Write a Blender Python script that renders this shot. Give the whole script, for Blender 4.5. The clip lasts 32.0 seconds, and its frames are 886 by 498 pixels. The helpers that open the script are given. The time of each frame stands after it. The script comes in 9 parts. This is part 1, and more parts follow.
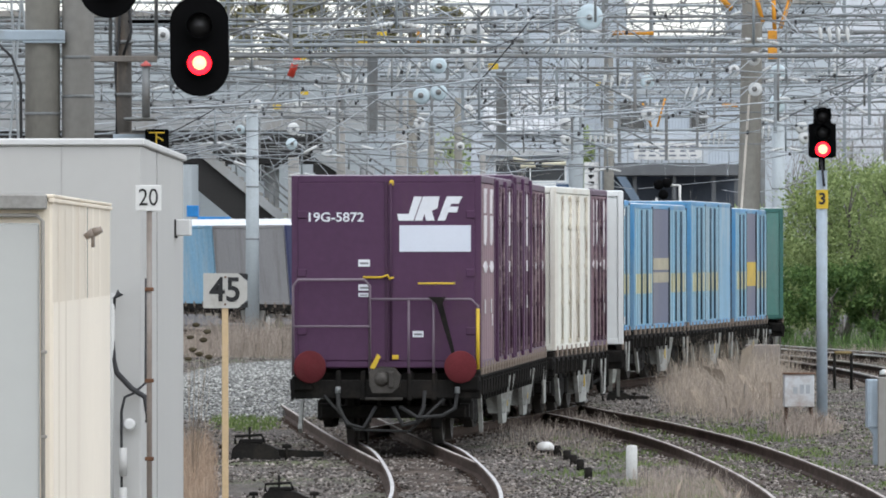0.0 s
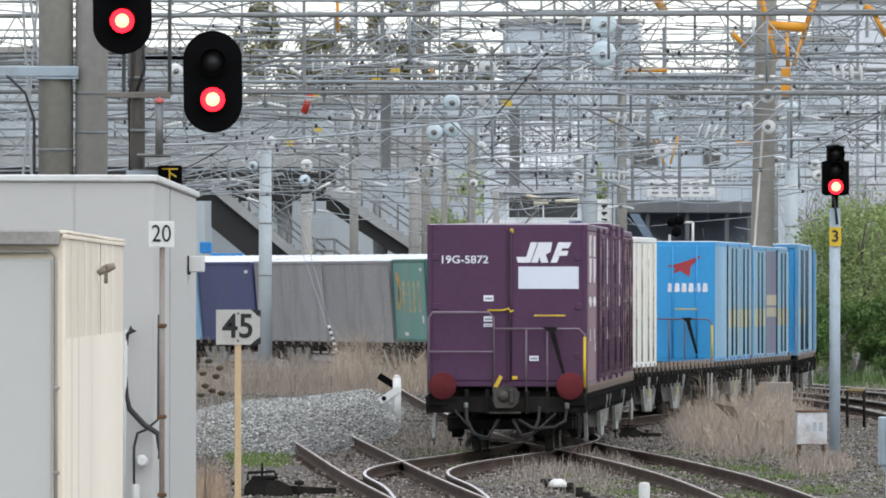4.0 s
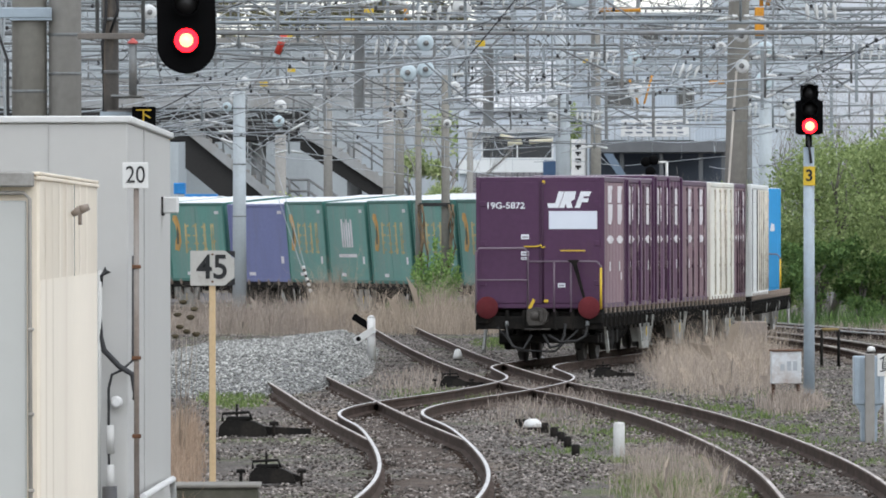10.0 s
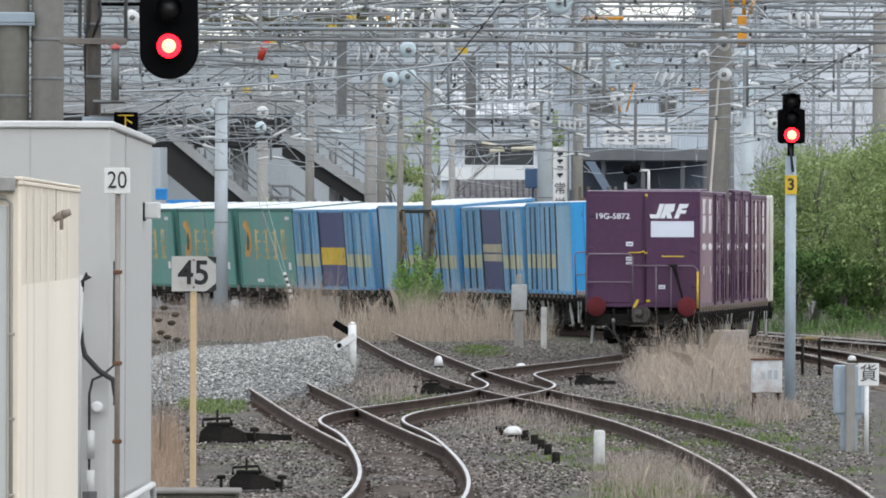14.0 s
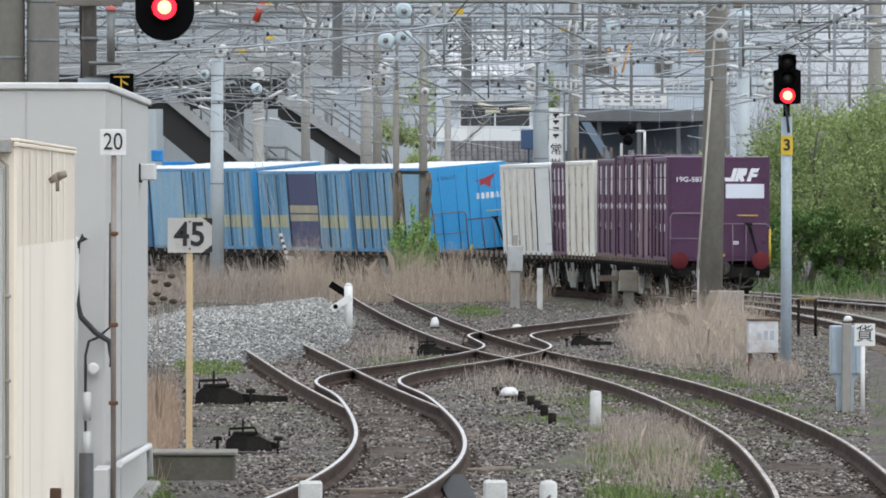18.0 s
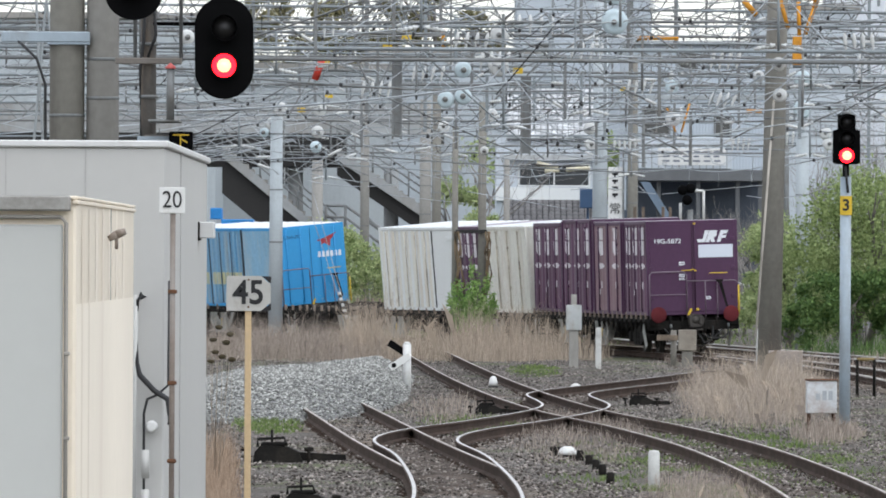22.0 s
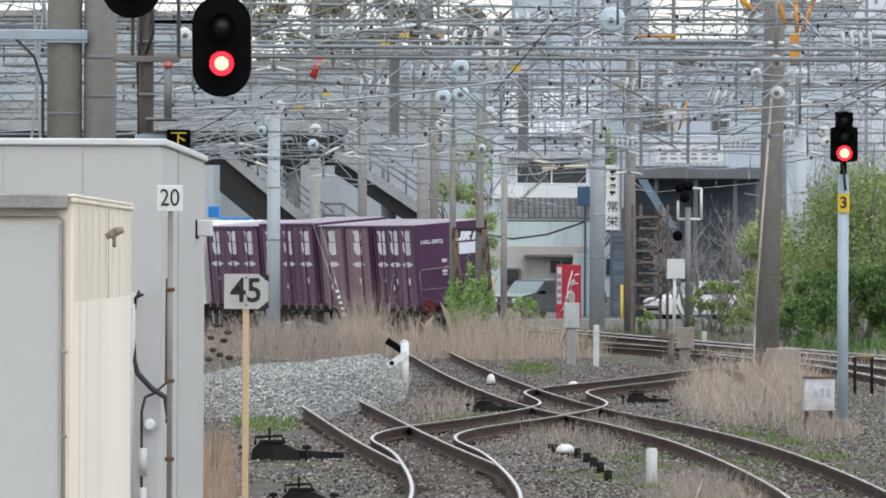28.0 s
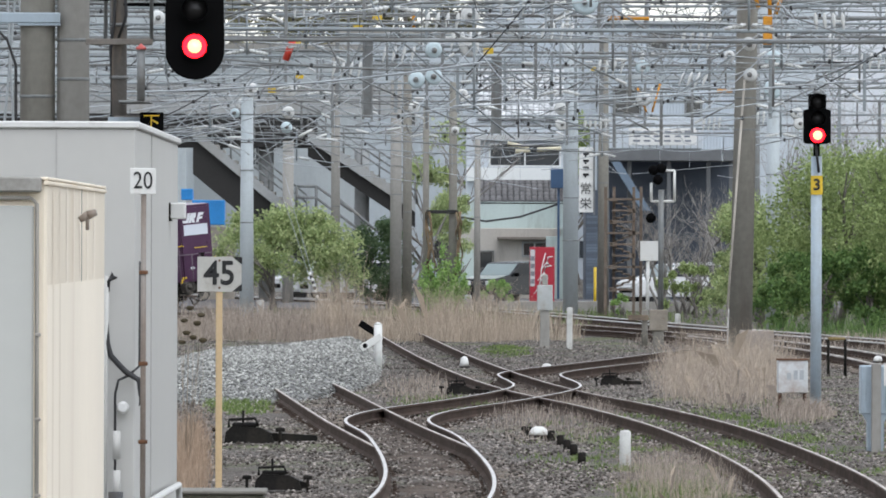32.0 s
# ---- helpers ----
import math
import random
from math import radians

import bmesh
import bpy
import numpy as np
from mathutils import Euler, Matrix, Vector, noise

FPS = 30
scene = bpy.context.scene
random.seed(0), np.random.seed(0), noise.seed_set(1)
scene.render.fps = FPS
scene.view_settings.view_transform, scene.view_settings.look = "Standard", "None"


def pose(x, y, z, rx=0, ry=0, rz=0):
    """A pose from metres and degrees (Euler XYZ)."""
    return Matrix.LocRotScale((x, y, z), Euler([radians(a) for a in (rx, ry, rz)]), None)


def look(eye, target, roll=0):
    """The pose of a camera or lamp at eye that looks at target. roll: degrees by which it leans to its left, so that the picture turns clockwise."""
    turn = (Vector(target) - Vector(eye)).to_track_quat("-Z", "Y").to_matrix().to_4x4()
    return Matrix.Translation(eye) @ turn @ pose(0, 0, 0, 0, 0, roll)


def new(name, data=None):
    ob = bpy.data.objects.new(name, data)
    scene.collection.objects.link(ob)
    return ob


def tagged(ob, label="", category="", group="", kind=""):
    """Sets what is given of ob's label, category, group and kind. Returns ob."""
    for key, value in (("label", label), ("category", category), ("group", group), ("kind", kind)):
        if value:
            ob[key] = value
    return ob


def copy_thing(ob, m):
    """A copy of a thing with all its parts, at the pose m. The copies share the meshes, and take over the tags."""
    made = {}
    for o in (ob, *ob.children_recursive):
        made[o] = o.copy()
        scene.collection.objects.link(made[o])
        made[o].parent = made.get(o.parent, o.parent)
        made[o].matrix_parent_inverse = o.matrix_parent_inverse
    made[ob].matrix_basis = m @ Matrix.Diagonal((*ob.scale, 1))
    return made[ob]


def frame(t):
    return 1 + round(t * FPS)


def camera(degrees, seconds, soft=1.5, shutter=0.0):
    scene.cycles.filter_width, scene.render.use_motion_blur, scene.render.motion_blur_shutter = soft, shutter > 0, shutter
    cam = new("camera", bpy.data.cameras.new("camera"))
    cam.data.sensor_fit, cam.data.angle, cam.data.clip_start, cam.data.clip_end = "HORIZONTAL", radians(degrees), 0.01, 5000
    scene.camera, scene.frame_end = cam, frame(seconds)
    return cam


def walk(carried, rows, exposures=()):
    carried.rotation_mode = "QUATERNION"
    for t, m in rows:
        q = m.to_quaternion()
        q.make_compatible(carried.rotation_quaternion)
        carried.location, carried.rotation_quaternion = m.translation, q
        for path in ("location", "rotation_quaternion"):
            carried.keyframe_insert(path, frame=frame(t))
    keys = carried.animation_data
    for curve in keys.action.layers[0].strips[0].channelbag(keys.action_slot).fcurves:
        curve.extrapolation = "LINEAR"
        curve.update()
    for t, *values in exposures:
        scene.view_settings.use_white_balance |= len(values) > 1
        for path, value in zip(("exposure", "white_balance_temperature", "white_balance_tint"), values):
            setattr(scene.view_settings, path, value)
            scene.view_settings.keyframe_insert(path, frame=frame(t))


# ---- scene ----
EYE = (0.0, 0.0, 2.49)


def aim(left, up, lean):
    """The hand-held camera on the platform end: degrees to the left, upwards, and leaning left."""
    a, b = radians(left), radians(up)
    way = Vector((-math.sin(a) * math.cos(b), math.cos(a) * math.cos(b), math.sin(b)))
    return look(EYE, Vector(EYE) + way, lean)


cam = camera(6.798, 32.0, soft=1.8)
walk(cam, [
    (0, aim(-0.1099, 0.0325, -0.047)),
    (0.5, aim(-0.1449, 0.0275, -0.096)),
    (1, aim(-0.1199, 0.0406, -0.167)),
    (1.5, aim(-0.1144, 0.0739, -0.181)),
    (2, aim(-0.0774, 0.1237, 0.032)),
    (2.5, aim(-0.0175, 0.2240, 0.126)),
    (3, aim(0.0421, 0.2942, 0.158)),
    (3.5, aim(0.0153, 0.3098, 0.118)),
    (5.5, aim(-0.0278, 0.3279, -0.098)),
    (6, aim(-0.0462, 0.3230, -0.146)),
    (6.5, aim(-0.0428, 0.3144, -0.252)),
    (7, aim(-0.0128, 0.3072, -0.177)),
    (7.5, aim(0.0180, 0.3066, 0.201)),
    (8, aim(0.0571, 0.2772, 0.215)),
    (8.5, aim(0.0641, 0.0889, 0.153)),
    (9, aim(0.0000, -0.0868, 0.000)),
    (9.5, aim(-0.1130, -0.1307, -0.096)),
    (10, aim(-0.2087, -0.1433, -0.099)),
    (10.5, aim(-0.2621, -0.1389, -0.064)),
    (11, aim(-0.3005, -0.1274, 0.018)),
    (11.5, aim(-0.3176, -0.1219, -0.018)),
    (12, aim(-0.3335, -0.1139, 0.075)),
    (12.5, aim(-0.3586, -0.1097, 0.038)),
    (13, aim(-0.3618, -0.0996, -0.065)),
    (13.5, aim(-0.3618, -0.0890, 0.127)),
    (15.5, aim(-0.3454, -0.1313, 0.272)),
    (16, aim(-0.3495, -0.1839, 0.295)),
    (16.5, aim(-0.3642, -0.2457, 0.200)),
    (17, aim(-0.3728, -0.2975, 0.278)),
    (17.5, aim(-0.3844, -0.3483, 0.228)),
    (18, aim(-0.3830, -0.3882, 0.119)),
    (18.5, aim(-0.3959, -0.4242, 0.058)),
    (19, aim(-0.4096, -0.4479, 0.121)),
    (19.5, aim(-0.4195, -0.4646, 0.216)),
    (20, aim(-0.3786, -0.4269, 0.142)),
    (20.5, aim(-0.2689, 0.0066, 0.237)),
    (21, aim(-0.0922, 0.0767, 0.283)),
    (21.5, aim(0.0163, 0.0888, 0.352)),
    (22, aim(0.0704, 0.0625, 0.302)),
    (22.5, aim(0.0627, 0.0135, 0.469)),
    (23, aim(0.0430, 0.0105, 0.425)),
    (23.5, aim(0.0642, 0.0597, 0.334)),
    (24, aim(0.0572, 0.1078, 0.290)),
    (24.5, aim(0.0317, 0.1515, 0.133)),
    (26.5, aim(0.0376, 0.1129, 0.240)),
    (27, aim(0.0398, 0.0366, 0.122)),
    (27.5, aim(0.0328, 0.0091, 0.161)),
    (28, aim(0.0521, 0.0463, 0.265)),
    (28.5, aim(0.0686, 0.1167, 0.273)),
    (29, aim(0.0824, 0.1350, 0.316)),
    (29.5, aim(0.0805, 0.1191, 0.390)),
    (30, aim(0.0585, 0.0832, 0.396)),
    (30.5, aim(0.0171, 0.0417, 0.439)),
    (31, aim(-0.0567, 0.0013, 0.423)),
    (31.5, aim(-0.1194, -0.0435, 0.257)),
    (32, aim(-0.1535, -0.0876, 0.200)),
])

# ---- light: a bright overcast day ----
world = bpy.data.worlds.new("overcast_sky")
scene.world = world
world.use_nodes = True
sky = world.node_tree.nodes.new("ShaderNodeTexSky")
sky.sky_type = "NISHITA"
sky.sun_disc = False
sky.sun_elevation, sky.sun_rotation = radians(66), radians(155)
sky.air_density, sky.dust_density = 1.0, 1.2
hue = world.node_tree.nodes.new("ShaderNodeHueSaturation")
hue.inputs["Saturation"].default_value = 0.3
world.node_tree.links.new(sky.outputs[0], hue.inputs["Color"])
back = world.node_tree.nodes["Background"]
back.inputs[1].default_value = 0.205
world.node_tree.links.new(hue.outputs[0], back.inputs[0])
sun = new("sun", bpy.data.lights.new("sun", "SUN"))
sun.data.energy, sun.data.angle, sun.data.color = 0.55, radians(70), (0.89, 0.98, 1.0)
sun.matrix_world = look((14, -26, 62), (0, 0, 0))
scene.view_settings.exposure = 0.58

# ---- materials ----
MATS = {}


def mat(name, color, rough=0.6, metal=0.0, vary=0.12, scale=6.0, dirt=None, dirt_amount=0.25, streak=1.0, bump=0.15,
        glow=0.0, per_object=0.0, spec=0.4):
    """A surface with grain at two scales; dirt gathers in stains, drawn out downwards where streak < 1."""
    if name in MATS:
        return MATS[name]
    m = bpy.data.materials.new(name)
    m.use_nodes = True
    n, l = m.node_tree.nodes, m.node_tree.links
    bsdf = n["Principled BSDF"]
    bsdf.inputs["Roughness"].default_value = rough
    bsdf.inputs["Metallic"].default_value = metal
    bsdf.inputs["Specular IOR Level"].default_value = spec
    tc = n.new("ShaderNodeTexCoord")
    mp = n.new("ShaderNodeMapping")
    mp.inputs["Scale"].default_value = (1, 1, streak)
    l.new(tc.outputs["Object"], mp.inputs[0])
    big = n.new("ShaderNodeTexNoise")
    big.inputs["Scale"].default_value = scale * 0.25
    big.inputs["Detail"].default_value = 6
    l.new(mp.outputs[0], big.inputs["Vector"])
    fine = n.new("ShaderNodeTexNoise")
    fine.inputs["Scale"].default_value = scale * 5
    fine.inputs["Detail"].default_value = 4
    l.new(tc.outputs["Object"], fine.inputs["Vector"])
    rgb = n.new("ShaderNodeRGB")
    rgb.outputs[0].default_value = (*color, 1)
    hsv = n.new("ShaderNodeHueSaturation")
    l.new(rgb.outputs[0], hsv.inputs["Color"])
    mr = n.new("ShaderNodeMapRange")
    mr.inputs["From Min"].default_value, mr.inputs["From Max"].default_value = 0.3, 0.7
    mr.inputs["To Min"].default_value, mr.inputs["To Max"].default_value = 1 - vary, 1 + vary
    add = n.new("ShaderNodeMath")
    add.operation = "ADD"
    half = n.new("ShaderNodeMath")
    half.operation = "MULTIPLY_ADD"
    half.inputs[1].default_value, half.inputs[2].default_value = 0.4, -0.2
    l.new(fine.outputs["Fac"], half.inputs[0])
    l.new(big.outputs["Fac"], add.inputs[0])
    l.new(half.outputs[0], add.inputs[1])
    l.new(add.outputs[0], mr.inputs["Value"])
    last = mr.outputs[0]
    if per_object:
        oi = n.new("ShaderNodeObjectInfo")
        jit = n.new("ShaderNodeMath")
        jit.operation = "MULTIPLY_ADD"
        jit.inputs[1].default_value, jit.inputs[2].default_value = 2 * per_object, 1 - per_object
        l.new(oi.outputs["Random"], jit.inputs[0])
        mul = n.new("ShaderNodeMath")
        mul.operation = "MULTIPLY"
        l.new(last, mul.inputs[0])
        l.new(jit.outputs[0], mul.inputs[1])
        last = mul.outputs[0]
    l.new(last, hsv.inputs["Value"])
    color_out = hsv.outputs[0]
    if dirt:
        stain = n.new("ShaderNodeTexNoise")
        stain.inputs["Scale"].default_value = scale * 0.6
        stain.inputs["Detail"].default_value = 8
        stain.inputs["Roughness"].default_value = 0.7
        l.new(mp.outputs[0], stain.inputs["Vector"])
        cut = n.new("ShaderNodeMapRange")
        cut.inputs["From Min"].default_value, cut.inputs["From Max"].default_value = 0.62 - dirt_amount * 0.4, 0.8 - dirt_amount * 0.2
        cut.inputs["To Max"].default_value = 0.85
        l.new(stain.outputs["Fac"], cut.inputs["Value"])
        mix = n.new("ShaderNodeMix")
        mix.data_type = "RGBA"
        mix.inputs[7].default_value = (*dirt, 1)
        l.new(cut.outputs[0], mix.inputs[0])
        l.new(color_out, mix.inputs[6])
        color_out = mix.outputs[2]
    l.new(color_out, bsdf.inputs["Base Color"])
    if glow:
        bsdf.inputs["Emission Color"].default_value = (*color, 1)
        bsdf.inputs["Emission Strength"].default_value = glow
    if bump:
        bp = n.new("ShaderNodeBump")
        bp.inputs["Strength"].default_value = bump
        bp.inputs["Distance"].default_value = 0.02
        l.new(fine.outputs["Fac"], bp.inputs["Height"])
        l.new(bp.outputs[0], bsdf.inputs["Normal"])
    MATS[name] = m
    return m


RUST = (0.13, 0.06, 0.03)
GRIME = (0.10, 0.085, 0.07)
PURPLE = mat("purple_paint", (0.070, 0.024, 0.067), 0.5, vary=0.15, scale=2, dirt=(0.085, 0.043, 0.058), dirt_amount=0.22, streak=0.25)
# side sheets: a paler, streaked purple than the frames and ends
PURPLESIDE = mat("pale_streaked_purple_paint", (0.115, 0.055, 0.10), 0.55, vary=0.25, scale=3, dirt=(0.20, 0.13, 0.15), dirt_amount=0.35, streak=0.1)
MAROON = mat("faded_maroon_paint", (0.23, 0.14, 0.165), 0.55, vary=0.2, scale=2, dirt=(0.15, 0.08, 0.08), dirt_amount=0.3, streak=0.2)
WHITEC = mat("weathered_cream_paint", (0.77, 0.76, 0.69), 0.55, vary=0.1, scale=2, dirt=(0.56, 0.46, 0.37), dirt_amount=0.28, streak=0.15)
CLEANW = mat("white_door_paint", (0.76, 0.78, 0.77), 0.45, vary=0.05, scale=2, dirt=(0.5, 0.48, 0.44), dirt_amount=0.12, streak=0.2)
SEABLUE = mat("bright_blue_paint", (0.035, 0.31, 0.64), 0.42, vary=0.08, scale=2, dirt=(0.06, 0.22, 0.42), dirt_amount=0.15, streak=0.2)
EDGEBLUE = mat("weathered_blue_frame_paint", (0.10, 0.31, 0.54), 0.5, vary=0.15, scale=2, dirt=(0.30, 0.38, 0.42), dirt_amount=0.35, streak=0.3)
PALEBLUE = mat("faded_light_blue_paint", (0.22, 0.42, 0.58), 0.55, vary=0.2, scale=2, dirt=(0.46, 0.52, 0.53), dirt_amount=0.35, streak=0.3)
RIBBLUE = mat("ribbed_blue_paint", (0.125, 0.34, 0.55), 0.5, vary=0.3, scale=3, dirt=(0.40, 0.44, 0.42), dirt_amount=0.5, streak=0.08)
# two right-side paints, paled in colour for the sky they reflect
RIBSKY = mat("sky_paled_blue_paint", (0.24, 0.43, 0.55), 0.55, vary=0.2, scale=3, dirt=(0.42, 0.47, 0.47), dirt_amount=0.4, streak=0.1)
NAVYSKY = mat("sky_paled_navy_paint", (0.135, 0.145, 0.22), 0.55, vary=0.15, scale=2, dirt=(0.2, 0.2, 0.22), dirt_amount=0.3, streak=0.2)
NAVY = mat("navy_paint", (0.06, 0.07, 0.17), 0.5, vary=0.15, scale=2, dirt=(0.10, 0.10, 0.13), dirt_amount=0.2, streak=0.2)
VIOLET = mat("violet_blue_paint", (0.17, 0.19, 0.37), 0.5, vary=0.12, scale=2, dirt=(0.16, 0.17, 0.24), dirt_amount=0.2, streak=0.2)
GREENC = mat("sea_green_paint", (0.115, 0.29, 0.25), 0.5, vary=0.15, scale=2, dirt=(0.23, 0.28, 0.26), dirt_amount=0.35, streak=0.15)
DKGREEN = mat("dark_green_frame_paint", (0.05, 0.16, 0.135), 0.5, vary=0.2, scale=3)
GREYC = mat("grey_container_paint", (0.30, 0.295, 0.30), 0.55, vary=0.12, scale=2, dirt=(0.16, 0.15, 0.14), dirt_amount=0.3, streak=0.2)
# roof colour holds the pale sky reflection seen at low angles
TOPPAINT = mat("sky_paled_roof_paint", (0.76, 0.78, 0.79), 0.5, vary=0.08, scale=2, dirt=(0.5, 0.48, 0.46), dirt_amount=0.2)
YELLOW = mat("yellow_paint", (0.62, 0.42, 0.03), 0.5, vary=0.12, dirt=GRIME, dirt_amount=0.15)
PALEYEL = mat("pale_yellow_band", (0.52, 0.50, 0.30), 0.55, vary=0.2, dirt=(0.3, 0.38, 0.42), dirt_amount=0.35, streak=0.2)
BEIGEB = mat("beige_band", (0.42, 0.38, 0.27), 0.55, vary=0.2)
STENCIL = mat("white_stencil_paint", (0.72, 0.74, 0.78), 0.55, vary=0.08, dirt=(0.45, 0.4, 0.45), dirt_amount=0.15, bump=0.05)
WORN = mat("worn_white_stencil", (0.70, 0.67, 0.69), 0.6, vary=0.15, dirt=(0.35, 0.26, 0.30), dirt_amount=0.2, bump=0.05)
GOLD = mat("worn_gold_marking", (0.50, 0.40, 0.19), 0.6, vary=0.3, dirt=(0.20, 0.30, 0.25), dirt_amount=0.35)
REDP = mat("red_disc_paint", (0.11, 0.022, 0.026), 0.9, vary=0.2, scale=8, dirt=(0.1, 0.03, 0.03), dirt_amount=0.2, spec=0.1)
BIRD = mat("red_marking", (0.35, 0.04, 0.05), 0.5, vary=0.1)
BLACKISH = mat("grimy_black_steel", (0.014, 0.013, 0.012), 0.85, vary=0.4, scale=5, dirt=(0.036, 0.03, 0.025), dirt_amount=0.3, spec=0.12)
UNDER = mat("grey_underframe_steel", (0.33, 0.335, 0.315), 0.7, vary=0.25, scale=4, dirt=(0.08, 0.065, 0.055), dirt_amount=0.4)
RAILRUST = mat("rusty_rail_side", (0.075, 0.054, 0.044), 0.9, vary=0.3, scale=8, dirt=(0.05, 0.033, 0.025), dirt_amount=0.4, spec=0.1)
# polished heads: the sheen of reflected sky is put into the base colour
RAILTOP = mat("polished_rail_head_sheen", (0.52, 0.51, 0.50), 0.45, vary=0.15, scale=6, bump=0.02, spec=0.15)
RAILDULL = mat("dull_rail_head", (0.48, 0.45, 0.42), 0.6, vary=0.3, scale=4, dirt=(0.20, 0.15, 0.115), dirt_amount=0.45, bump=0.05, spec=0.12)
TIMBER = mat("old_timber_sleeper", (0.15, 0.12, 0.095), 0.95, vary=0.35, scale=6, dirt=(0.2, 0.18, 0.16), dirt_amount=0.4, per_object=0.25)
CONC = mat("grey_concrete", (0.29, 0.28, 0.26), 0.85, vary=0.18, scale=2, dirt=(0.18, 0.165, 0.145), dirt_amount=0.35, streak=0.2)
CONCDK = mat("stained_dark_concrete", (0.225, 0.216, 0.19), 0.85, vary=0.2, scale=2, dirt=(0.12, 0.10, 0.085), dirt_amount=0.4, streak=0.2)
GALV = mat("galvanised_steel", (0.36, 0.39, 0.405), 0.5, 0.3, vary=0.15, scale=4, dirt=(0.26, 0.25, 0.24), dirt_amount=0.3)
GALVDK = mat("dull_galvanised_steel", (0.20, 0.21, 0.212), 0.6, 0.3, vary=0.2, scale=4, dirt=(0.14, 0.12, 0.10), dirt_amount=0.35)
PAINTBLUEG = mat("pale_blue_grey_pole_paint", (0.36, 0.43, 0.49), 0.5, vary=0.1, scale=3, dirt=(0.24, 0.24, 0.23), dirt_amount=0.25, streak=0.3)
POLEPALE = mat("pale_weathered_pole", (0.43, 0.475, 0.50), 0.6, vary=0.1, scale=3, dirt=(0.30, 0.31, 0.31), dirt_amount=0.25, streak=0.3)
WIRE = mat("aged_wire", (0.42, 0.45, 0.48), 0.6, 0.2, vary=0.1, bump=0)
WIREDK = mat("black_cable", (0.03, 0.03, 0.032), 0.6, vary=0.1, bump=0)
PORC = mat("white_porcelain", (0.60, 0.61, 0.60), 0.25, vary=0.06, bump=0, spec=0.6)
PORCBLUE = mat("pale_blue_porcelain", (0.50, 0.60, 0.64), 0.25, vary=0.08, bump=0, spec=0.6)
ORANGE = mat("orange_bracket_paint", (0.62, 0.27, 0.02), 0.55, vary=0.15, dirt=RUST, dirt_amount=0.25)
RUSTY = mat("rusted_steel", RUST, 0.85, vary=0.4, scale=6, dirt=(0.05, 0.03, 0.02), dirt_amount=0.4)
HUTGREY = mat("pale_grey_hut_panel", (0.49, 0.485, 0.466), 0.55, vary=0.035, scale=1.5, dirt=(0.46, 0.43, 0.41), dirt_amount=0.1, streak=0.15, bump=0.03)
HUTCREAM = mat("cream_hut_panel", (0.80, 0.71, 0.58), 0.6, vary=0.05, scale=1.5, dirt=(0.72, 0.58, 0.42), dirt_amount=0.25, streak=0.1, bump=0.03)
HUTDOOR = mat("greenish_grey_hut_door", (0.51, 0.515, 0.49), 0.55, vary=0.03, scale=1.5, bump=0.03)
SIGNW = mat("white_sign_plate", (0.68, 0.68, 0.66), 0.45, vary=0.05, dirt=(0.4, 0.36, 0.3), dirt_amount=0.15)
SIGNG = mat("weathered_sign_plate", (0.44, 0.43, 0.40), 0.55, vary=0.08, dirt=(0.30, 0.26, 0.22), dirt_amount=0.25)
INK = mat("black_ink", (0.012, 0.012, 0.013), 0.5, vary=0.05, bump=0)
POSTWOOD = mat("varnished_wood_post", (0.52, 0.38, 0.22), 0.7, vary=0.15, scale=5, dirt=(0.5, 0.45, 0.4), dirt_amount=0.25, streak=0.15)
SIGBLACK = mat("matt_black_signal", (0.003, 0.003, 0.0033), 0.8, vary=0.2, bump=0.05, spec=0.06)
REDLAMP = mat("red_signal_lens", (1.0, 0.006, 0.012), 0.3, glow=7.0, bump=0, vary=0.0)
LENSCORE = mat("red_signal_lens_core", (1.0, 0.60, 0.26), 0.3, glow=1.7, bump=0, vary=0.0)
DARKLENS = mat("unlit_lens", (0.012, 0.011, 0.011), 0.45, bump=0)
GLASSY = mat("dark_window_glass", (0.03, 0.035, 0.04), 0.08, vary=0.05, bump=0, spec=0.8)

# ---- mesh helpers ----


def finish(bm, name):
    me = bpy.data.meshes.new(name)
    bm.normal_update()
    bm.to_mesh(me)
    bm.free()
    return me


def thing(name, label, category, group="", kind="", m=None):
    ob = new(name)
    ob.empty_display_size = 0.2
    if m is not None:
        ob.matrix_basis = m
    return tagged(ob, label, category, group, kind)


def part(name, bm, material, parent=None, label="", m=None, smooth=False):
    me = bm if isinstance(bm, bpy.types.Mesh) else finish(bm, name)
    if not me.materials:
        for one in (material if isinstance(material, (list, tuple)) else (material,)):
            me.materials.append(one)
    if smooth:
        for p in me.polygons:
            p.use_smooth = True
    ob = new(name, me)
    if parent is not None:
        ob.parent = parent
    if m is not None:
        ob.matrix_basis = m
    if label:
        tagged(ob, label)
    return ob


def box(bm, x0, x1, y0, y1, z0, z1, bevel=0.0, m=None, mi=0):
    b2 = bmesh.new()
    bmesh.ops.create_cube(b2, size=1)
    bmesh.ops.scale(b2, vec=(abs(x1 - x0), abs(y1 - y0), abs(z1 - z0)), verts=b2.verts)
    bmesh.ops.translate(b2, vec=((x0 + x1) / 2, (y0 + y1) / 2, (z0 + z1) / 2), verts=b2.verts)
    if bevel:
        bmesh.ops.bevel(b2, geom=b2.edges[:], offset=bevel, segments=1, affect="EDGES", clamp_overlap=True)
    merge(bm, b2, m, mi)
    return bm


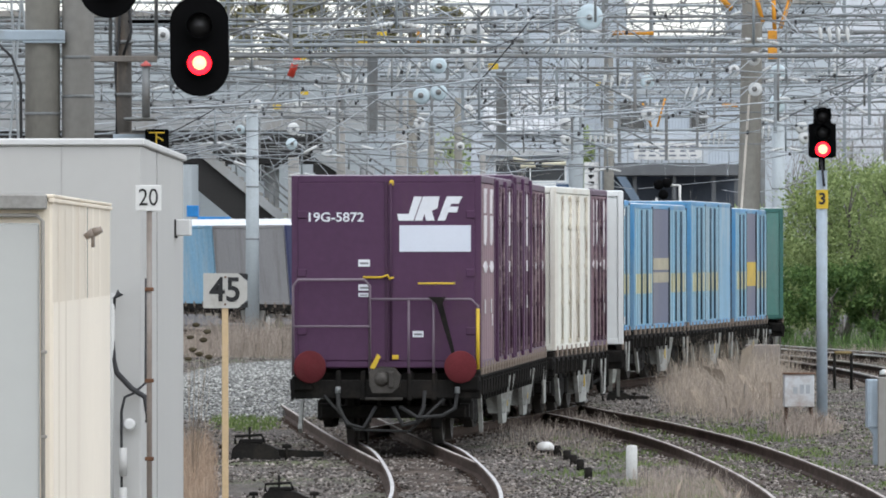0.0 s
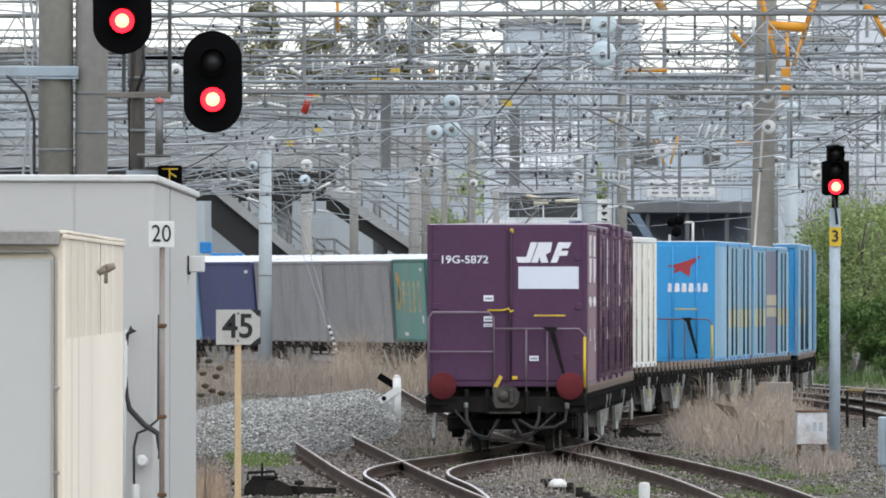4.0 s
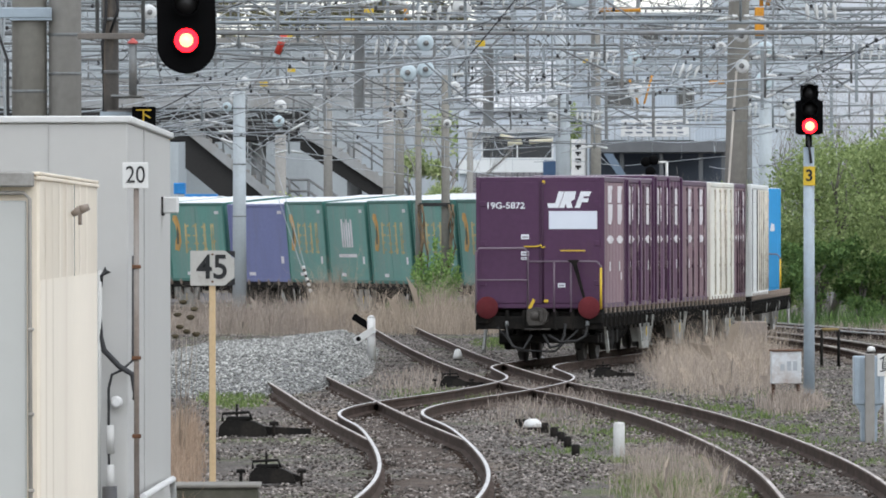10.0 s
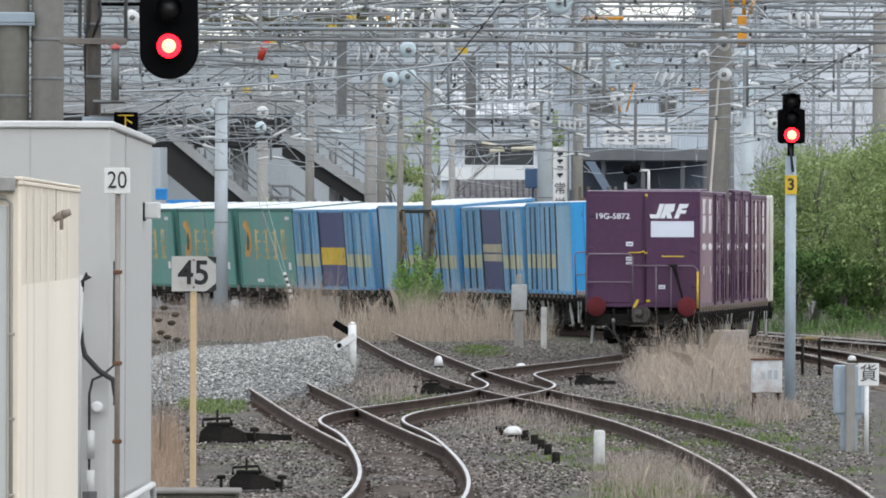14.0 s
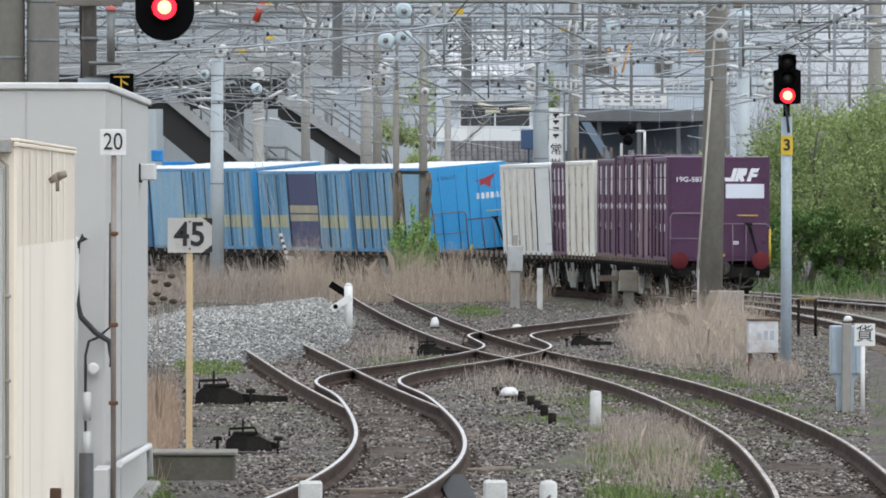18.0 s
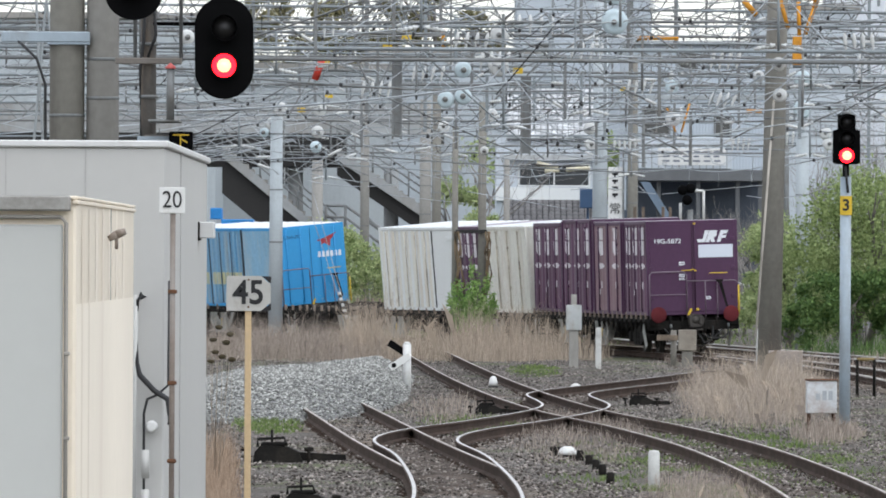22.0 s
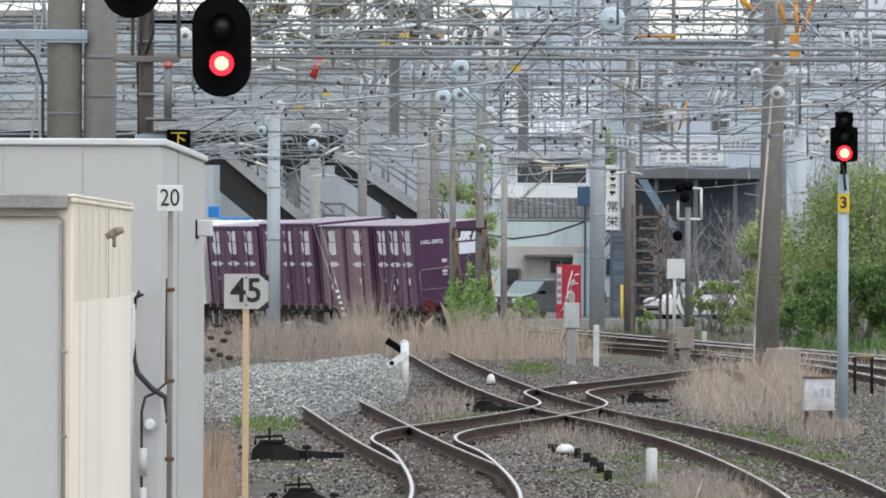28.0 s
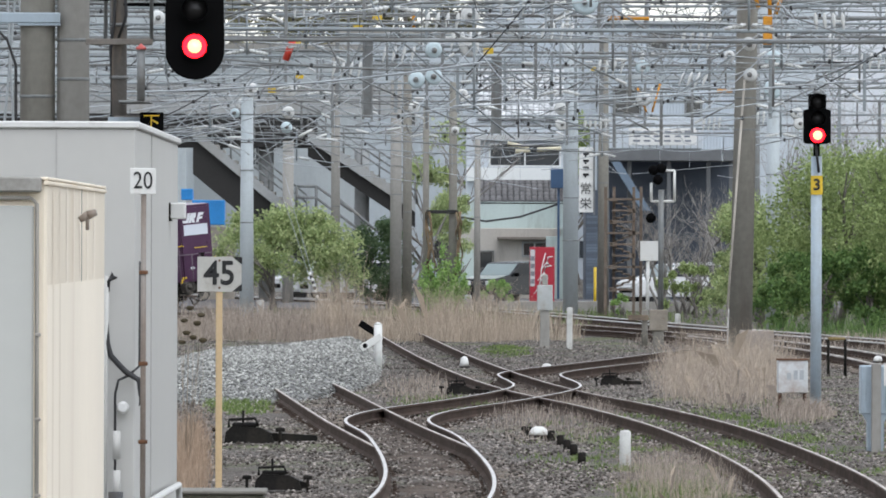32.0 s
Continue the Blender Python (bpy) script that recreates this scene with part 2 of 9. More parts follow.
def merge(bm, b2, m=None, mi=0):
    if m is not None:
        b2.transform(m)
    vs = [bm.verts.new(v.co) for v in b2.verts]
    b2.verts.index_update()
    for f in b2.faces:
        g = bm.faces.new([vs[v.index] for v in f.verts])
        g.material_index = mi
        g.smooth = f.smooth
    b2.free()


def rod(bm, a, b, r, seg=6, r2=None, mi=0):
    """A round bar from a to b."""
    a, b = Vector(a), Vector(b)
    d = b - a
    if d.length < 1e-6:
        return bm
    q = d.to_track_quat("Z", "Y").to_matrix()
    r2 = r if r2 is None else r2
    ra, rb = [], []
    for i in range(seg):
        w = 2 * math.pi * i / seg
        o = q @ Vector((math.cos(w), math.sin(w), 0))
        ra.append(bm.verts.new(a + o * r))
        rb.append(bm.verts.new(b + o * r2))
    for i in range(seg):
        j = (i + 1) % seg
        f = bm.faces.new((ra[i], ra[j], rb[j], rb[i]))
        f.smooth = seg > 5
        f.material_index = mi
    bm.faces.new(list(reversed(ra))).material_index = mi
    bm.faces.new(rb).material_index = mi
    return bm


def tube(bm, pts, r, seg=5, mi=0):
    """A round bar bent through the points."""
    pts = [Vector(p) for p in pts]
    rings = []
    for i, p in enumerate(pts):
        d = (pts[min(i + 1, len(pts) - 1)] - pts[max(i - 1, 0)]).normalized()
        q = d.to_track_quat("Z", "Y").to_matrix()
        rr = r(i / (len(pts) - 1)) if callable(r) else r
        rings.append([bm.verts.new(p + q @ Vector((math.cos(2 * math.pi * k / seg), math.sin(2 * math.pi * k / seg), 0)) * rr) for k in range(seg)])
    for a, b in zip(rings, rings[1:]):
        for k in range(seg):
            f = bm.faces.new((a[k], a[(k + 1) % seg], b[(k + 1) % seg], b[k]))
            f.smooth = True
            f.material_index = mi
    bm.faces.new(list(reversed(rings[0]))).material_index = mi
    bm.faces.new(rings[-1]).material_index = mi
    return bm


def lathe(bm, prof, seg=14, m=None, mi=0):
    """A turned shape from (radius, height) steps about z."""
    b2 = bmesh.new()
    rings = [[b2.verts.new((r * math.cos(2 * math.pi * k / seg), r * math.sin(2 * math.pi * k / seg), z)) for k in range(seg)] for r, z in prof]
    for a, b in zip(rings, rings[1:]):
        for k in range(seg):
            b2.faces.new((a[k], a[(k + 1) % seg], b[(k + 1) % seg], b[k])).smooth = True
    if prof[0][0] > 1e-4:
        b2.faces.new(list(reversed(rings[0])))
    if prof[-1][0] > 1e-4:
        b2.faces.new(rings[-1])
    merge(bm, b2, m, mi)
    return bm


def slab(bm, outline, y0, y1, m=None, mi=0):
    """A plate cut to an outline in x and z, from y0 to y1."""
    b2 = bmesh.new()
    a = [b2.verts.new((x, y0, z)) for x, z in outline]
    b = [b2.verts.new((x, y1, z)) for x, z in outline]
    b2.faces.new(a)
    b2.faces.new(list(reversed(b)))
    for i in range(len(a)):
        j = (i + 1) % len(a)
        b2.faces.new((a[j], a[i], b[i], b[j]))
    bmesh.ops.recalc_face_normals(b2, faces=b2.faces[:])
    merge(bm, b2, m, mi)
    return bm


def lettering(words, size, depth=0.004, wide=1.0, bold=0.0):
    """Flat raised letters, centred, standing in x and z and facing -y."""
    cu = bpy.data.curves.new("lettering", "FONT")
    cu.body, cu.size, cu.extrude, cu.offset = words, size, depth, bold
    cu.align_x, cu.align_y = "CENTER", "CENTER"
    ob = new("lettering", cu)
    me = bpy.data.meshes.new_from_object(ob.evaluated_get(bpy.context.evaluated_depsgraph_get()))
    bpy.data.objects.remove(ob)
    me.transform(Matrix.Diagonal((wide, 1, 1, 1)))
    me.transform(pose(0, 0, 0, 90))
    return me


def face_eye(x, y, z, turn=0):
    """Stands at a place, its front (-y) turned to the platform end."""
    return pose(x, y, z, 0, 0, math.degrees(math.atan2(-x, y)) + turn)

# ---- lines of the tracks: metres along, headings in degrees to the right ----


def alignment(x, y, first, step, headings):
    """A line with its heading given every few metres, sampled each metre: length, x, y."""
    n = int((len(headings) - 1) * step)
    s = np.arange(0, n + 1.0)
    th = np.radians(np.interp(s, np.arange(len(headings)) * step, headings))
    k = np.array([1, 2, 3, 2, 1.0])
    th = np.convolve(np.pad(th, 2, "edge"), k / k.sum(), "valid")
    mid = (th[1:] + th[:-1]) / 2
    return np.stack([s + first, x + np.concatenate([[0], np.cumsum(np.sin(mid))]), y + np.concatenate([[0], np.cumsum(np.cos(mid))])])


def through_points(pts, n=140):
    """A smooth line through a few places."""
    p = [Vector((*q, 0)) for q in pts]
    p = [2 * p[0] - p[1]] + p + [2 * p[-1] - p[-2]]
    out = []
    for i in range(1, len(p) - 2):
        for k in range(n // (len(p) - 3)):
            t = k * (len(p) - 3) / n
            a, b, c, d = p[i - 1:i + 3]
            out.append(0.5 * (2 * b + (c - a) * t + (2 * a - 5 * b + 4 * c - d) * t * t + (3 * b - a - 3 * c + d) * t ** 3))
    out.append(p[-2])
    xy = np.array([(q.x, q.y) for q in out])
    s = np.concatenate([[0], np.cumsum(np.hypot(*np.diff(xy, axis=0).T))])
    return np.stack([s, xy[:, 0], xy[:, 1]])


MAIN = alignment(-1.791, 50.708, -48, 6, [
    8.5, 6.6, 4.6, 2.7, 0.9, -0.6, -1.3, -1.6, -4.1, 3.3, 10.0, 7.7, 5.7, -1.5, -1.9, 8.4, 10.1, 8.5, 8.5, 8.1, 9.1, 3.3, -3.8, -4.9, -6.0, -7.7,
    -10.1, -12.6, -16.3, -20.4, -21.7, -25.5, -30.0, -33.0, -36.1, -39.1, -42.2] + [-43.5] * 24)
SIDING = through_points([(0.0, 89.0), (-0.74, 101.4), (-1.59, 117.8), (-2.25, 130.5), (-2.9, 143.0)])
CROSS = through_points([(3.603, 58.277), (3.9, 66.0), (4.1, 80.0), (3.74, 97.0), (3.0, 110.0), (2.0, 122.0), (1.19, 137.5), (0.34, 161.0), (-0.9, 204.0), (-1.6, 226.0)])
FAR = through_points([(17.5, 140.0), (14.2, 160.0), (10.9, 186.0), (6.9, 220.0), (2.6, 259.0), (-3.4, 296.0), (-14, 340.0)])
EAST = through_points([(7.6, 70.0), (8.3, 92.0), (9.4, 125.0), (9.6, 150.0), (9.0, 172.0), (7.4, 192.0)])


def on(line, s):
    return float(np.interp(s, line[0], line[1])), float(np.interp(s, line[0], line[2]))


def cant(s):
    """Degrees by which the curve leans the track inwards."""
    w = min(max((s - 92) / 34, 0), 1)
    return 5.2 * w * w * (3 - 2 * w)


def heading(line, s):
    a, b = on(line, s - 0.6), on(line, s + 0.6)
    return math.atan2(b[0] - a[0], b[1] - a[1])


# ---- ground ----


def ground_material():
    m = bpy.data.materials.new("ballast_soil_and_weeds")
    m.use_nodes = True
    n, l = m.node_tree.nodes, m.node_tree.links
    bsdf = n["Principled BSDF"]
    bsdf.inputs["Roughness"].default_value = 0.95
    tc = n.new("ShaderNodeTexCoord")

    def noise_tex(scale, detail=5):
        t = n.new("ShaderNodeTexNoise")
        t.inputs["Scale"].default_value, t.inputs["Detail"].default_value = scale, detail
        l.new(tc.outputs["Object"], t.inputs["Vector"])
        return t

    def mixed(fac, a, b):
        x = n.new("ShaderNodeMix")
        x.data_type = "RGBA"
        l.new(fac, x.inputs[0])
        for k, v in ((6, a), (7, b)):
            if isinstance(v, tuple):
                x.inputs[k].default_value = (*v, 1)
            else:
                l.new(v, x.inputs[k])
        return x.outputs[2]

    def ramp(src, lo, hi):
        r = n.new("ShaderNodeMapRange")
        r.inputs["From Min"].default_value, r.inputs["From Max"].default_value = lo, hi
        l.new(src, r.inputs["Value"])
        return r.outputs[0]

    v = n.new("ShaderNodeTexVoronoi")
    v.inputs["Scale"].default_value = 24
    l.new(tc.outputs["Object"], v.inputs["Vector"])
    grey = n.new("ShaderNodeSeparateColor")
    l.new(v.outputs["Color"], grey.inputs[0])
    stones = mixed(ramp(grey.outputs[0], 0.1, 1.0), (0.038, 0.031, 0.026), (0.20, 0.178, 0.158))
    soil = mixed(ramp(noise_tex(5).outputs["Fac"], 0.35, 0.65), (0.052, 0.042, 0.035), (0.135, 0.115, 0.097))
    base = mixed(ramp(noise_tex(0.6).outputs["Fac"], 0.48, 0.60), stones, soil)
    weeds = mixed(ramp(noise_tex(9).outputs["Fac"], 0.4, 0.6), (0.075, 0.085, 0.04), (0.14, 0.15, 0.075))
    out = mixed(ramp(noise_tex(0.33, 7).outputs["Fac"], 0.55, 0.64), base, weeds)
    l.new(out, bsdf.inputs["Base Color"])
    bp = n.new("ShaderNodeBump")
    bp.inputs["Strength"].default_value, bp.inputs["Distance"].default_value = 0.9, 0.04
    l.new(v.outputs["Distance"], bp.inputs["Height"])
    l.new(bp.outputs[0], bsdf.inputs["Normal"])
    return m


def build_ground():
    xs = np.concatenate([[-4000, -900, -250, -90, -45, -28], np.arange(-18, 18.1, 0.45), [28, 45, 90, 250, 900, 4000]])
    ys = np.concatenate([[-400, -60, 0, 25], np.arange(40, 262, 0.9), [270, 285, 310, 360, 450, 800, 2000, 5000]])
    vs, fs = [], []
    for y in ys:
        for x in xs:
            z = -0.19
            if abs(x) < 20 and 30 < y < 265:
                z += 0.05 * noise.noise((x * 0.5, y * 0.25, 3)) + 0.02 * noise.noise((x * 2, y * 2, 9))
            vs.append((float(x), float(y), z))
    w = len(xs)
    for j in range(len(ys) - 1):
        for i in range(w - 1):
            fs.append((j * w + i, j * w + i + 1, (j + 1) * w + i + 1, (j + 1) * w + i))
    me = bpy.data.meshes.new("ground")
    me.from_pydata(vs, [], fs)
    ob = part("ground", me, ground_material())
    return tagged(ob, "brown ballast and soil with patches of weeds", "ground", kind="structure")


build_ground()


def pebbles(name, spots, size, material, label, kind="stuff"):
    """Loose stones in one mesh: spots of (x, y, z)."""
    rng = random.Random(len(spots))
    base = [(1, 0, 0), (-1, 0, 0), (0, 1, 0), (0, -1, 0), (0, 0, 1), (0, 0, -1)]
    tri = [(0, 2, 4), (2, 1, 4), (1, 3, 4), (3, 0, 4), (2, 0, 5), (1, 2, 5), (3, 1, 5), (0, 3, 5)]
    vs, fs = [], []
    for x, y, z in spots:
        a = rng.uniform(0, 6.3)
        r = size * rng.uniform(0.4, 1.2)
        c, s = math.cos(a), math.sin(a)
        k = len(vs)
        for px, py, pz in base:
            u, w, h = px * r * rng.uniform(0.8, 1.5), py * r * rng.uniform(0.7, 1.2), pz * r * rng.uniform(0.45, 0.85)
            vs.append((x + u * c - w * s, y + u * s + w * c, z + h))
        fs.extend((k + p, k + q, k + t) for p, q, t in tri)
    me = bpy.data.meshes.new(name)
    me.from_pydata(vs, [], fs)
    ob = part(name, me, material)
    return tagged(ob, label, "gravel", kind=kind)


def stone_material(name, dark, light):
    m = bpy.data.materials.new(name)
    m.use_nodes = True
    n, l = m.node_tree.nodes, m.node_tree.links
    g = n.new("ShaderNodeNewGeometry")
    x = n.new("ShaderNodeMix")
    x.data_type = "RGBA"
    x.inputs[6].default_value, x.inputs[7].default_value = (*dark, 1), (*light, 1)
    p = n.new("ShaderNodeMath")
    p.operation = "POWER"
    p.inputs[1].default_value = 1.8
    l.new(g.outputs["Random Per Island"], p.inputs[0])
    l.new(p.outputs[0], x.inputs[0])
    l.new(x.outputs[2], n["Principled BSDF"].inputs["Base Color"])
    n["Principled BSDF"].inputs["Roughness"].default_value = 0.9
    return m


BALLAST = stone_material("brown_ballast_stone", (0.048, 0.039, 0.032), (0.42, 0.375, 0.34))
CRUSHED = stone_material("grey_crushed_stone", (0.125, 0.125, 0.118), (0.52, 0.52, 0.49))


def mound(x, y):
    """Height of the heap of crushed stone."""
    dx, dy = (x + 3.1) / 2.3, (y - 142) / 24
    r = math.sqrt(dx * dx + dy * dy) if dy < 0 else max(abs(dx), abs(dy))
    steep = 0.62 if dx < 0.1 else 0.62 - 0.3 * min((dx - 0.1) / 0.5, 1)
    return (0.50 + 0.12 * max(min(dx, 0.7), -0.8)) * min(max((1.0 - r) / steep, 0), 1) ** 0.75


def build_heap():
    rng = random.Random(4)
    vs, fs, w, h = [], [], 40, 60
    for j in range(h + 1):
        for i in range(w + 1):
            x, y = -5.8 + 5.2 * i / w, 116 + 52 * j / h
            z = mound(x, y)
            vs.append((x, y, -0.24 + z + (0.05 * noise.noise((x * 1.5, y * 0.7, 0)) if z > 0.01 else 0)))
    for j in range(h):
        for i in range(w):
            k = j * (w + 1) + i
            fs.append((k, k + 1, k + w + 2, k + w + 1))
    me = bpy.data.meshes.new("gravel_heap")
    me.from_pydata(vs, [], fs)
    heap = part("gravel_heap", me, mat("crushed_stone_bed", (0.19, 0.19, 0.188), 0.95, vary=0.35, scale=14, bump=0.8))
    tagged(heap, "low heap of pale grey crushed stone beside the siding", "gravel heap", kind="stuff")
    spots = []
    for _ in range(38000):
        x, y = rng.uniform(-5.7, -0.6), rng.uniform(114, 166)
        if mound(x, y) > 0.02 or rng.random() < 0.12:
            spots.append((x, y, -0.225 + mound(x, y) + 0.03 * rng.random()))
    pebbles("crushed_stones", spots, 0.03, CRUSHED, "pale grey crushed stones lying on the heap")


build_heap()


def build_pebbles():
    rng = random.Random(8)
    spots = []
    for _ in range(95000):
        y = 52 + 140 * rng.random() ** 1.6
        x = rng.uniform(-0.052, 0.064) * y
        if noise.noise((x * 0.7, y * 0.25, 5)) > -0.12 - 0.3 * rng.random():
            spots.append((x, y, -0.185 + 0.045 * rng.random()))
    pebbles("loose_ballast", spots, 0.024, BALLAST, "loose brown and grey ballast stones between the rails")


build_pebbles()

# ---- tracks ----
RAIL = [(-0.062, -0.153), (-0.062, -0.14), (-0.012, -0.118), (-0.01, -0.045), (-0.034, -0.034), (-0.034, -0.008), (-0.020, 0.0),
        (0.020, 0.0), (0.034, -0.008), (0.034, -0.034), (0.01, -0.045), (0.012, -0.118), (0.062, -0.14), (0.062, -0.153)]


def rail(line, s0, s1, side, parent, top, canted=False, worn=False, step=1.0, drop=0.0):
    n = max(int((s1 - s0) / step), 2)
    vs, fs, mats = [], [], []
    k = len(RAIL)
    for i in range(n + 1):
        s = s0 + (s1 - s0) * i / n
        x, y = on(line, s)
        h = heading(line, s)
        c = radians(cant(s)) if canted else 0.0
        for u, z in RAIL:
            u = u + side * 0.567
            lift = -u * math.sin(-c) * 1.0
            a = u * math.cos(h), -u * math.sin(h)
            vs.append((x + a[0], y + a[1], z + lift - drop))
    for i in range(n):
        for j in range(k):
            jj = (j + 1) % k
            fs.append((i * k + j, i * k + jj, (i + 1) * k + jj, (i + 1) * k + j))
            mats.append(1 if j == 6 or (worn and 4 <= j <= 8) else 0)
    me = bpy.data.meshes.new("rail")
    me.from_pydata(vs, [], fs)
    me.materials.append(RAILRUST)
    me.materials.append(top)
    me.polygons.foreach_set("material_index", mats)
    bm = bmesh.new()
    bm.from_mesh(me)
    bmesh.ops.recalc_face_normals(bm, faces=bm.faces[:])
    bm.to_mesh(me)
    bm.free()
    return part("rail", me, RAILRUST, parent)


def sleeper_mesh():
    bm = bmesh.new()
    box(bm, -1.05, 1.05, -0.11, 0.11, -0.14, 0.0, 0.012)
    return finish(bm, "sleeper")


SLEEPER = sleeper_mesh()
SLEEPER.materials.append(TIMBER)


def plate_mesh():
    bm = bmesh.new()
    for s in (-0.567, 0.567):
        box(bm, s - 0.15, s + 0.15, -0.08, 0.08, 0.0, 0.018, 0.004)
        for k in (-0.1, 0.1):
            box(bm, s + k - 0.02, s + k + 0.02, -0.03, 0.03, 0.018, 0.05, 0.005)
    return finish(bm, "rail_fastening")


PLATES = plate_mesh()
PLATES.materials.append(RAILRUST)


def track(name, line, s0, s1, top, label, canted=False, sleepers=None, sunk=-0.155, worn=False, drop=0.0):
    t = thing(name, label, "railway track", "tracks of the yard", "structure")
    for side in (-1, 1):
        rail(line, s0, s1, side, t, top, canted, worn, drop=drop)
    if sleepers:
        a, b, gap = sleepers
        rng = random.Random(name)
        s = a
        while s < b:
            x, y = on(line, s)
            z = sunk + rng.uniform(-0.012, 0.008)
            m = pose(x, y, z, 0, 0, -math.degrees(heading(line, s)) + rng.uniform(-1.5, 1.5))
            if canted:
                m = m @ pose(0, 0, 0, 0, -cant(s), 0)
            part("sleeper", SLEEPER, TIMBER, t, m=m)
            part("fastening", PLATES, RAILRUST, t, m=m)
            s += gap
    return t


track("main_track", MAIN, -46, 306, RAILTOP, "polished curving rails that the train runs on", True, (-46, 130, 0.72), -0.198)
track("siding_track", SIDING, 0, SIDING[0][-1] - 6, RAILDULL, "dull rusty rails of a short siding ending at the gravel", sleepers=(3, 40, 0.75), sunk=-0.19, drop=0.005)
track("crossing_track", CROSS, 0, CROSS[0][-1], RAILDULL, "worn rails of a line crossing the main track", sleepers=(0, 95, 0.75), sunk=-0.202, drop=0.01)
track("far_track", FAR, 0, FAR[0][-1], RAILTOP, "rusty rails of a line curving away behind the yard", sleepers=(20, 110, 0.8), worn=True)
track("east_track", EAST, 0, EAST[0][-1], RAILDULL, "dull rails of a track by the green trees", sleepers=(0, 110, 0.8), worn=True)

def stained_bed(line, s0, s1, half, z0):
    """Rust-brown trodden bed between the rails, uneven and broken at its edges."""
    rows, vs, fs = int((s1 - s0) / 0.35), [], []
    for i in range(rows + 1):
        s = s0 + 0.35 * i
        x, y = on(line, s)
        h = heading(line, s)
        for k in range(9):
            q = k / 4 - 1
            u = q * half * (1 + 0.2 * noise.noise((s * 0.6, q, 1)))
            z = z0 - 0.05 * abs(q) ** 3 + 0.035 * noise.noise((s * 0.9, u * 3, 5))
            vs.append((x + u * math.cos(h), y - u * math.sin(h), z))
    for i in range(rows):
        for k in range(8):
            fs.append((i * 9 + k, i * 9 + k + 1, (i + 1) * 9 + k + 1, (i + 1) * 9 + k))
    me = bpy.data.meshes.new("stained_bed")
    me.from_pydata(vs, [], fs)
    ob = part("track_bed", me, mat("rust_stained_ballast", (0.085, 0.066, 0.054), 0.95, vary=0.6, scale=9, dirt=(0.16, 0.14, 0.125), dirt_amount=0.45, bump=1.0, spec=0.1), smooth=False)
    tagged(ob, "rust-stained brown ballast between the rails", "ballast", kind="stuff")


stained_bed(MAIN, -44, 76, 0.5, -0.164)
stained_bed(CROSS, 0, 78, 0.48, -0.178)

# ---- the train ----
SPEED0, GAIN = 4.45, 0.0055


def run(t):
    """Metres that the last wagon's rear bogie has run."""
    return SPEED0 * t + GAIN * t * t


def pivots(length):
    """Metres between a wagon's bogies."""
    return {16.7: 13.4, 7.5: 3.6}.get(length, length - 5.0 if length > 9 else length - 3.9)


def wagon_pose(rear, length, t):
    """A wagon whose rear end lies so many metres before the train's; its origin is over the rear bogie."""
    s = run(t) + rear
    a, b = on(MAIN, s), on(MAIN, s + pivots(length))
    turn = math.degrees(math.atan2(b[0] - a[0], b[1] - a[1]))
    return pose(*a, 0, 0, 0, -turn) @ pose(0, 0, 0, 0, -cant(s + 4), 0)


def wheelset(parent, y):
    bm = bmesh.new()
    for s in (-1, 1):
        turn = pose(s * 0.565, 0, 0, 0, 90 * s, 0)
        lathe(bm, [(0.05, -0.07), (0.46, -0.065), (0.46, -0.04), (0.43, -0.03), (0.425, 0.06), (0.37, 0.065), (0.34, 0.03), (0.14, 0.02), (0.12, 0.08), (0.0, 0.08)], 20, turn)
        for k in range(3):
            w = 2 * math.pi * k / 3
            box(bm, s * 0.6 - 0.02, s * 0.6 + 0.02, 0.24 * math.cos(w) - 0.05, 0.24 * math.cos(w) + 0.05, 0.24 * math.sin(w) - 0.05, 0.24 * math.sin(w) + 0.05)
    rod(bm, (-0.9, 0, 0), (0.9, 0, 0), 0.08, 10)
    return part("wheelset", bm, mat("oily_wheel_steel", (0.05, 0.045, 0.04), 0.6, 0.5, vary=0.3), parent, m=pose(0, y, 0.43))


def bogie(parent, y):
    bm = bmesh.new()
    for s in (-1, 1):
        x = s * 0.92
        slab(bm, [(-1.25, 0.36), (-1.25, 0.52), (-0.6, 0.56), (-0.45, 0.72), (0.45, 0.72), (0.6, 0.56), (1.25, 0.52), (1.25, 0.36), (0.7, 0.34), (0.4, 0.2), (-0.4, 0.2), (-0.7, 0.34)],
             -0.06, 0.06, pose(x, y, 0, 0, 0, 90))
        for k in (-0.875, 0.875):
            box(bm, x - 0.1, x + 0.1, y + k - 0.14, y + k + 0.14, 0.3, 0.58, 0.03)
        for k in (-0.15, 0.15):
            lathe(bm, [(0.08, 0.24), (0.09, 0.3), (0.07, 0.36), (0.09, 0.42), (0.07, 0.48), (0.09, 0.54), (0.08, 0.58)], 8, pose(x, y + k, 0))
    box(bm, -0.9, 0.9, y - 0.2, y + 0.2, 0.5, 0.74, 0.03)
    for k in (-1.32, 1.32):
        # brake beam with its shoes and hangers across the bogie's end
        box(bm, -0.95, 0.95, y + k - 0.06, y + k + 0.06, 0.34, 0.5, 0.02)
        for x in (-0.56, 0.56):
            box(bm, x - 0.07, x + 0.07, y + k - 0.05, y + k + 0.12, 0.2, 0.62, 0.03)
        for x in (-0.75, -0.2, 0.2, 0.75):
            rod(bm, (x, y + k, 0.45), (x * 0.9, y + k * 0.9, 0.82), 0.03, 6)
    return part("bogie_frame", bm, BLACKISH, parent)


WHEELS = []


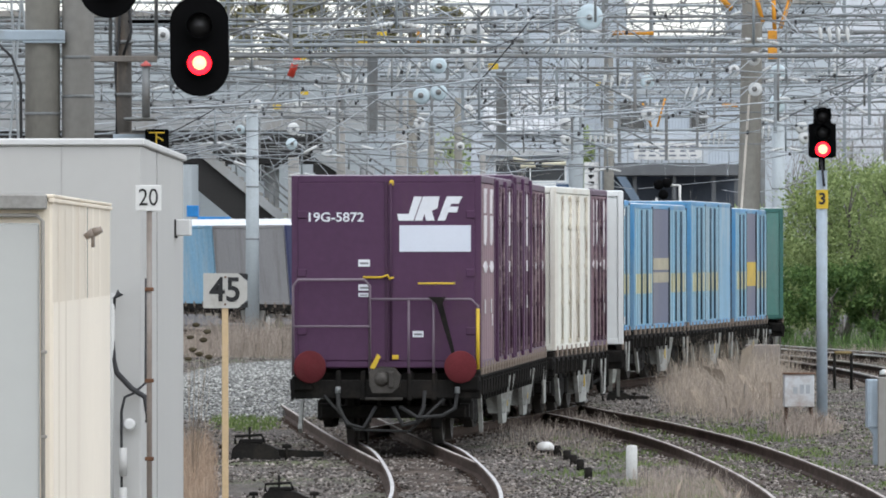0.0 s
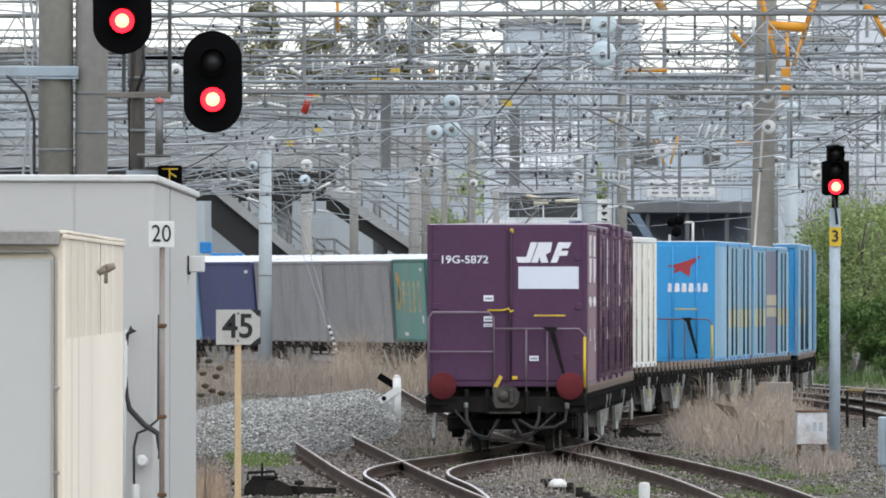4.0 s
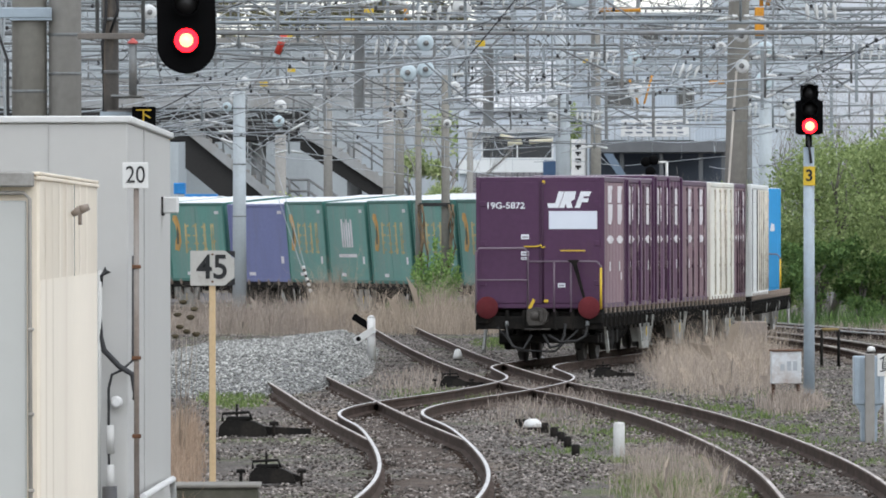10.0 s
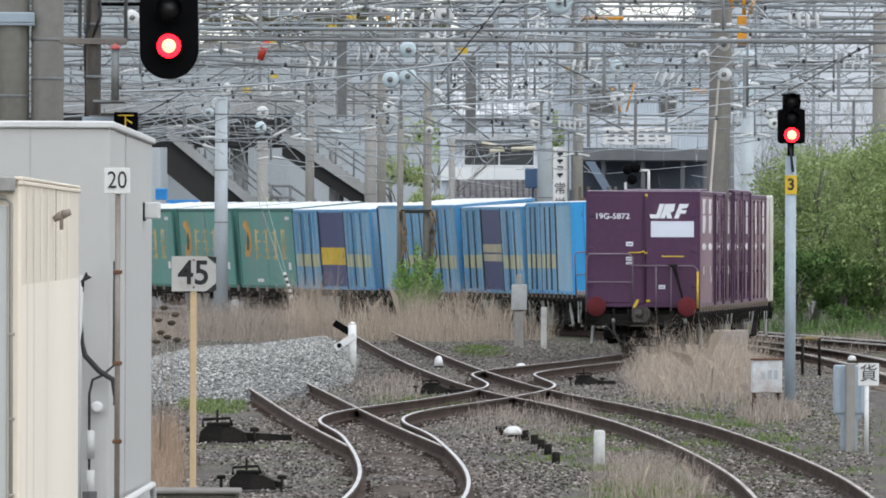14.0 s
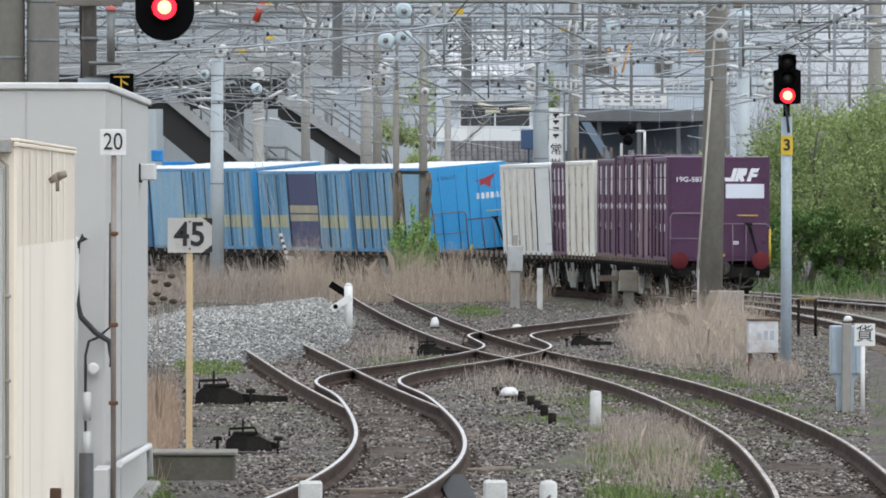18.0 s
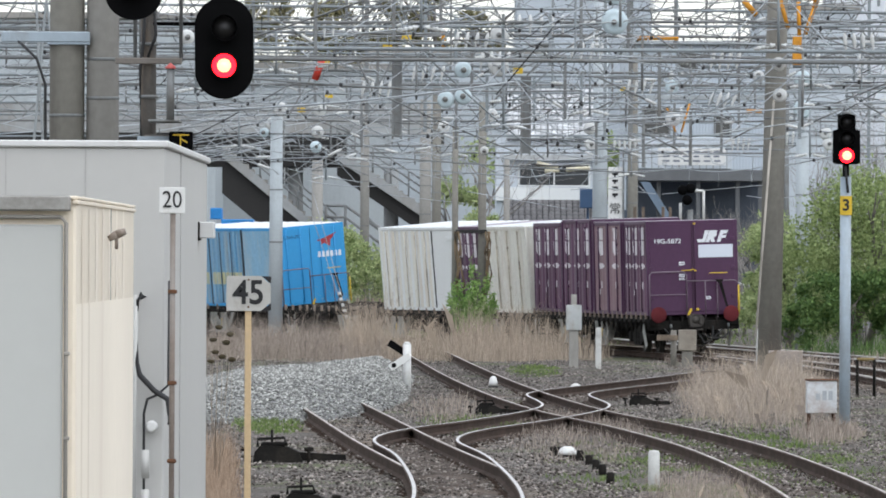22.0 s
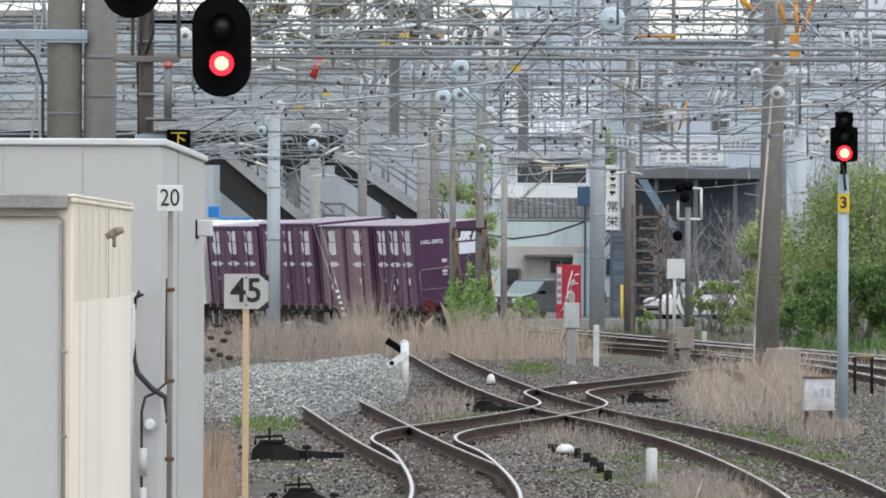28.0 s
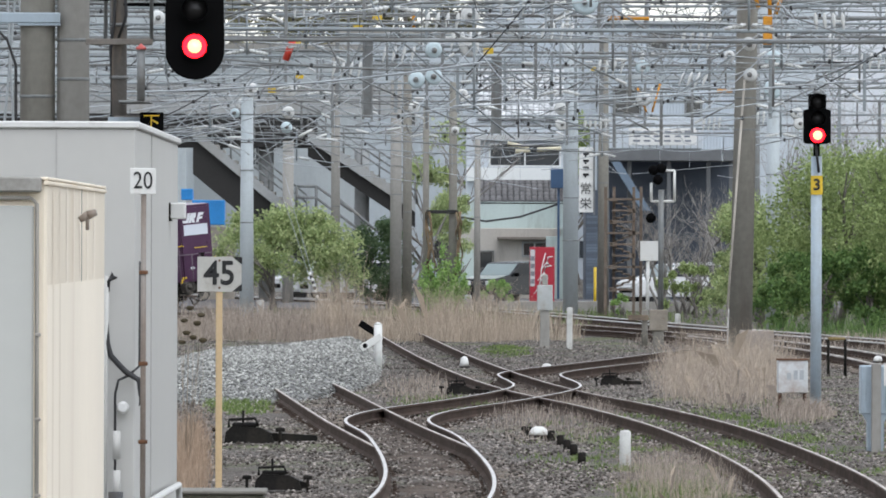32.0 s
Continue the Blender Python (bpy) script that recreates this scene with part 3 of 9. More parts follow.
def stake_mesh():
    bm = bmesh.new()
    box(bm, -0.03, 0.03, -0.05, 0.05, 0.92, 1.09, 0.012)
    box(bm, -0.04, 0.03, -0.035, 0.035, 0.66, 0.9, 0.01, mi=1)
    rod(bm, (0.02, 0.1, 0.6), (0.04, 0.02, 0.86), 0.02, 5, mi=1)
    me = finish(bm, "stake_bracket")
    me.materials.append(mat("dirty_bracket_steel", (0.40, 0.33, 0.275), 0.8, vary=0.45, scale=6, dirt=(0.12, 0.075, 0.05), dirt_amount=0.45))
    me.materials.append(BLACKISH)
    return me


STAKE = stake_mesh()


def flat_wagon(k, length):
    E = length - 2.75
    B = pivots(length)
    w = thing("container_wagon", "long black container flat wagon with grey underframe boxes", "freight wagon", "wagons of the train")
    bm = bmesh.new()
    box(bm, -0.34, -0.2, -2.5, E - 0.05, 0.62, 0.96, 0.01)
    box(bm, 0.2, 0.34, -2.5, E - 0.05, 0.62, 0.96, 0.01)
    n = int(length / 0.62)
    for i in range(n):
        y = -2.35 + i * (length - 0.5) / (n - 1)
        box(bm, -1.18, 1.18, y - 0.05, y + 0.05, 0.80, 0.95, 0.008)
    part("centre_frame", bm, BLACKISH, w)
    for s in (-1, 1):
        bm = bmesh.new()
        box(bm, s * 1.10, s * 1.2, -2.55, E, 0.82, 0.985, 0.012)
        part("side_sill", bm, BLACKISH, w)
        for i in range(n):
            y = -2.3 + i * (length - 0.6) / (n - 1)
            part("stake_bracket", STAKE, None, w, m=pose(s * 1.21, y, 0, 0, 0, 0 if s > 0 else 180))
        for y in ((B * 0.3, B * 0.7) if length > 12 else (B / 2,)):
            bm = bmesh.new()
            slab(bm, [(-0.95, 0.82), (0.95, 0.82), (0.5, 0.16), (-0.42, 0.16)], -0.03, 0.03, pose(s * 1.12, y, 0, 0, 0, 90 * s))
            box(bm, s * 1.0, s * 1.16, y - 0.42, y + 0.42, 0.30, 0.72, 0.03)
            for q in (-0.5, 0.5):
                slab(bm, [(s * 0.86, 0.82), (s * 1.27, 0.82), (s * 1.19, 0.3), (s * 0.96, 0.3)], y + q - 0.015, y + q + 0.015)
            part("underframe_box", bm, UNDER, w, "dirty grey box under the sill")
            bm = bmesh.new()
            rod(bm, (s * 1.19, y - 0.1, 0.4), (s * 1.19, y - 0.14, 0.62), 0.012, 6)
            part("brake_handle", bm, YELLOW, w, "yellow brake handle")
        bm = bmesh.new()
        slab(bm, [(-0.3, 0.8), (-0.16, 0.8), (0.30, 0.22), (0.2, 0.16)], -0.025, 0.025, pose(s * 1.16, -1.8, 0, 0, 0, 90 * s))
        part("step_bracket", bm, UNDER, w)
        bm = bmesh.new()
        tube(bm, [(s * 1.22, E - 0.9, 0.8), (s * 1.22, E - 0.8, 0.25), (s * 1.22, E - 0.4, 0.25), (s * 1.22, E - 0.3, 0.8)], 0.02, 6)
        part("foot_step", bm, UNDER, w)
    bm = bmesh.new()
    lathe(bm, [(0.0, 0), (0.2, 0.02), (0.22, 0.1), (0.22, 2.0), (0.2, 2.1), (0, 2.12)], 14, pose(0.1, B / 2 - 1.0, 0.5, -90))
    lathe(bm, [(0.0, 0), (0.12, 0.02), (0.13, 0.1), (0.13, 0.8), (0.1, 0.9), (0, 0.9)], 12, pose(-0.5, B / 2 - 0.4, 0.55, -90))
    part("air_tank", bm, BLACKISH, w)
    for y in (0.0, B):
        bogie(w, y)
        for q in (-0.875, 0.875):
            o = wheelset(w, y + q)
            if k < 3:
                WHEELS.append((o, y + q, k))
    for y, d in ((-2.58, -1), (E + 0.03, 1)):
        bm = bmesh.new()
        box(bm, -1.22, 1.22, y - 0.05, y + 0.05, 0.62, 0.86, 0.015)
        for x in (-0.62, -0.3, 0.3, 0.62):
            box(bm, x - 0.03, x + 0.03, y - 0.07, y + 0.05, 0.6, 0.98, 0.008)
        box(bm, -1.2, -0.95, y - 0.12, y + 0.02, 0.72, 0.92, 0.02)
        box(bm, 0.95, 1.2, y - 0.12, y + 0.02, 0.72, 0.92, 0.02)
        part("end_beam", bm, BLACKISH, w)
        bm = bmesh.new()
        box(bm, -0.13, 0.13, y + d * 0.0, y + d * 0.3, 0.74, 1.0, 0.03)
        slab(bm, [(-0.15, 0.7), (-0.19, 0.8), (-0.19, 0.98), (-0.05, 1.04), (0.13, 1.02), (0.21, 0.92), (0.19, 0.78), (0.1, 0.7)], -0.11, 0.11, pose(0, y + d * 0.34, 0))
        lathe(bm, [(0.0, 0.0), (0.08, 0.0), (0.1, 0.05), (0.07, 0.12), (0.0, 0.12)], 12, pose(-0.03, y + d * 0.4, 0.88, 90 if d < 0 else -90))
        box(bm, 0.05, 0.13, y + d * 0.36, y + d * 0.5, 0.76, 0.98, 0.02)
        rod(bm, (-0.26, y + d * 0.2, 0.62), (0.22, y + d * 0.2, 0.62), 0.022, 6)
        part("coupler", bm, mat("worn_coupler_steel", (0.062, 0.056, 0.05), 0.6, 0.4, vary=0.4, scale=9), w)
        bm = bmesh.new()
        for x, sag in ((-0.62, 0.34), (0.5, 0.3), (0.92, 0.16)):
            tube(bm, [(x, y + d * 0.1, 0.72), (x * 0.97, y + d * 0.16, 0.5), (x * 0.8, y + d * 0.2, 0.5 - sag * 0.6), (x * 0.45, y + d * 0.22, 0.5 - sag * 0.75), (x * 0.2, y + d * 0.2, 0.52)], 0.028, 6)
        tube(bm, [(-0.8, y + d * 0.08, 0.66), (-0.4, y + d * 0.12, 0.22), (0.3, y + d * 0.12, 0.2), (0.75, y + d * 0.08, 0.62)], 0.02, 5)
        part("brake_hose", bm, mat("black_rubber", (0.02, 0.02, 0.02), 0.7), w)
        for x in (-0.62, 0.92):
            bm = bmesh.new()
            lathe(bm, [(0.0, 0), (0.035, 0.01), (0.035, 0.09), (0, 0.1)], 8, pose(x, y + d * 0.1, 0.68))
            part("hose_cock", bm, GALVDK, w)
    if k in (0, 3):
        rail_grey = mat("thin_rail_paint", (0.17, 0.13, 0.16), 0.5, vary=0.2)
        y = -2.78
        bm = bmesh.new()
        tube(bm, [(-1.19, y, 0.92), (-1.19, y, 2.07), (-1.13, y, 2.15), (-0.27, y, 2.15), (-0.2, y, 2.07), (-0.2, y, 0.95)], 0.021, 6)
        rod(bm, (-1.19, y, 1.55), (-0.2, y, 1.55), 0.016, 6)
        part("hand_rail", bm, rail_grey, w)
        bm = bmesh.new()
        tube(bm, [(-0.2, y, 1.9), (1.1, y, 1.9), (1.19, y, 1.82), (1.19, y, 1.1)], 0.019, 6)
        for x in (0.3, 0.62):
            rod(bm, (x, y, 0.95), (x, y, 1.9), 0.016, 6)
        part("hand_rail", bm, rail_grey, w)
        bm = bmesh.new()
        rod(bm, (1.19, y, 1.0), (1.19, y, 1.78), 0.024, 6)
        part("grab_bar", bm, YELLOW, w, "yellow grab bar")
        bm = bmesh.new()
        box(bm, 0.42, 0.90, y - 0.03, y + 0.01, 2.09, 2.115, 0.005)
        part("brake_wheel", bm, YELLOW, w, "yellow brake wheel seen edge-on")
        bm = bmesh.new()
        slab(bm, [(0.55, 1.93), (0.78, 1.93), (0.74, 1.85), (0.9, 1.2), (0.86, 1.18), (0.66, 1.84)], y - 0.05, y)
        part("brake_column", bm, BLACKISH, w)
        bm = bmesh.new()
        slab(bm, [(-0.2, 1.02), (-0.14, 1.0), (-0.06, 1.16), (-0.1, 1.2)], y - 0.02, y)
        part("hook", bm, YELLOW, w, "small yellow hook")
        for x in (-0.97, 0.97) if k == 0 else ():
            bm = bmesh.new()
            lathe(bm, [(0.0, 0.0), (0.2, 0.0), (0.21, 0.012), (0.2, 0.03), (0.05, 0.05), (0.05, 0.2)], 26, pose(x, y - 0.06, 1.03, -90))
            part("marker_disc", bm, REDP, w, "round dull red marker disc")
    if k == 0:
        tagged(w, "last black container wagon with hand rails and red marker discs")
    return w


def corrugated(bm, x, y0, y1, z0, z1, side, pitch=0.28, depth=0.035, mi=0):
    """A ribbed side sheet at x, facing side."""
    n = max(int(round((y1 - y0) / pitch)), 1)
    p = (y1 - y0) / n
    prof = []
    for i in range(n):
        y = y0 + i * p
        prof += [(y, 0), (y + p * 0.34, 0), (y + p * 0.5, 1), (y + p * 0.84, 1)]
    prof.append((y1, 0))
    lo = [bm.verts.new((x + side * depth * (q - 1), y, z0)) for y, q in prof]
    hi = [bm.verts.new((x + side * depth * (q - 1), y, z1)) for y, q in prof]
    for i in range(len(prof) - 1):
        vs = (lo[i], lo[i + 1], hi[i + 1], hi[i])
        bm.faces.new(vs if side > 0 else tuple(reversed(vs))).material_index = mi
    return bm


def frame_bars(c, y0, y1, z0, z1, w, material, t=0.09):
    bm = bmesh.new()
    for s in (-1, 1):
        for y in (y0, y1 - t):
            box(bm, s * (w - t) if s > 0 else -w, w if s > 0 else -(w - t), y, y + t, z0, z1, 0.008)
        for z in (z0, z1 - t):
            box(bm, s * (w - t) if s > 0 else -w, w if s > 0 else -(w - t), y0 + t, y1 - t, z, z + t, 0.008)
    for y in (y0, y1 - t):
        for z in (z0, z1 - t):
            box(bm, -(w - t), w - t, y, y + t, z, z + t, 0.008)
    part("corner_frame", bm, material, c)


def top_sheet(c, y0, y1, z, w, material=None):
    """A roof sheet with shallow cross folds."""
    n = max(int((y1 - y0) / 0.3), 2)
    bm = bmesh.new()
    rows = []
    for i in range(n + 1):
        y = y0 + (y1 - y0) * i / n
        h = z + (0.014 if i % 2 else 0.0)
        rows.append([bm.verts.new(q) for q in ((-w + 0.02, y, z - 0.05), (-w + 0.02, y, h), (w - 0.02, y, h), (w - 0.02, y, z - 0.05))])
    for a, b in zip(rows, rows[1:]):
        for k in range(3):
            bm.faces.new((a[k], b[k], b[k + 1], a[k + 1]))
    bm.faces.new(rows[0])
    bm.faces.new(list(reversed(rows[-1])))
    part("roof_sheet", bm, material or TOPPAINT, c)


def emblem(c, x, z, y, h, material):
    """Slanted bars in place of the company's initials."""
    k = h * 0.28
    for i, (a, b, cut) in enumerate(((0.0, 0.62, 0), (0.72, 1.5, 1), (1.62, 2.5, 2))):
        bm = bmesh.new()
        if cut == 0:
            slab(bm, [(x + (a + 0.0) * h, z), (x + b * h, z), (x + (b + 0.36) * h, z + h), (x + (b + 0.02) * h, z + h), (x + (b - 0.2) * h, z + k), (x + a * h - 0.02, z + k)], y - 0.004, y)
        elif cut == 1:
            slab(bm, [(x + (a - 0.06) * h, z), (x + (a + 0.26) * h, z), (x + (a + 0.36) * h, z + h * 0.28), (x + (b - 0.36) * h, z), (x + b * h, z), (x + (b - 0.12) * h, z + h * 0.4), (x + (b + 0.12) * h, z + h * 0.52), (x + (b + 0.2) * h, z + h), (x + (a + 0.3) * h, z + h)], y - 0.004, y)
        else:
            slab(bm, [(x + a * h, z), (x + (a + 0.32) * h, z), (x + (a + 0.44) * h, z + h * 0.34), (x + (a + 0.8) * h, z + h * 0.34), (x + (a + 0.88) * h, z + h * 0.58),
                      (x + (a + 0.52) * h, z + h * 0.58), (x + (a + 0.58) * h, z + h * 0.7), (x + b * h, z + h * 0.7), (x + (b + 0.16) * h, z + h), (x + (a + 0.38) * h, z + h)], y - 0.004, y)
        part("emblem_bar", bm, material, c)


def side_marks(c, s, y0, L, n, material=None):
    """Worn upright badges, lens-shaped marks and small plates on a side."""
    material = material or WORN
    x = s * 1.232
    for i in range(n):
        y = y0 + L * (i + 0.5) / n
        bm = bmesh.new()
        wd = min(0.3, L / n * 0.3)
        slab(bm, [(-wd, 2.02), (wd * 0.5, 2.02), (wd * 0.7, 2.26), (wd, 2.28), (wd, 2.34), (-wd, 2.34)], -0.004, 0.004, pose(x, y, 0, 0, 0, 90))
        slab(bm, [(-wd, 1.62), (wd * 0.2, 1.6), (wd * 0.9, 1.72), (wd, 1.99), (-wd, 1.99)], -0.004, 0.004, pose(x, y, 0, 0, 0, 90))
        part("side_badge", bm, material, c)
        bm = bmesh.new()
        wl = min(0.5, L / n * 0.44)
        slab(bm, [(-wl, 1.32), (-wl * 0.35, 1.395), (wl * 0.35, 1.395), (wl, 1.32), (wl * 0.35, 1.245), (-wl * 0.35, 1.245)], -0.004, 0.004, pose(x, y, 0, 0, 0, 90))
        part("side_mark", bm, material, c)
        bm = bmesh.new()
        box(bm, x - 0.004, x + 0.004, y - 0.1, y + 0.02, 0.72, 0.9)
        part("side_plate", bm, material, c)
        if i % 2:
            bm = bmesh.new()
            box(bm, x - 0.004, x + 0.004, y + 0.16, y + 0.24, 0.55, 0.7)
            part("side_plate", bm, material, c)


def door_bars(c, s, y0, y1, n, material):
    for i in range(n):
        y = y0 + (y1 - y0) * (i + 0.5) / n
        bm = bmesh.new()
        rod(bm, (s * 1.25, y, 0.12), (s * 1.25, y, 2.38), 0.018, 6)
        for z in (0.16, 0.75, 1.3, 1.9, 2.33):
            box(bm, s * 1.22, s * 1.265, y - 0.04, y + 0.04, z - 0.03, z + 0.03)
        part("lock_bar", bm, material, c)


def container(kind, L, h=2.5, seed=0):
    """A freight container lying along y from 0 to L, on z = 0."""
    w, hw = 2.45, 1.225
    label = {
        "rear": "purple freight container with white number and white panel on its doors",
        "purple": "purple ribbed freight container with worn white badges",
        "wine": "purple freight container with one faded maroon side and worn badges",
        "maroon": "faded maroon freight container with worn white badges",
        "cream": "weathered cream freight container with rust stains",
        "fridge": "white smooth-doored insulated freight container",
        "bright": "bright blue doored long container with faded pale blue sides",
        "bluepale": "long ribbed blue freight container with a pale smooth panel",
        "bluenavy": "long ribbed blue freight container with a navy panel",
        "green": "sea-green freight container with worn gold markings",
        "greentext": "sea-green freight container with worn white markings",
        "violet": "violet-blue plain freight container",
        "grey": "plain grey freight container",
        "navy": "navy freight container with small white marks",
        "pale": "pale blue ribbed freight container"}[kind]
    c = thing("freight_container", label, "container", "containers of the train")
    skin = {"rear": PURPLE, "purple": PURPLE, "wine": PURPLE, "maroon": PURPLE, "cream": WHITEC, "fridge": CLEANW, "bright": PALEBLUE, "bluepale": RIBBLUE, "bluenavy": RIBBLUE,
            "green": GREENC, "greentext": GREENC, "violet": VIOLET, "grey": GREYC, "navy": NAVY, "pale": PALEBLUE}[kind]
    edge = {"green": DKGREEN, "greentext": DKGREEN, "bright": SEABLUE, "bluepale": EDGEBLUE, "bluenavy": EDGEBLUE}.get(kind, skin)
    frame_bars(c, 0, L, 0.03, h, hw, edge)
    core = bmesh.new()
    box(core, -hw + 0.05, hw - 0.05, 0.045, L - 0.045, 0.02, h - 0.04)
    part("body", core, skin, c)
    # purple boxes get a paler purple roof with pale stains
    top_sheet(c, 0.02, L - 0.02, h, hw, {"rear": mat("pale_purple_roof", (0.33, 0.27, 0.32), 0.5, vary=0.2, scale=2, dirt=(0.5, 0.48, 0.48), dirt_amount=0.4), "purple": mat("pale_purple_roof", (0.33, 0.27, 0.32)), "maroon": mat("pale_purple_roof", (0.33, 0.27, 0.32)), "wine": mat("pale_purple_roof", (0.33, 0.27, 0.32))}.get(kind))
    for s in (-1, 1):
        if kind in ("bright", "bluepale", "bluenavy"):
            third = L / 3
            for i in range(3):
                y0, y1 = i * third + 0.06, (i + 1) * third - 0.04
                smooth = (kind == "bright" and i == 0) or (kind == "bluepale" and i == 2) or (kind == "bluenavy" and i == 1)
                one = skin if not smooth else (NAVY if kind == "bluenavy" else PALEBLUE)
                if kind == "bright" and i > 0:
                    one = RIBBLUE
                # right sides take the copies with the sky reflection painted in
                if s > 0:
                    one = {RIBBLUE: RIBSKY, NAVY: NAVYSKY}.get(one, one)
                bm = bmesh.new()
                if smooth:
                    box(bm, s * (hw - 0.04), s * (hw - 0.004), y0, y1, 0.12, h - 0.09, 0.004)
                else:
                    corrugated(bm, s * (hw + 0.012), y0, y1, 0.12, h - 0.09, s, 0.3, 0.085)
                    for y in (y0, y1 - 0.06):
                        box(bm, s * (hw - 0.05), s * (hw + 0.02), y, y + 0.06, 0.1, h - 0.08, 0.006)
                part("side_panel", bm, one, c)
                gap = bmesh.new()
                box(gap, s * (hw - 0.03), s * (hw + 0.022), y1 - 0.005, y1 + 0.085, 0.08, h - 0.05, 0.004)
                part("door_gap", gap, mat("dark_panel_gap", (0.03, 0.045, 0.06), 0.8, vary=0.3), c)
                if not smooth:
                    for q in range(2):
                        bm = bmesh.new()
                        y = y0 + (y1 - y0) * (0.33 + 0.34 * q)
                        rod(bm, (s * (hw + 0.03), y, 0.14), (s * (hw + 0.03), y, h - 0.12), 0.02, 6)
                        part("lock_bar", bm, mat("dark_blue_lock_bar", (0.06, 0.10, 0.14), 0.6, vary=0.3), c)
                bm = bmesh.new()
                if kind == "bluenavy" and smooth:
                    one = BEIGEB if seed else YELLOW
                    for za, zb in ((0.92, 1.12), (1.17, 1.4)) if seed else ((0.78, 1.3),):
                        box(bm, s * (hw - 0.02), s * (hw + 0.002), y0 + 0.02, y1 - 0.02, za, zb)
                    part("colour_band", bm, one, c)
                elif not smooth:
                    corrugated(bm, s * (hw + 0.016), y0, y1, 0.72, 1.1, s, 0.3, 0.085)
                    part("colour_band", bm, PALEYEL, c)
                else:
                    bm.free()
        elif kind in ("green", "greentext", "violet", "grey", "navy", "pale", "fridge"):
            bm = bmesh.new()
            n = 2 if kind in ("green", "greentext") else 1
            for i in range(n):
                a, b = 0.1 + (L - 0.2) * i / n, 0.1 + (L - 0.2) * (i + 1) / n
                box(bm, s * (hw - 0.045), s * (hw - 0.012), a + 0.01, b - 0.01, 0.12, h - 0.1, 0.006)
            if kind == "fridge":
                ribbed = bmesh.new()
                corrugated(ribbed, s * (hw + 0.006), 2.0, L - 0.1, 0.12, h - 0.1, s, 0.42, 0.04)
                part("ribbed_side", ribbed, WHITEC, c)
                for y in (2.5, 3.3, 4.1, 5.0, 5.7):
                    bar = bmesh.new()
                    rod(bar, (s * (hw + 0.02), y, 0.14), (s * (hw + 0.02), y, h - 0.12), 0.018, 6)
                    part("lock_bar", bar, mat("rusty_cream_bar", (0.60, 0.55, 0.46)), c)
            if kind == "pale":
                corrugated(bm, s * (hw + 0.004), 0.1, L - 0.1, 0.12, h - 0.1, s, 0.4, 0.03)
            part("side_door", bm, skin, c)
            bm = bmesh.new()
            if kind == "green":
                x = s * (hw - 0.008)
                here = pose(x, L / 2, 0, 0, 0, 90) if s > 0 else pose(x, L / 2, 0, 0, 0, -90)
                slab(bm, [(-1.5, 1.02), (-1.22, 0.98), (-1.04, 1.25), (-1.06, 1.8), (-1.22, 2.1), (-1.45, 2.12), (-1.52, 1.95), (-1.36, 1.82), (-1.28, 1.5), (-1.42, 1.3)], -0.004, 0.004, here)
                part("side_emblem", bm, mat("worn_orange_marking", (0.55, 0.30, 0.08), 0.6, vary=0.3, dirt=(0.2, 0.26, 0.2), dirt_amount=0.35), c)
                bm = bmesh.new()
                slab(bm, [(-1.36, 1.2), (-1.2, 1.2), (-1.14, 1.5), (-1.2, 1.78), (-1.3, 1.6)], -0.006, 0.006, here)
                part("side_emblem", bm, mat("dark_figure_paint", (0.10, 0.09, 0.06), 0.6, vary=0.2), c, "dark figure within the emblem")
                brushed = random.Random(5)
                for q in range(4):
                    # one brushed character: slanting strokes of uneven length
                    bm = bmesh.new()
                    y = -0.62 + q * 0.56
                    for z in (0.95, 1.2, 1.45, 1.72):
                        tall = brushed.uniform(0.05, 0.08)
                        a, b = y - brushed.uniform(0.1, 0.2), y + brushed.uniform(0.1, 0.22)
                        lift = brushed.uniform(-0.03, 0.08)
                        slab(bm, [(a, z), (b, z + lift), (b - 0.03, z + lift + tall), (a + 0.02, z + tall * 0.7)], -0.004, 0.004, here)
                    for _ in range(2):
                        a = y + brushed.uniform(-0.12, 0.12)
                        slab(bm, [(a - 0.03, 0.9), (a + 0.04, 0.92), (a + 0.06, 1.86), (a - 0.01, 1.84)], -0.003, 0.003, here)
                    part("side_marking", bm, GOLD, c)
            elif kind == "greentext":
                x = s * (hw - 0.008)
                for q in range(5):
                    box(bm, x - 0.004, x + 0.004, L / 2 - 0.5 + q * 0.22, L / 2 - 0.36 + q * 0.22, 1.1, 1.95 - 0.1 * (q % 2))
                box(bm, x - 0.004, x + 0.004, L / 2 - 0.8, L / 2 + 0.9, 0.8, 0.9)
                part("side_marking", bm, WORN, c)
            elif kind == "navy":
                x = s * (hw - 0.008)
                for y in (0.9, 1.5, 2.5):
                    box(bm, x - 0.004, x + 0.004, y, y + 0.45, 0.7, 0.86)
                part("side_marking", bm, WORN, c)
            else:
                bm.free()
            if kind in ("green", "greentext", "violet", "navy"):
                x = s * (hw - 0.008)
                for ya, yb, za, zb in ((0.35, 0.6, 2.14, 2.24), (0.4, 0.56, 0.6, 0.82), (L * 0.6, L * 0.6 + 0.4, 0.22, 0.32)):
                    bm = bmesh.new()
                    box(bm, x - 0.004, x + 0.004, ya, yb, za, zb)
                    part("side_plate", bm, WORN, c)
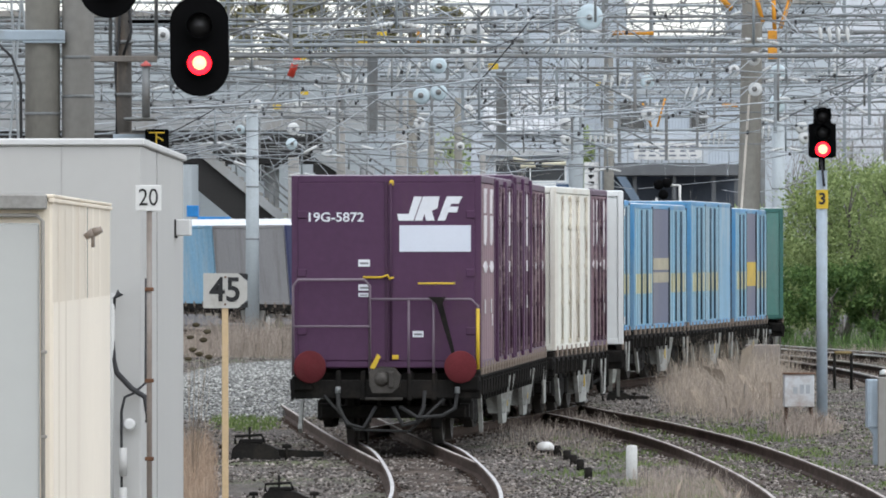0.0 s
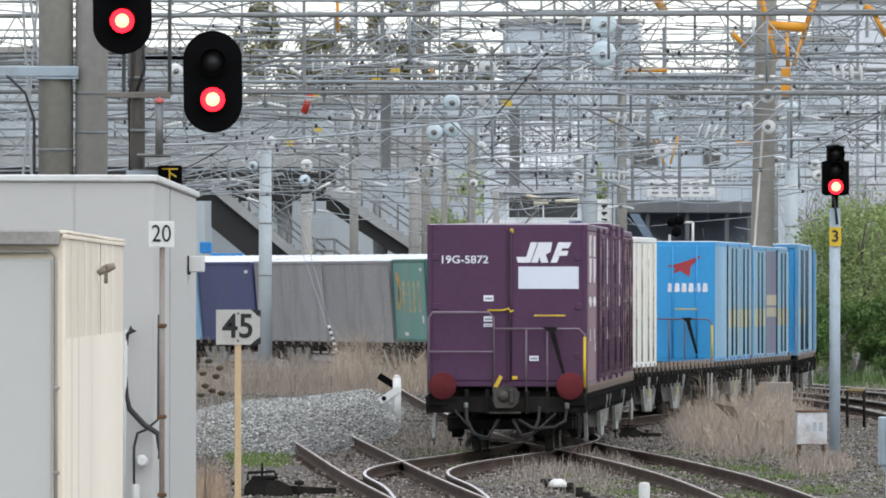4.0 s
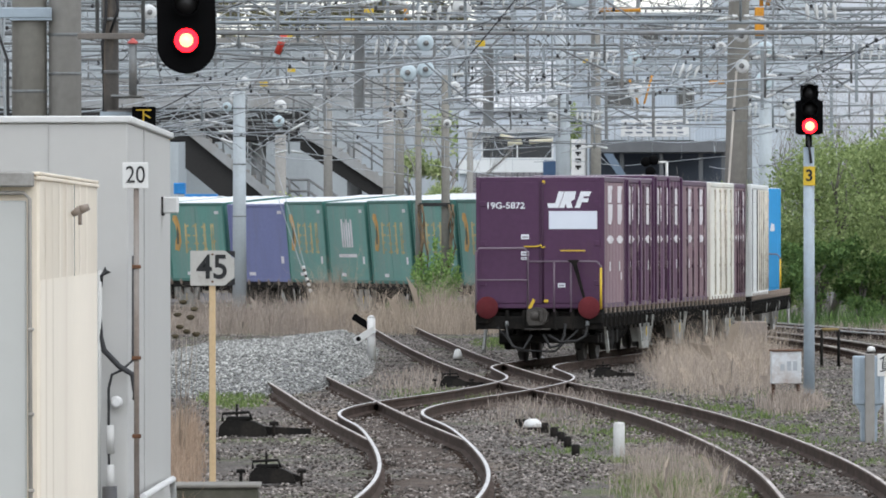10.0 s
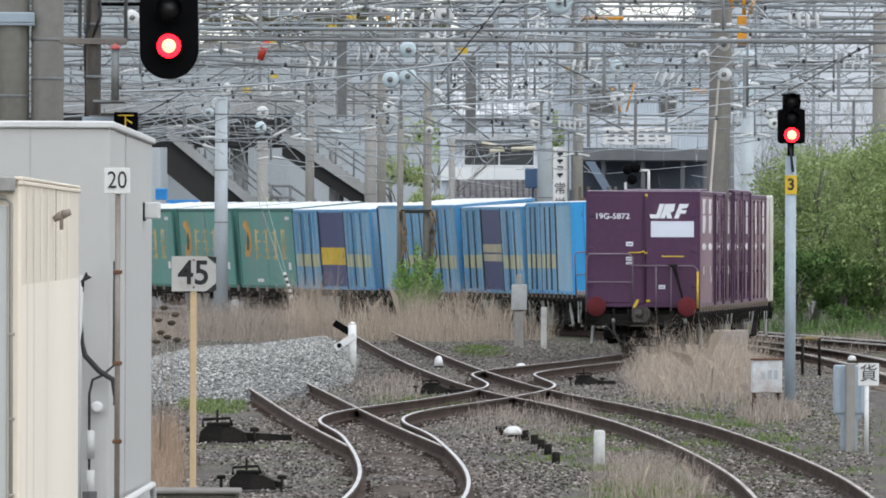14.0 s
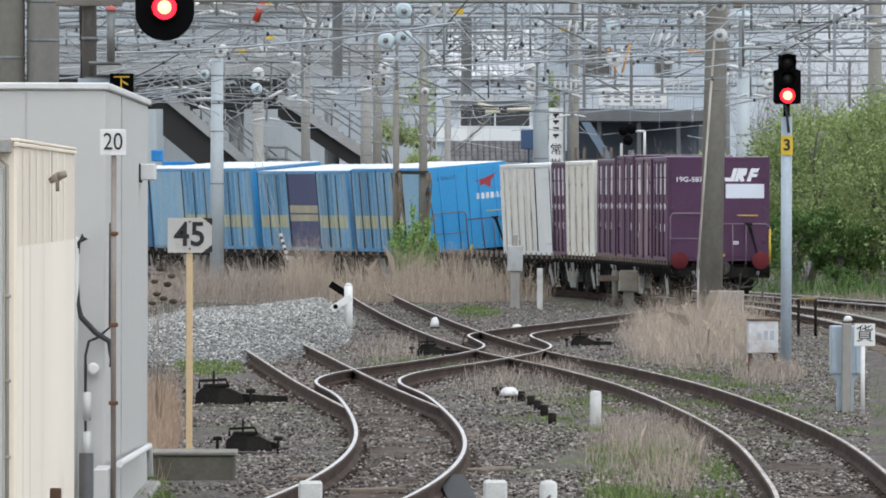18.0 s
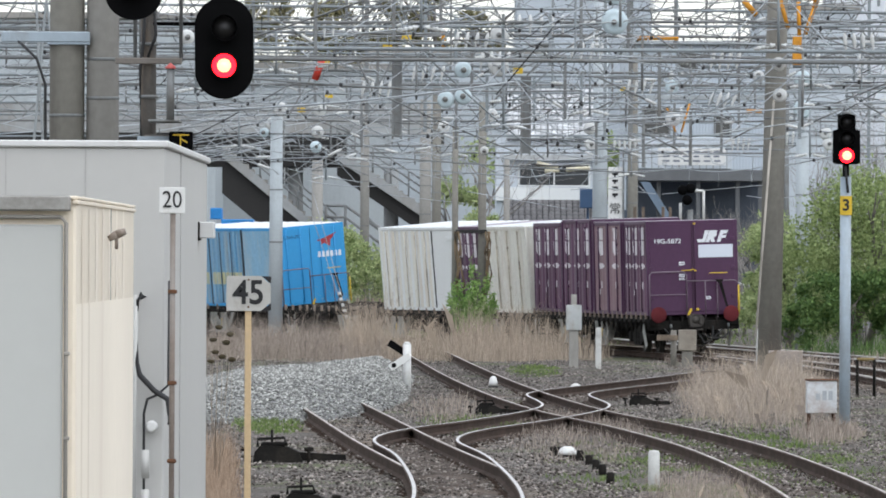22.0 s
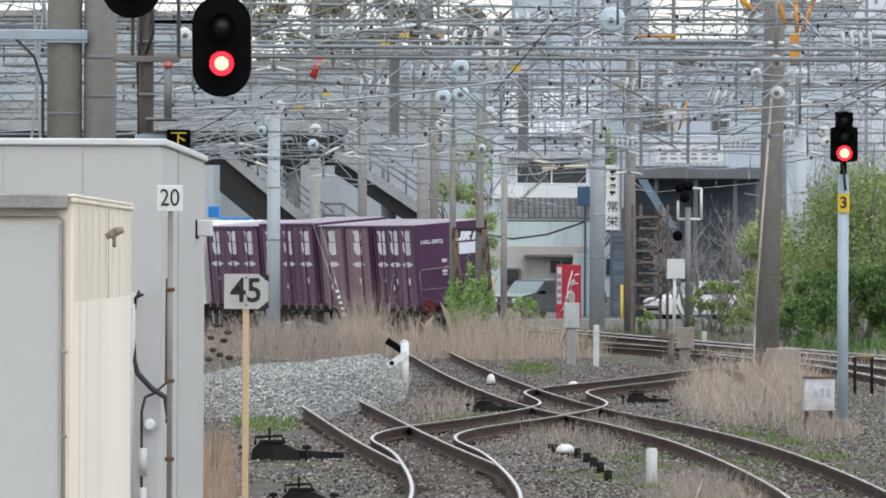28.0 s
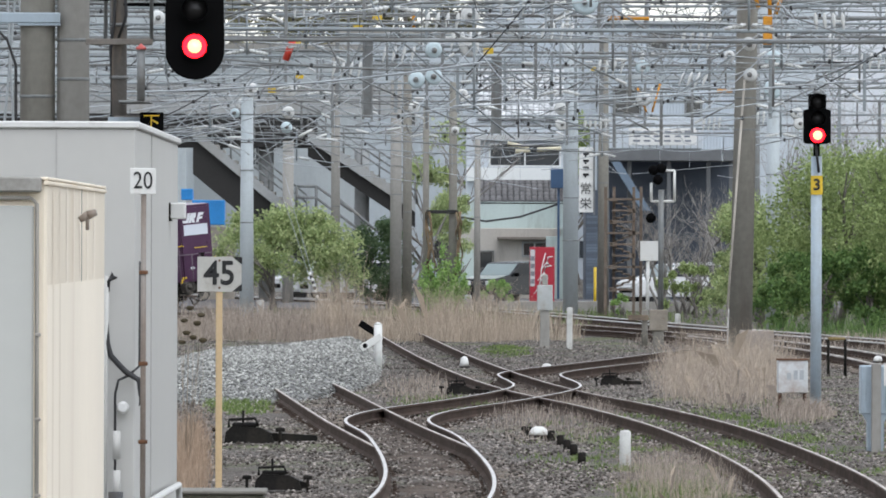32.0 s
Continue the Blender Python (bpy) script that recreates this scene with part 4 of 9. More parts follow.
            if kind == "fridge":
                for z in (0.35, 2.1):
                    bm = bmesh.new()
                    box(bm, s * (hw - 0.02), s * (hw + 0.03), 0.15, 0.75, z, z + 0.12, 0.01)
                    part("hinge", bm, CLEANW, c)
                for y in (0.1, 1.92):
                    bm = bmesh.new()
                    box(bm, s * (hw - 0.02), s * (hw + 0.012), y, y + 0.04, 0.12, h - 0.1, 0.006)
                    part("door_seal", bm, BLACKISH, c)
        else:
            leaf = 2 if kind != "cream" else 3
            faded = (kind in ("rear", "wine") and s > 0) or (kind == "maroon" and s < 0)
            sheet = MAROON if faded else PURPLESIDE if kind != "cream" else skin
            for i in range(leaf):
                a, b = 0.1 + (L - 0.2) * i / leaf, 0.1 + (L - 0.2) * (i + 1) / leaf
                bm = bmesh.new()
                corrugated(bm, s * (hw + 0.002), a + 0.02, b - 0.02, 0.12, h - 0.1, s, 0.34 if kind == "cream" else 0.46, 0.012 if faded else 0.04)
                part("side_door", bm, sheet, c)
                if kind in ("purple", "maroon"):
                    for q in (a, b - 0.1):
                        bm = bmesh.new()
                        box(bm, min(s * (hw - 0.02), s * (hw + 0.045)), max(s * (hw - 0.02), s * (hw + 0.045)), q, q + 0.1, 0.06, h - 0.03, 0.012)
                        part("door_post", bm, PURPLE, c)
            if not (kind == "rear" and faded):
                door_bars(c, s, 0.2, L - 0.2, 4 if kind == "cream" or s > 0 else 3, PURPLE if s < 0 and kind != "cream" else mat("dark_lock_bar", (0.075, 0.038, 0.06), 0.5, vary=0.3, scale=5, dirt=(0.42, 0.33, 0.32), dirt_amount=0.34) if kind != "cream" else mat("rusty_cream_bar", (0.60, 0.55, 0.46), 0.7, vary=0.3, dirt=RUST, dirt_amount=0.3))
            if kind != "cream":
                side_marks(c, s, 0.1, L - 0.2, 2 if faded else 3)
    for y, d in ((0.0, -1), (L, 1)):
        if kind == "rear" and d < 0:
            rear_doors(c)
        elif kind == "bright" and d < 0:
            blue_doors(c)
        else:
            bm = bmesh.new()
            box(bm, -hw + 0.1, hw - 0.1, y - d * 0.06, y - d * 0.02, 0.12, h - 0.1, 0.005)
            part("end_panel", bm, SEABLUE if kind == "bluepale" else skin, c)
    return c


def rear_doors(c):
    for s in (-1, 1):
        bm = bmesh.new()
        box(bm, min(s * 0.015, s * 1.14), max(s * 0.015, s * 1.14), -0.012, 0.03, 0.12, 2.41, 0.006)
        d = part("end_door", bm, PURPLE, c)
        for z in (0.5, 1.25, 2.0):
            bm = bmesh.new()
            box(bm, s * 1.09 - 0.06, s * 1.09 + 0.06, -0.03, 0.0, z - 0.05, z + 0.05, 0.008)
            part("hinge", bm, PURPLE, d)
    bm = bmesh.new()
    box(bm, -0.02, 0.02, -0.03, 0.0, 0.1, 2.42, 0.006)
    rod(bm, (0.06, -0.03, 0.12), (0.06, -0.03, 2.4), 0.016, 6)
    part("door_seam", bm, mat("dark_purple_seam", (0.05, 0.018, 0.045), 0.6), c)
    bm = bmesh.new()
    box(bm, 0.17, 1.09, -0.02, -0.008, 1.52, 1.86, 0.002)
    part("white_panel", bm, mat("blue_white_sheet", (0.64, 0.68, 0.76), 0.5, vary=0.03, bump=0.02), c, "blank bluish-white panel")
    emblem(c, 0.16, 1.92, -0.014, 0.31, STENCIL)
    part("number", lettering("19G-5872", 0.165, 0.003, 1.12, 0.0025), STENCIL, c, "white container number", pose(-0.66, -0.018, 1.96))
    for x, z, a, b in ((-0.36, 1.33, 0.15, 0.09), (-0.36, 1.02, 0.15, 0.08), (-0.36, 0.94, 0.14, 0.05), (0.34, 0.42, 0.14, 0.08)):
        bm = bmesh.new()
        box(bm, x, x + a, -0.02, -0.01, z, z + b)
        part("sticker", bm, STENCIL, c)
        bm = bmesh.new()
        box(bm, x + 0.02, x + a - 0.02, -0.022, -0.0202, z + b * 0.3, z + b * 0.6)
        part("sticker_print", bm, mat("grey_print", (0.2, 0.2, 0.22), 0.6), c)
    bm = bmesh.new()
    tube(bm, [(-0.3, -0.04, 1.19), (-0.06, -0.05, 1.19), (0.02, -0.05, 1.22), (0.05, -0.05, 1.17), (0.1, -0.05, 1.19)], 0.016, 6)
    part("door_handle", bm, YELLOW, c, "yellow lever handle")
    bm = bmesh.new()
    box(bm, 0.04, 0.1, -0.03, 0, 2.37, 2.44, 0.01)
    box(bm, 0.06, 0.16, -0.03, 0, 0.13, 0.19, 0.01)
    part("latch", bm, YELLOW, c, "small yellow latch")


def blue_doors(c):
    for s in (-1, 1):
        bm = bmesh.new()
        box(bm, min(s * 0.012, s * 1.15), max(s * 0.012, s * 1.15), -0.01, 0.03, 0.1, 2.42, 0.008)
        part("end_door", bm, SEABLUE, c)
        for x in (0.35, 0.85):
            bm = bmesh.new()
            rod(bm, (s * x, -0.035, 0.1), (s * x, -0.035, 2.42), 0.016, 6)
            part("lock_bar", bm, SEABLUE, c)
    bm = bmesh.new()
    slab(bm, [(0.22, 2.0), (0.5, 2.06), (0.95, 2.22), (0.72, 1.98), (0.7, 1.78), (0.5, 1.9), (0.36, 1.84), (0.4, 1.95)], -0.018, -0.011)
    part("red_emblem", bm, BIRD, c, "red swept emblem")
    for i in range(6):
        bm = bmesh.new()
        x = 0.24 + i * 0.145
        slab(bm, [(x, 1.48), (x + 0.04, 1.46), (x + 0.1, 1.47), (x + 0.11, 1.5), (x + 0.1, 1.64), (x + 0.02, 1.65)], -0.018, -0.011)
        part("marking_bar", bm, STENCIL, c)
    part("number", lettering("U31A-712", 0.15, 0.003), mat("dark_blue_ink", (0.02, 0.06, 0.16), 0.5), c, "dark container number", pose(-0.62, -0.014, 2.16))


CONSIST = [  # rear end, length, loads: kind, start, length
    (0.0, 16.7, [("rear", 0.0, 2.95), ("maroon", 3.13, 4.15), ("purple", 7.46, 4.4), ("wine", 12.04, 4.2)]),
    (16.85, 7.5, [("cream", 16.9, 4.8), ("wine", 21.76, 2.45)]),
    (24.5, 15.3, [("fridge", 24.55, 6.3)]),
    (40.0, 7.4, [("bright", 40.05, 6.85)]),
    (47.5, 8.3, [("bluenavy", 47.55, 7.45)]),
    (55.9, 8.3, [("bluepale", 55.95, 7.45)]),
    (64.3, 7.2, [("bluenavy", 64.35, 6.55)]),
    (71.6, 20.4, [("green", 71.7, 3.8), ("green", 75.78, 3.8), ("green", 79.86, 3.8), ("greentext", 83.94, 3.8), ("green", 88.0, 3.8)]),
    (92.1, 20.4, [("violet", 92.2, 3.8), ("green", 96.28, 3.8), ("green", 100.36, 3.8), ("green", 104.44, 3.8), ("green", 108.5, 3.8)]),
    (112.6, 20.4, [("grey", 112.7, 4.6), ("grey", 117.4, 5.0), ("navy", 122.6, 4.2), ("pale", 126.9, 5.8)]),
    (133.1, 20.4, [("navy", 133.2, 4.2), ("grey", 137.5, 5.0), ("pale", 142.6, 5.8), ("grey", 148.5, 4.6)])]
TRAIN = []


def build_train():
    made = {}
    flats = {}
    for k, (rear, length, loads) in enumerate(CONSIST):
        if k in (0, 1, 2, 3) or length not in flats:
            w = flats[length] = flat_wagon(k, length)
        else:
            w = copy_thing(flats[length], Matrix())
        TRAIN.append((w, rear, length, Matrix()))
        for kind, start, L in loads:
            seed = (k == 4) * 1 if kind == "bluenavy" else 0
            if (kind, L, seed) in made:
                c = copy_thing(made[kind, L, seed], Matrix())
            else:
                c = made[kind, L, seed] = container(kind, L, {"purple": 2.58, "bluenavy": 2.45, "bluepale": 2.55, "greentext": 2.46, "violet": 2.45}.get(kind, 2.5), seed)
            TRAIN.append((c, rear, length, pose(0, start - rear - 2.6, 0.99)))


build_train()


def motions():
    times = [0.8 * i for i in range(41)]
    for ob, rear, length, m in TRAIN:
        walk(ob, [(t, wagon_pose(rear, length, t) @ m) for t in times])
    ticks = [0.125 * i for i in range(257)]
    for ob, y, k in WHEELS:
        walk(ob, [(t, pose(0, y, 0.43, -math.degrees(run(t) / 0.43) % 360, 0, 0)) for t in ticks])

# ---- huts, signs and signals near the platform end ----


def grey_hut():
    h = thing("relay_hut", "tall pale grey steel relay hut with conduits on its wall", "hut")
    x1, y0, y1, top = -2.237, 58.0, 68.0, 3.33
    bm = bmesh.new()
    box(bm, x1 - 2.6, x1, y0, y1, -0.1, top, 0.012)
    part("body", bm, HUTGREY, h)
    bm = bmesh.new()
    box(bm, x1 - 2.64, x1 + 0.03, y0 - 0.03, y1 + 0.03, top, top + 0.055, 0.01)
    part("roof_cap", bm, mat("white_cap_paint", (0.62, 0.62, 0.61), 0.5, vary=0.05, dirt=(0.4, 0.38, 0.35), dirt_amount=0.2), h)
    bm = bmesh.new()
    box(bm, x1 - 2.7, x1 + 0.12, y0 - 0.15, y1 + 0.1, -0.4, -0.09, 0.02)
    part("plinth", bm, CONC, h)
    for x in (x1 - 0.62, x1 - 1.24, x1 - 1.9):
        bm = bmesh.new()
        box(bm, x, x + 0.006, y0 - 0.006, y0 + 0.02, 0, top)
        part("panel_seam", bm, mat("seam_shade_grey", (0.40, 0.39, 0.38), 0.6), h)
    bm = bmesh.new()
    box(bm, x1 - 0.02, x1 + 0.008, y0 + 3.3, y0 + 3.34, 0, top)
    part("panel_seam", bm, mat("seam_shade_grey", (0.40, 0.39, 0.38)), h)
    # conduits and boxes on the front wall by the corner
    y = y0 - 0.06
    bm = bmesh.new()
    tube(bm, [(-2.421, 57.9, 2.196), (-2.386, 57.9, 2.179), (-2.448, 57.9, 2.143), (-2.448, 57.9, 1.661), (-2.421, 57.9, 1.564), (-2.307, 57.9, 1.442), (-2.202, 57.9, 1.376), (-2.184, 57.9, 1.266), (-2.184, 57.9, 1.178)], 0.022, 8)
    part("black_cable", bm, WIREDK, h, "thick black cable")
    bm = bmesh.new()
    tube(bm, [(-2.194, 57.92, 2.297), (-2.198, 57.92, 1.485), (-2.29, 57.92, 1.406), (-2.361, 57.92, 1.375), (-2.387, 57.92, 1.266), (-2.387, 57.92, 0.037)], 0.012, 6)
    part("conduit", bm, WIREDK, h)
    bm = bmesh.new()
    tube(bm, [(-2.452, 57.9, 2.187), (-2.465, 57.9, 1.266), (-2.465, 57.9, -0.05)], 0.02, 8)
    part("conduit", bm, HUTGREY, h)
    bm = bmesh.new()
    lathe(bm, [(0.0, 0), (0.045, 0.005), (0.05, 0.03), (0.03, 0.05)], 14, pose(*(-2.327, 57.96, 1.16), 90))
    part("round_cover", bm, mat("white_cap_paint", (0.62, 0.62, 0.61)), h)
    for u in (0, 1):
        bm = bmesh.new()
        a = [(-2.373, 57.9, 0.981), (-2.373, 57.9, 0.674)][u]
        rod(bm, a, (a[0], a[1], a[2] - 0.22), 0.03, 10)
        part("pipe_cap", bm, HUTGREY, h)
    bm = bmesh.new()
    tube(bm, [(-2.107, 57.5, 0.437), (-2.154, 66, 0.294), (-2.143, 66, 0.024)], 0.03, 7)
    part("guard_pipe", bm, mat("white_cap_paint", (0.62, 0.62, 0.61)), h)
    bm = bmesh.new()
    a, b = (-2.283, 57, 0.425), (-2.17, 57, 0.144)
    box(bm, a[0], b[0], 56.8, 57.6, -0.3, a[2], 0.01)
    part("meter_box", bm, HUTGREY, h)
    for u0, u1, v0, v1, dk in ((293, 322, 362, 389, 0), (338, 365, 361, 390, 1)):
        bm = bmesh.new()
        k = 66.0 / 13200
        x, z = (u0 - 784) * k, 2.49 - (v1 - 421) * k
        box(bm, x, x + (u1 - u0) * k, 65.6, 66.0, z, z + (v1 - v0) * k, 0.01)
        if dk:
            box(bm, x - 0.03, x + 0.01, 65.58, 66.02, z - 0.02, z + (v1 - v0) * k, 0.004, mi=1)
        part("small_flood_lamp", bm, [mat("white_cap_paint", (0.62, 0.62, 0.61)), BLACKISH], h)


grey_hut()


def cream_hut():
    h = thing("cream_hut", "weathered cream steel cabinet hut with a grey door", "hut")
    x1, y0, y1, top = -2.22, 44.0, 52.0, 2.82
    bm = bmesh.new()
    box(bm, x1 - 2.4, x1, y0, y1, -0.3, top, 0.015)
    part("body", bm, HUTCREAM, h)
    bm = bmesh.new()
    box(bm, x1 - 2.42, x1 - 0.03, y0 - 0.10, y0 + 0.02, top - 0.07, top + 0.02, 0.01)
    part("eaves_gutter", bm, mat("grey_stained_gutter", (0.30, 0.29, 0.27), 0.7, vary=0.2, dirt=(0.15, 0.14, 0.12), dirt_amount=0.4), h)
    bm = bmesh.new()
    box(bm, x1 - 2.4, x1 + 0.01, y0 - 0.01, y1 + 0.02, top, top + 0.02, 0.005)
    part("roof_sheet", bm, HUTCREAM, h)
    bm = bmesh.new()
    box(bm, x1 - 1.5, x1 - 0.075, y0 - 0.035, y0 - 0.002, -0.2, top - 0.15, 0.01)
    part("door", bm, HUTDOOR, h, "plain greenish-grey steel door")
    bm = bmesh.new()
    tube(bm, [(x1 - 1.0, y0 - 0.05, top - 0.105), (x1 - 0.09, y0 - 0.05, top - 0.105), (x1 - 0.055, y0 - 0.05, top - 0.14), (x1 - 0.05, y0 - 0.05, -0.2)], 0.012, 8)
    part("door_frame", bm, mat("frame_grey", (0.30, 0.28, 0.25), 0.6, vary=0.1), h)
    for z in (0.5, 0.95, 1.4, 1.9):
        bm = bmesh.new()
        box(bm, x1 - 0.065, x1 - 0.03, y0 - 0.075, y0 - 0.03, z, z + 0.02, 0.004)
        part("clip", bm, mat("frame_grey", (0.30, 0.28, 0.25)), h)
    pink = mat("pinkish_cream_repaint", (0.93, 0.84, 0.71), 0.6, vary=0.04, scale=1.5, dirt=(0.72, 0.6, 0.5), dirt_amount=0.2, streak=0.1, bump=0.03)
    bm = bmesh.new()
    box(bm, x1 - 0.01, x1 + 0.002, y0 + 0.1, y1 - 0.05, -0.28, 2.2)
    part("lower_panel", bm, pink, h, "pinkish repainted lower wall")
    for y in (y0 + 0.75, y0 + 1.6, y0 + 2.5, y0 + 3.4, y0 + 4.3, y0 + 5.3, y0 + 6.3):
        bm = bmesh.new()
        slab(bm, [(-0.09, 0.0), (-0.045, 0.003), (0.045, 0.003), (0.09, 0.0)], -0.26, top - 0.02, Matrix(((0, 0, 1, x1 + 0.002), (1, 0, 0, y), (0, 1, 0, 0), (0, 0, 0, 1))))
        part("wall_fold", bm, pink if y > y0 + 2 else HUTCREAM, h)
    bm = bmesh.new()
    box(bm, x1 - 0.01, x1 + 0.006, y0 + 4.42, y0 + 4.46, 2.2, top - 0.02)
    part("panel_seam", bm, mat("frame_grey", (0.30, 0.28, 0.25)), h)
    bm = bmesh.new()
    box(bm, x1 - 0.02, x1 + 0.014, y0 - 0.02, y1 + 0.02, top - 0.03, top - 0.004, 0.005)
    part("eaves_trim", bm, HUTCREAM, h)
    bm = bmesh.new()
    a, b, c, d = (-2.211, 48, 2.595), (-2.16, 48, 2.625), (-2.102, 48, 2.646), (-2.16, 48, 2.53)
    rod(bm, a, b, 0.018, 8, 0.03)
    rod(bm, b, c, 0.03, 8, 0.02)
    rod(bm, b, d, 0.012, 6)
    part("wall_lamp", bm, mat("rusty_cream_fitting", (0.24, 0.20, 0.17), 0.7, vary=0.2), h, "small twin wall fitting")


cream_hut()


def sign_20():
    s = thing("number_sign", "white square plate reading 20 on a rusty pipe", "sign")
    x, y, z = (-2.149, 57.2, 2.915)
    bm = bmesh.new()
    box(bm, -0.1, 0.1, -0.006, 0.006, -0.1, 0.1, 0.004)
    p = part("plate", bm, SIGNW, s, m=pose(x, y, z))
    part("numeral", lettering("20", 0.185, 0.002, 0.84), INK, s, m=pose(x, y - 0.009, z))
    bm = bmesh.new()
    rod(bm, (x + 0.005, y + 0.03, -0.15), (x + 0.005, y + 0.03, z - 0.05), 0.021, 10)
    part("pipe", bm, mat("rusty_brown_pipe", (0.19, 0.155, 0.13), 0.8, vary=0.3, dirt=(0.3, 0.28, 0.26), dirt_amount=0.4, streak=0.2), s)
    for q in (2.2, 1.5, 0.9):
        bm = bmesh.new()
        box(bm, x - 0.03, x + 0.04, y, y + 0.06, q, q + 0.03, 0.005)
        part("clamp", bm, RUSTY, s)


sign_20()


def sign_45():
    s = thing("speed_sign", "weathered plate reading 45 with clipped corners on a wooden post", "sign")
    x, y, z = (-2.089, 76.6, 2.107)
    k = 76.6 / 13200
    bm = bmesh.new()
    slab(bm, [(-39 * k, -31 * k), (22 * k, -31 * k), (39 * k, -16 * k), (39 * k, 16 * k), (22 * k, 31 * k), (-39 * k, 31 * k)], -0.006, 0.006)
    part("plate", bm, SIGNG, s, m=pose(x, y, z))
    bm = bmesh.new()
    slab(bm, [(23 * k, 31 * k), (40 * k, 30 * k), (40 * k, 17 * k)], -0.005, 0.005)
    part("corner_patch", bm, INK, s, "black corner triangle", m=pose(x, y + 0.001, z))
    bm = bmesh.new()
    slab(bm, [(23 * k, -31 * k), (40 * k, -30 * k), (40 * k, -17 * k)], -0.005, 0.005)
    part("corner_patch", bm, INK, s, "black corner triangle", m=pose(x, y + 0.001, z))
    part("numeral", lettering("45", 0.345, 0.002, 0.94, 0.006), INK, s, m=pose(x + 0.0, y - 0.009, z))
    bm = bmesh.new()
    box(bm, x - 0.036, x + 0.03, y + 0.008, y + 0.07, -0.2, z - 0.14, 0.006)
    part("post", bm, POSTWOOD, s, "orange-brown wooden post, paler at the foot")
    for q in (-0.14, 0.14):
        bm = bmesh.new()
        rod(bm, (x, y - 0.012, z + q), (x, y, z + q), 0.012, 8)
        part("bolt", bm, RUSTY, s)


sign_45()


def concrete_post(name, label, u_x, y, r0, r1, top, lean=0.0, group="concrete poles", material=None, bands=()):
    p = thing(name, label, "pole", group)
    bm = bmesh.new()
    rod(bm, (0, 0, -0.3), (lean, 0, top), r0, 18, r1)
    part("shaft", bm, material or CONC, p)
    for z in bands:
        bm = bmesh.new()
        w = r0 + (r1 - r0) * z / top + 0.012
        lathe(bm, [(w - 0.008, -0.018), (w - 0.004, -0.012), (w - 0.004, 0.012), (w - 0.008, 0.018)], 18, pose(lean * z / top, 0, z))
        part("band", bm, GALVDK, p)
    p.matrix_basis = pose(u_x, y, 0)
    return p


def left_masts():
    for u, r, z2, lab in ((101, 0.205, 11.0, "twin concrete mast with clamped steel arms"), (164, 0.19, 11.5, "twin concrete mast with steel bands")):
        p = concrete_post("concrete_mast", lab, (u - 784) / 13200 * 86, 86.0, r, r - 0.01, z2, 0.0, "twin masts", CONC if u > 120 else CONCDK, (4.3, 4.75) if u > 120 else (4.1, 5.05))
        if u < 120:
            for z, w in ((5.0, 0.32), (6.35, 0.36)):
                bm = bmesh.new()
                box(bm, -0.75, 0.27, -0.24, -0.19, z - 0.06, z + 0.06, 0.01)
                box(bm, -0.22, 0.27, -0.23, 0.21, z - 0.09, z - 0.06, 0.005)
                part("clamp_arm", bm, PAINTBLUEG, p)
            bm = bmesh.new()
            tube(bm, [(-0.6, -0.22, 5.0), (-0.34, -0.24, 4.75), (-0.24, -0.2, 4.45), (-0.22, -0.2, 0)], 0.018, 6)
            part("cable", bm, WIREDK, p)
    # thin bright stay wires beyond the masts
    for i, (a, b) in enumerate((((-0.30, 9.5), (0.5, 3.4)), ((-0.1, 9.5), (0.2, 3.6)), ((0.55, 9.5), (0.05, 3.4)))):
        bm = bmesh.new()
        x0 = -5.027
        f = (b[1] + 0.25) / (a[1] - b[1])
        rod(bm, (x0 + a[0], 88, a[1]), (x0 + b[0] + (b[0] - a[0]) * f, 88, -0.25), 0.016, 5)
        ob = part("stay_wire", bm, GALV)
        tagged(ob, "thin pale stay wire by the twin masts", "wire", "stay wires")


left_masts()


def oval_signal(x, y, z, aspect, rise):
    s = thing("colour_light_signal", "tall black oval railway signal showing one red lamp", "signal", "oval signals")
    bm = bmesh.new()
    n = 28
    w, r = 0.335, 0.335
    out = []
    for i in range(n):
        a = 2 * math.pi * i / n
        out.append((w * math.cos(a), (0.24 if math.sin(a) > 0 else -0.24) + r * math.sin(a)))
    slab(bm, out, -0.03, 0.0)
    part("backboard", bm, SIGBLACK, s)
    for i, dz in enumerate((0.22, -0.2)):
        bm = bmesh.new()
        lathe(bm, [(0.0, 0.02), (0.12, 0.02), (0.15, 0.05), (0.155, 0.2), (0.147, 0.2), (0.14, 0.06)], 20, pose(0, -0.02, dz, 90))
        part("hood", bm, SIGBLACK, s)
        bm = bmesh.new()
        lathe(bm, [(0.0, 0.0), (0.135, 0.0), (0.13, 0.03), (0.0, 0.05)], 20, pose(0, -0.1, dz, 90))
        part("lens", bm, REDLAMP if i == aspect else DARKLENS, s, "glowing red lens" if i == aspect else "unlit lens")
        if i == aspect:
            bm = bmesh.new()
            lathe(bm, [(0.0, 0.0), (0.078, 0.0), (0.0, 0.02)], 18, pose(0, -0.155, dz, 90))
            part("lens_core", bm, LENSCORE, s, "bright centre of the red lens")
    bm = bmesh.new()
    box(bm, -0.2, 0.2, 0.0, 0.25, -0.45, 0.5, 0.03)
    part("housing", bm, SIGBLACK, s)
    bm = bmesh.new()
    tube(bm, [(0, 0.12, rise), (0, 0.85, rise), (-0.85 if rise > 0 else 0.1, 0.98, rise)], 0.02, 8)
    part("mounting_bracket", bm, SIGBLACK, s)
    s.matrix_basis = face_eye(x, y, z)
    return s


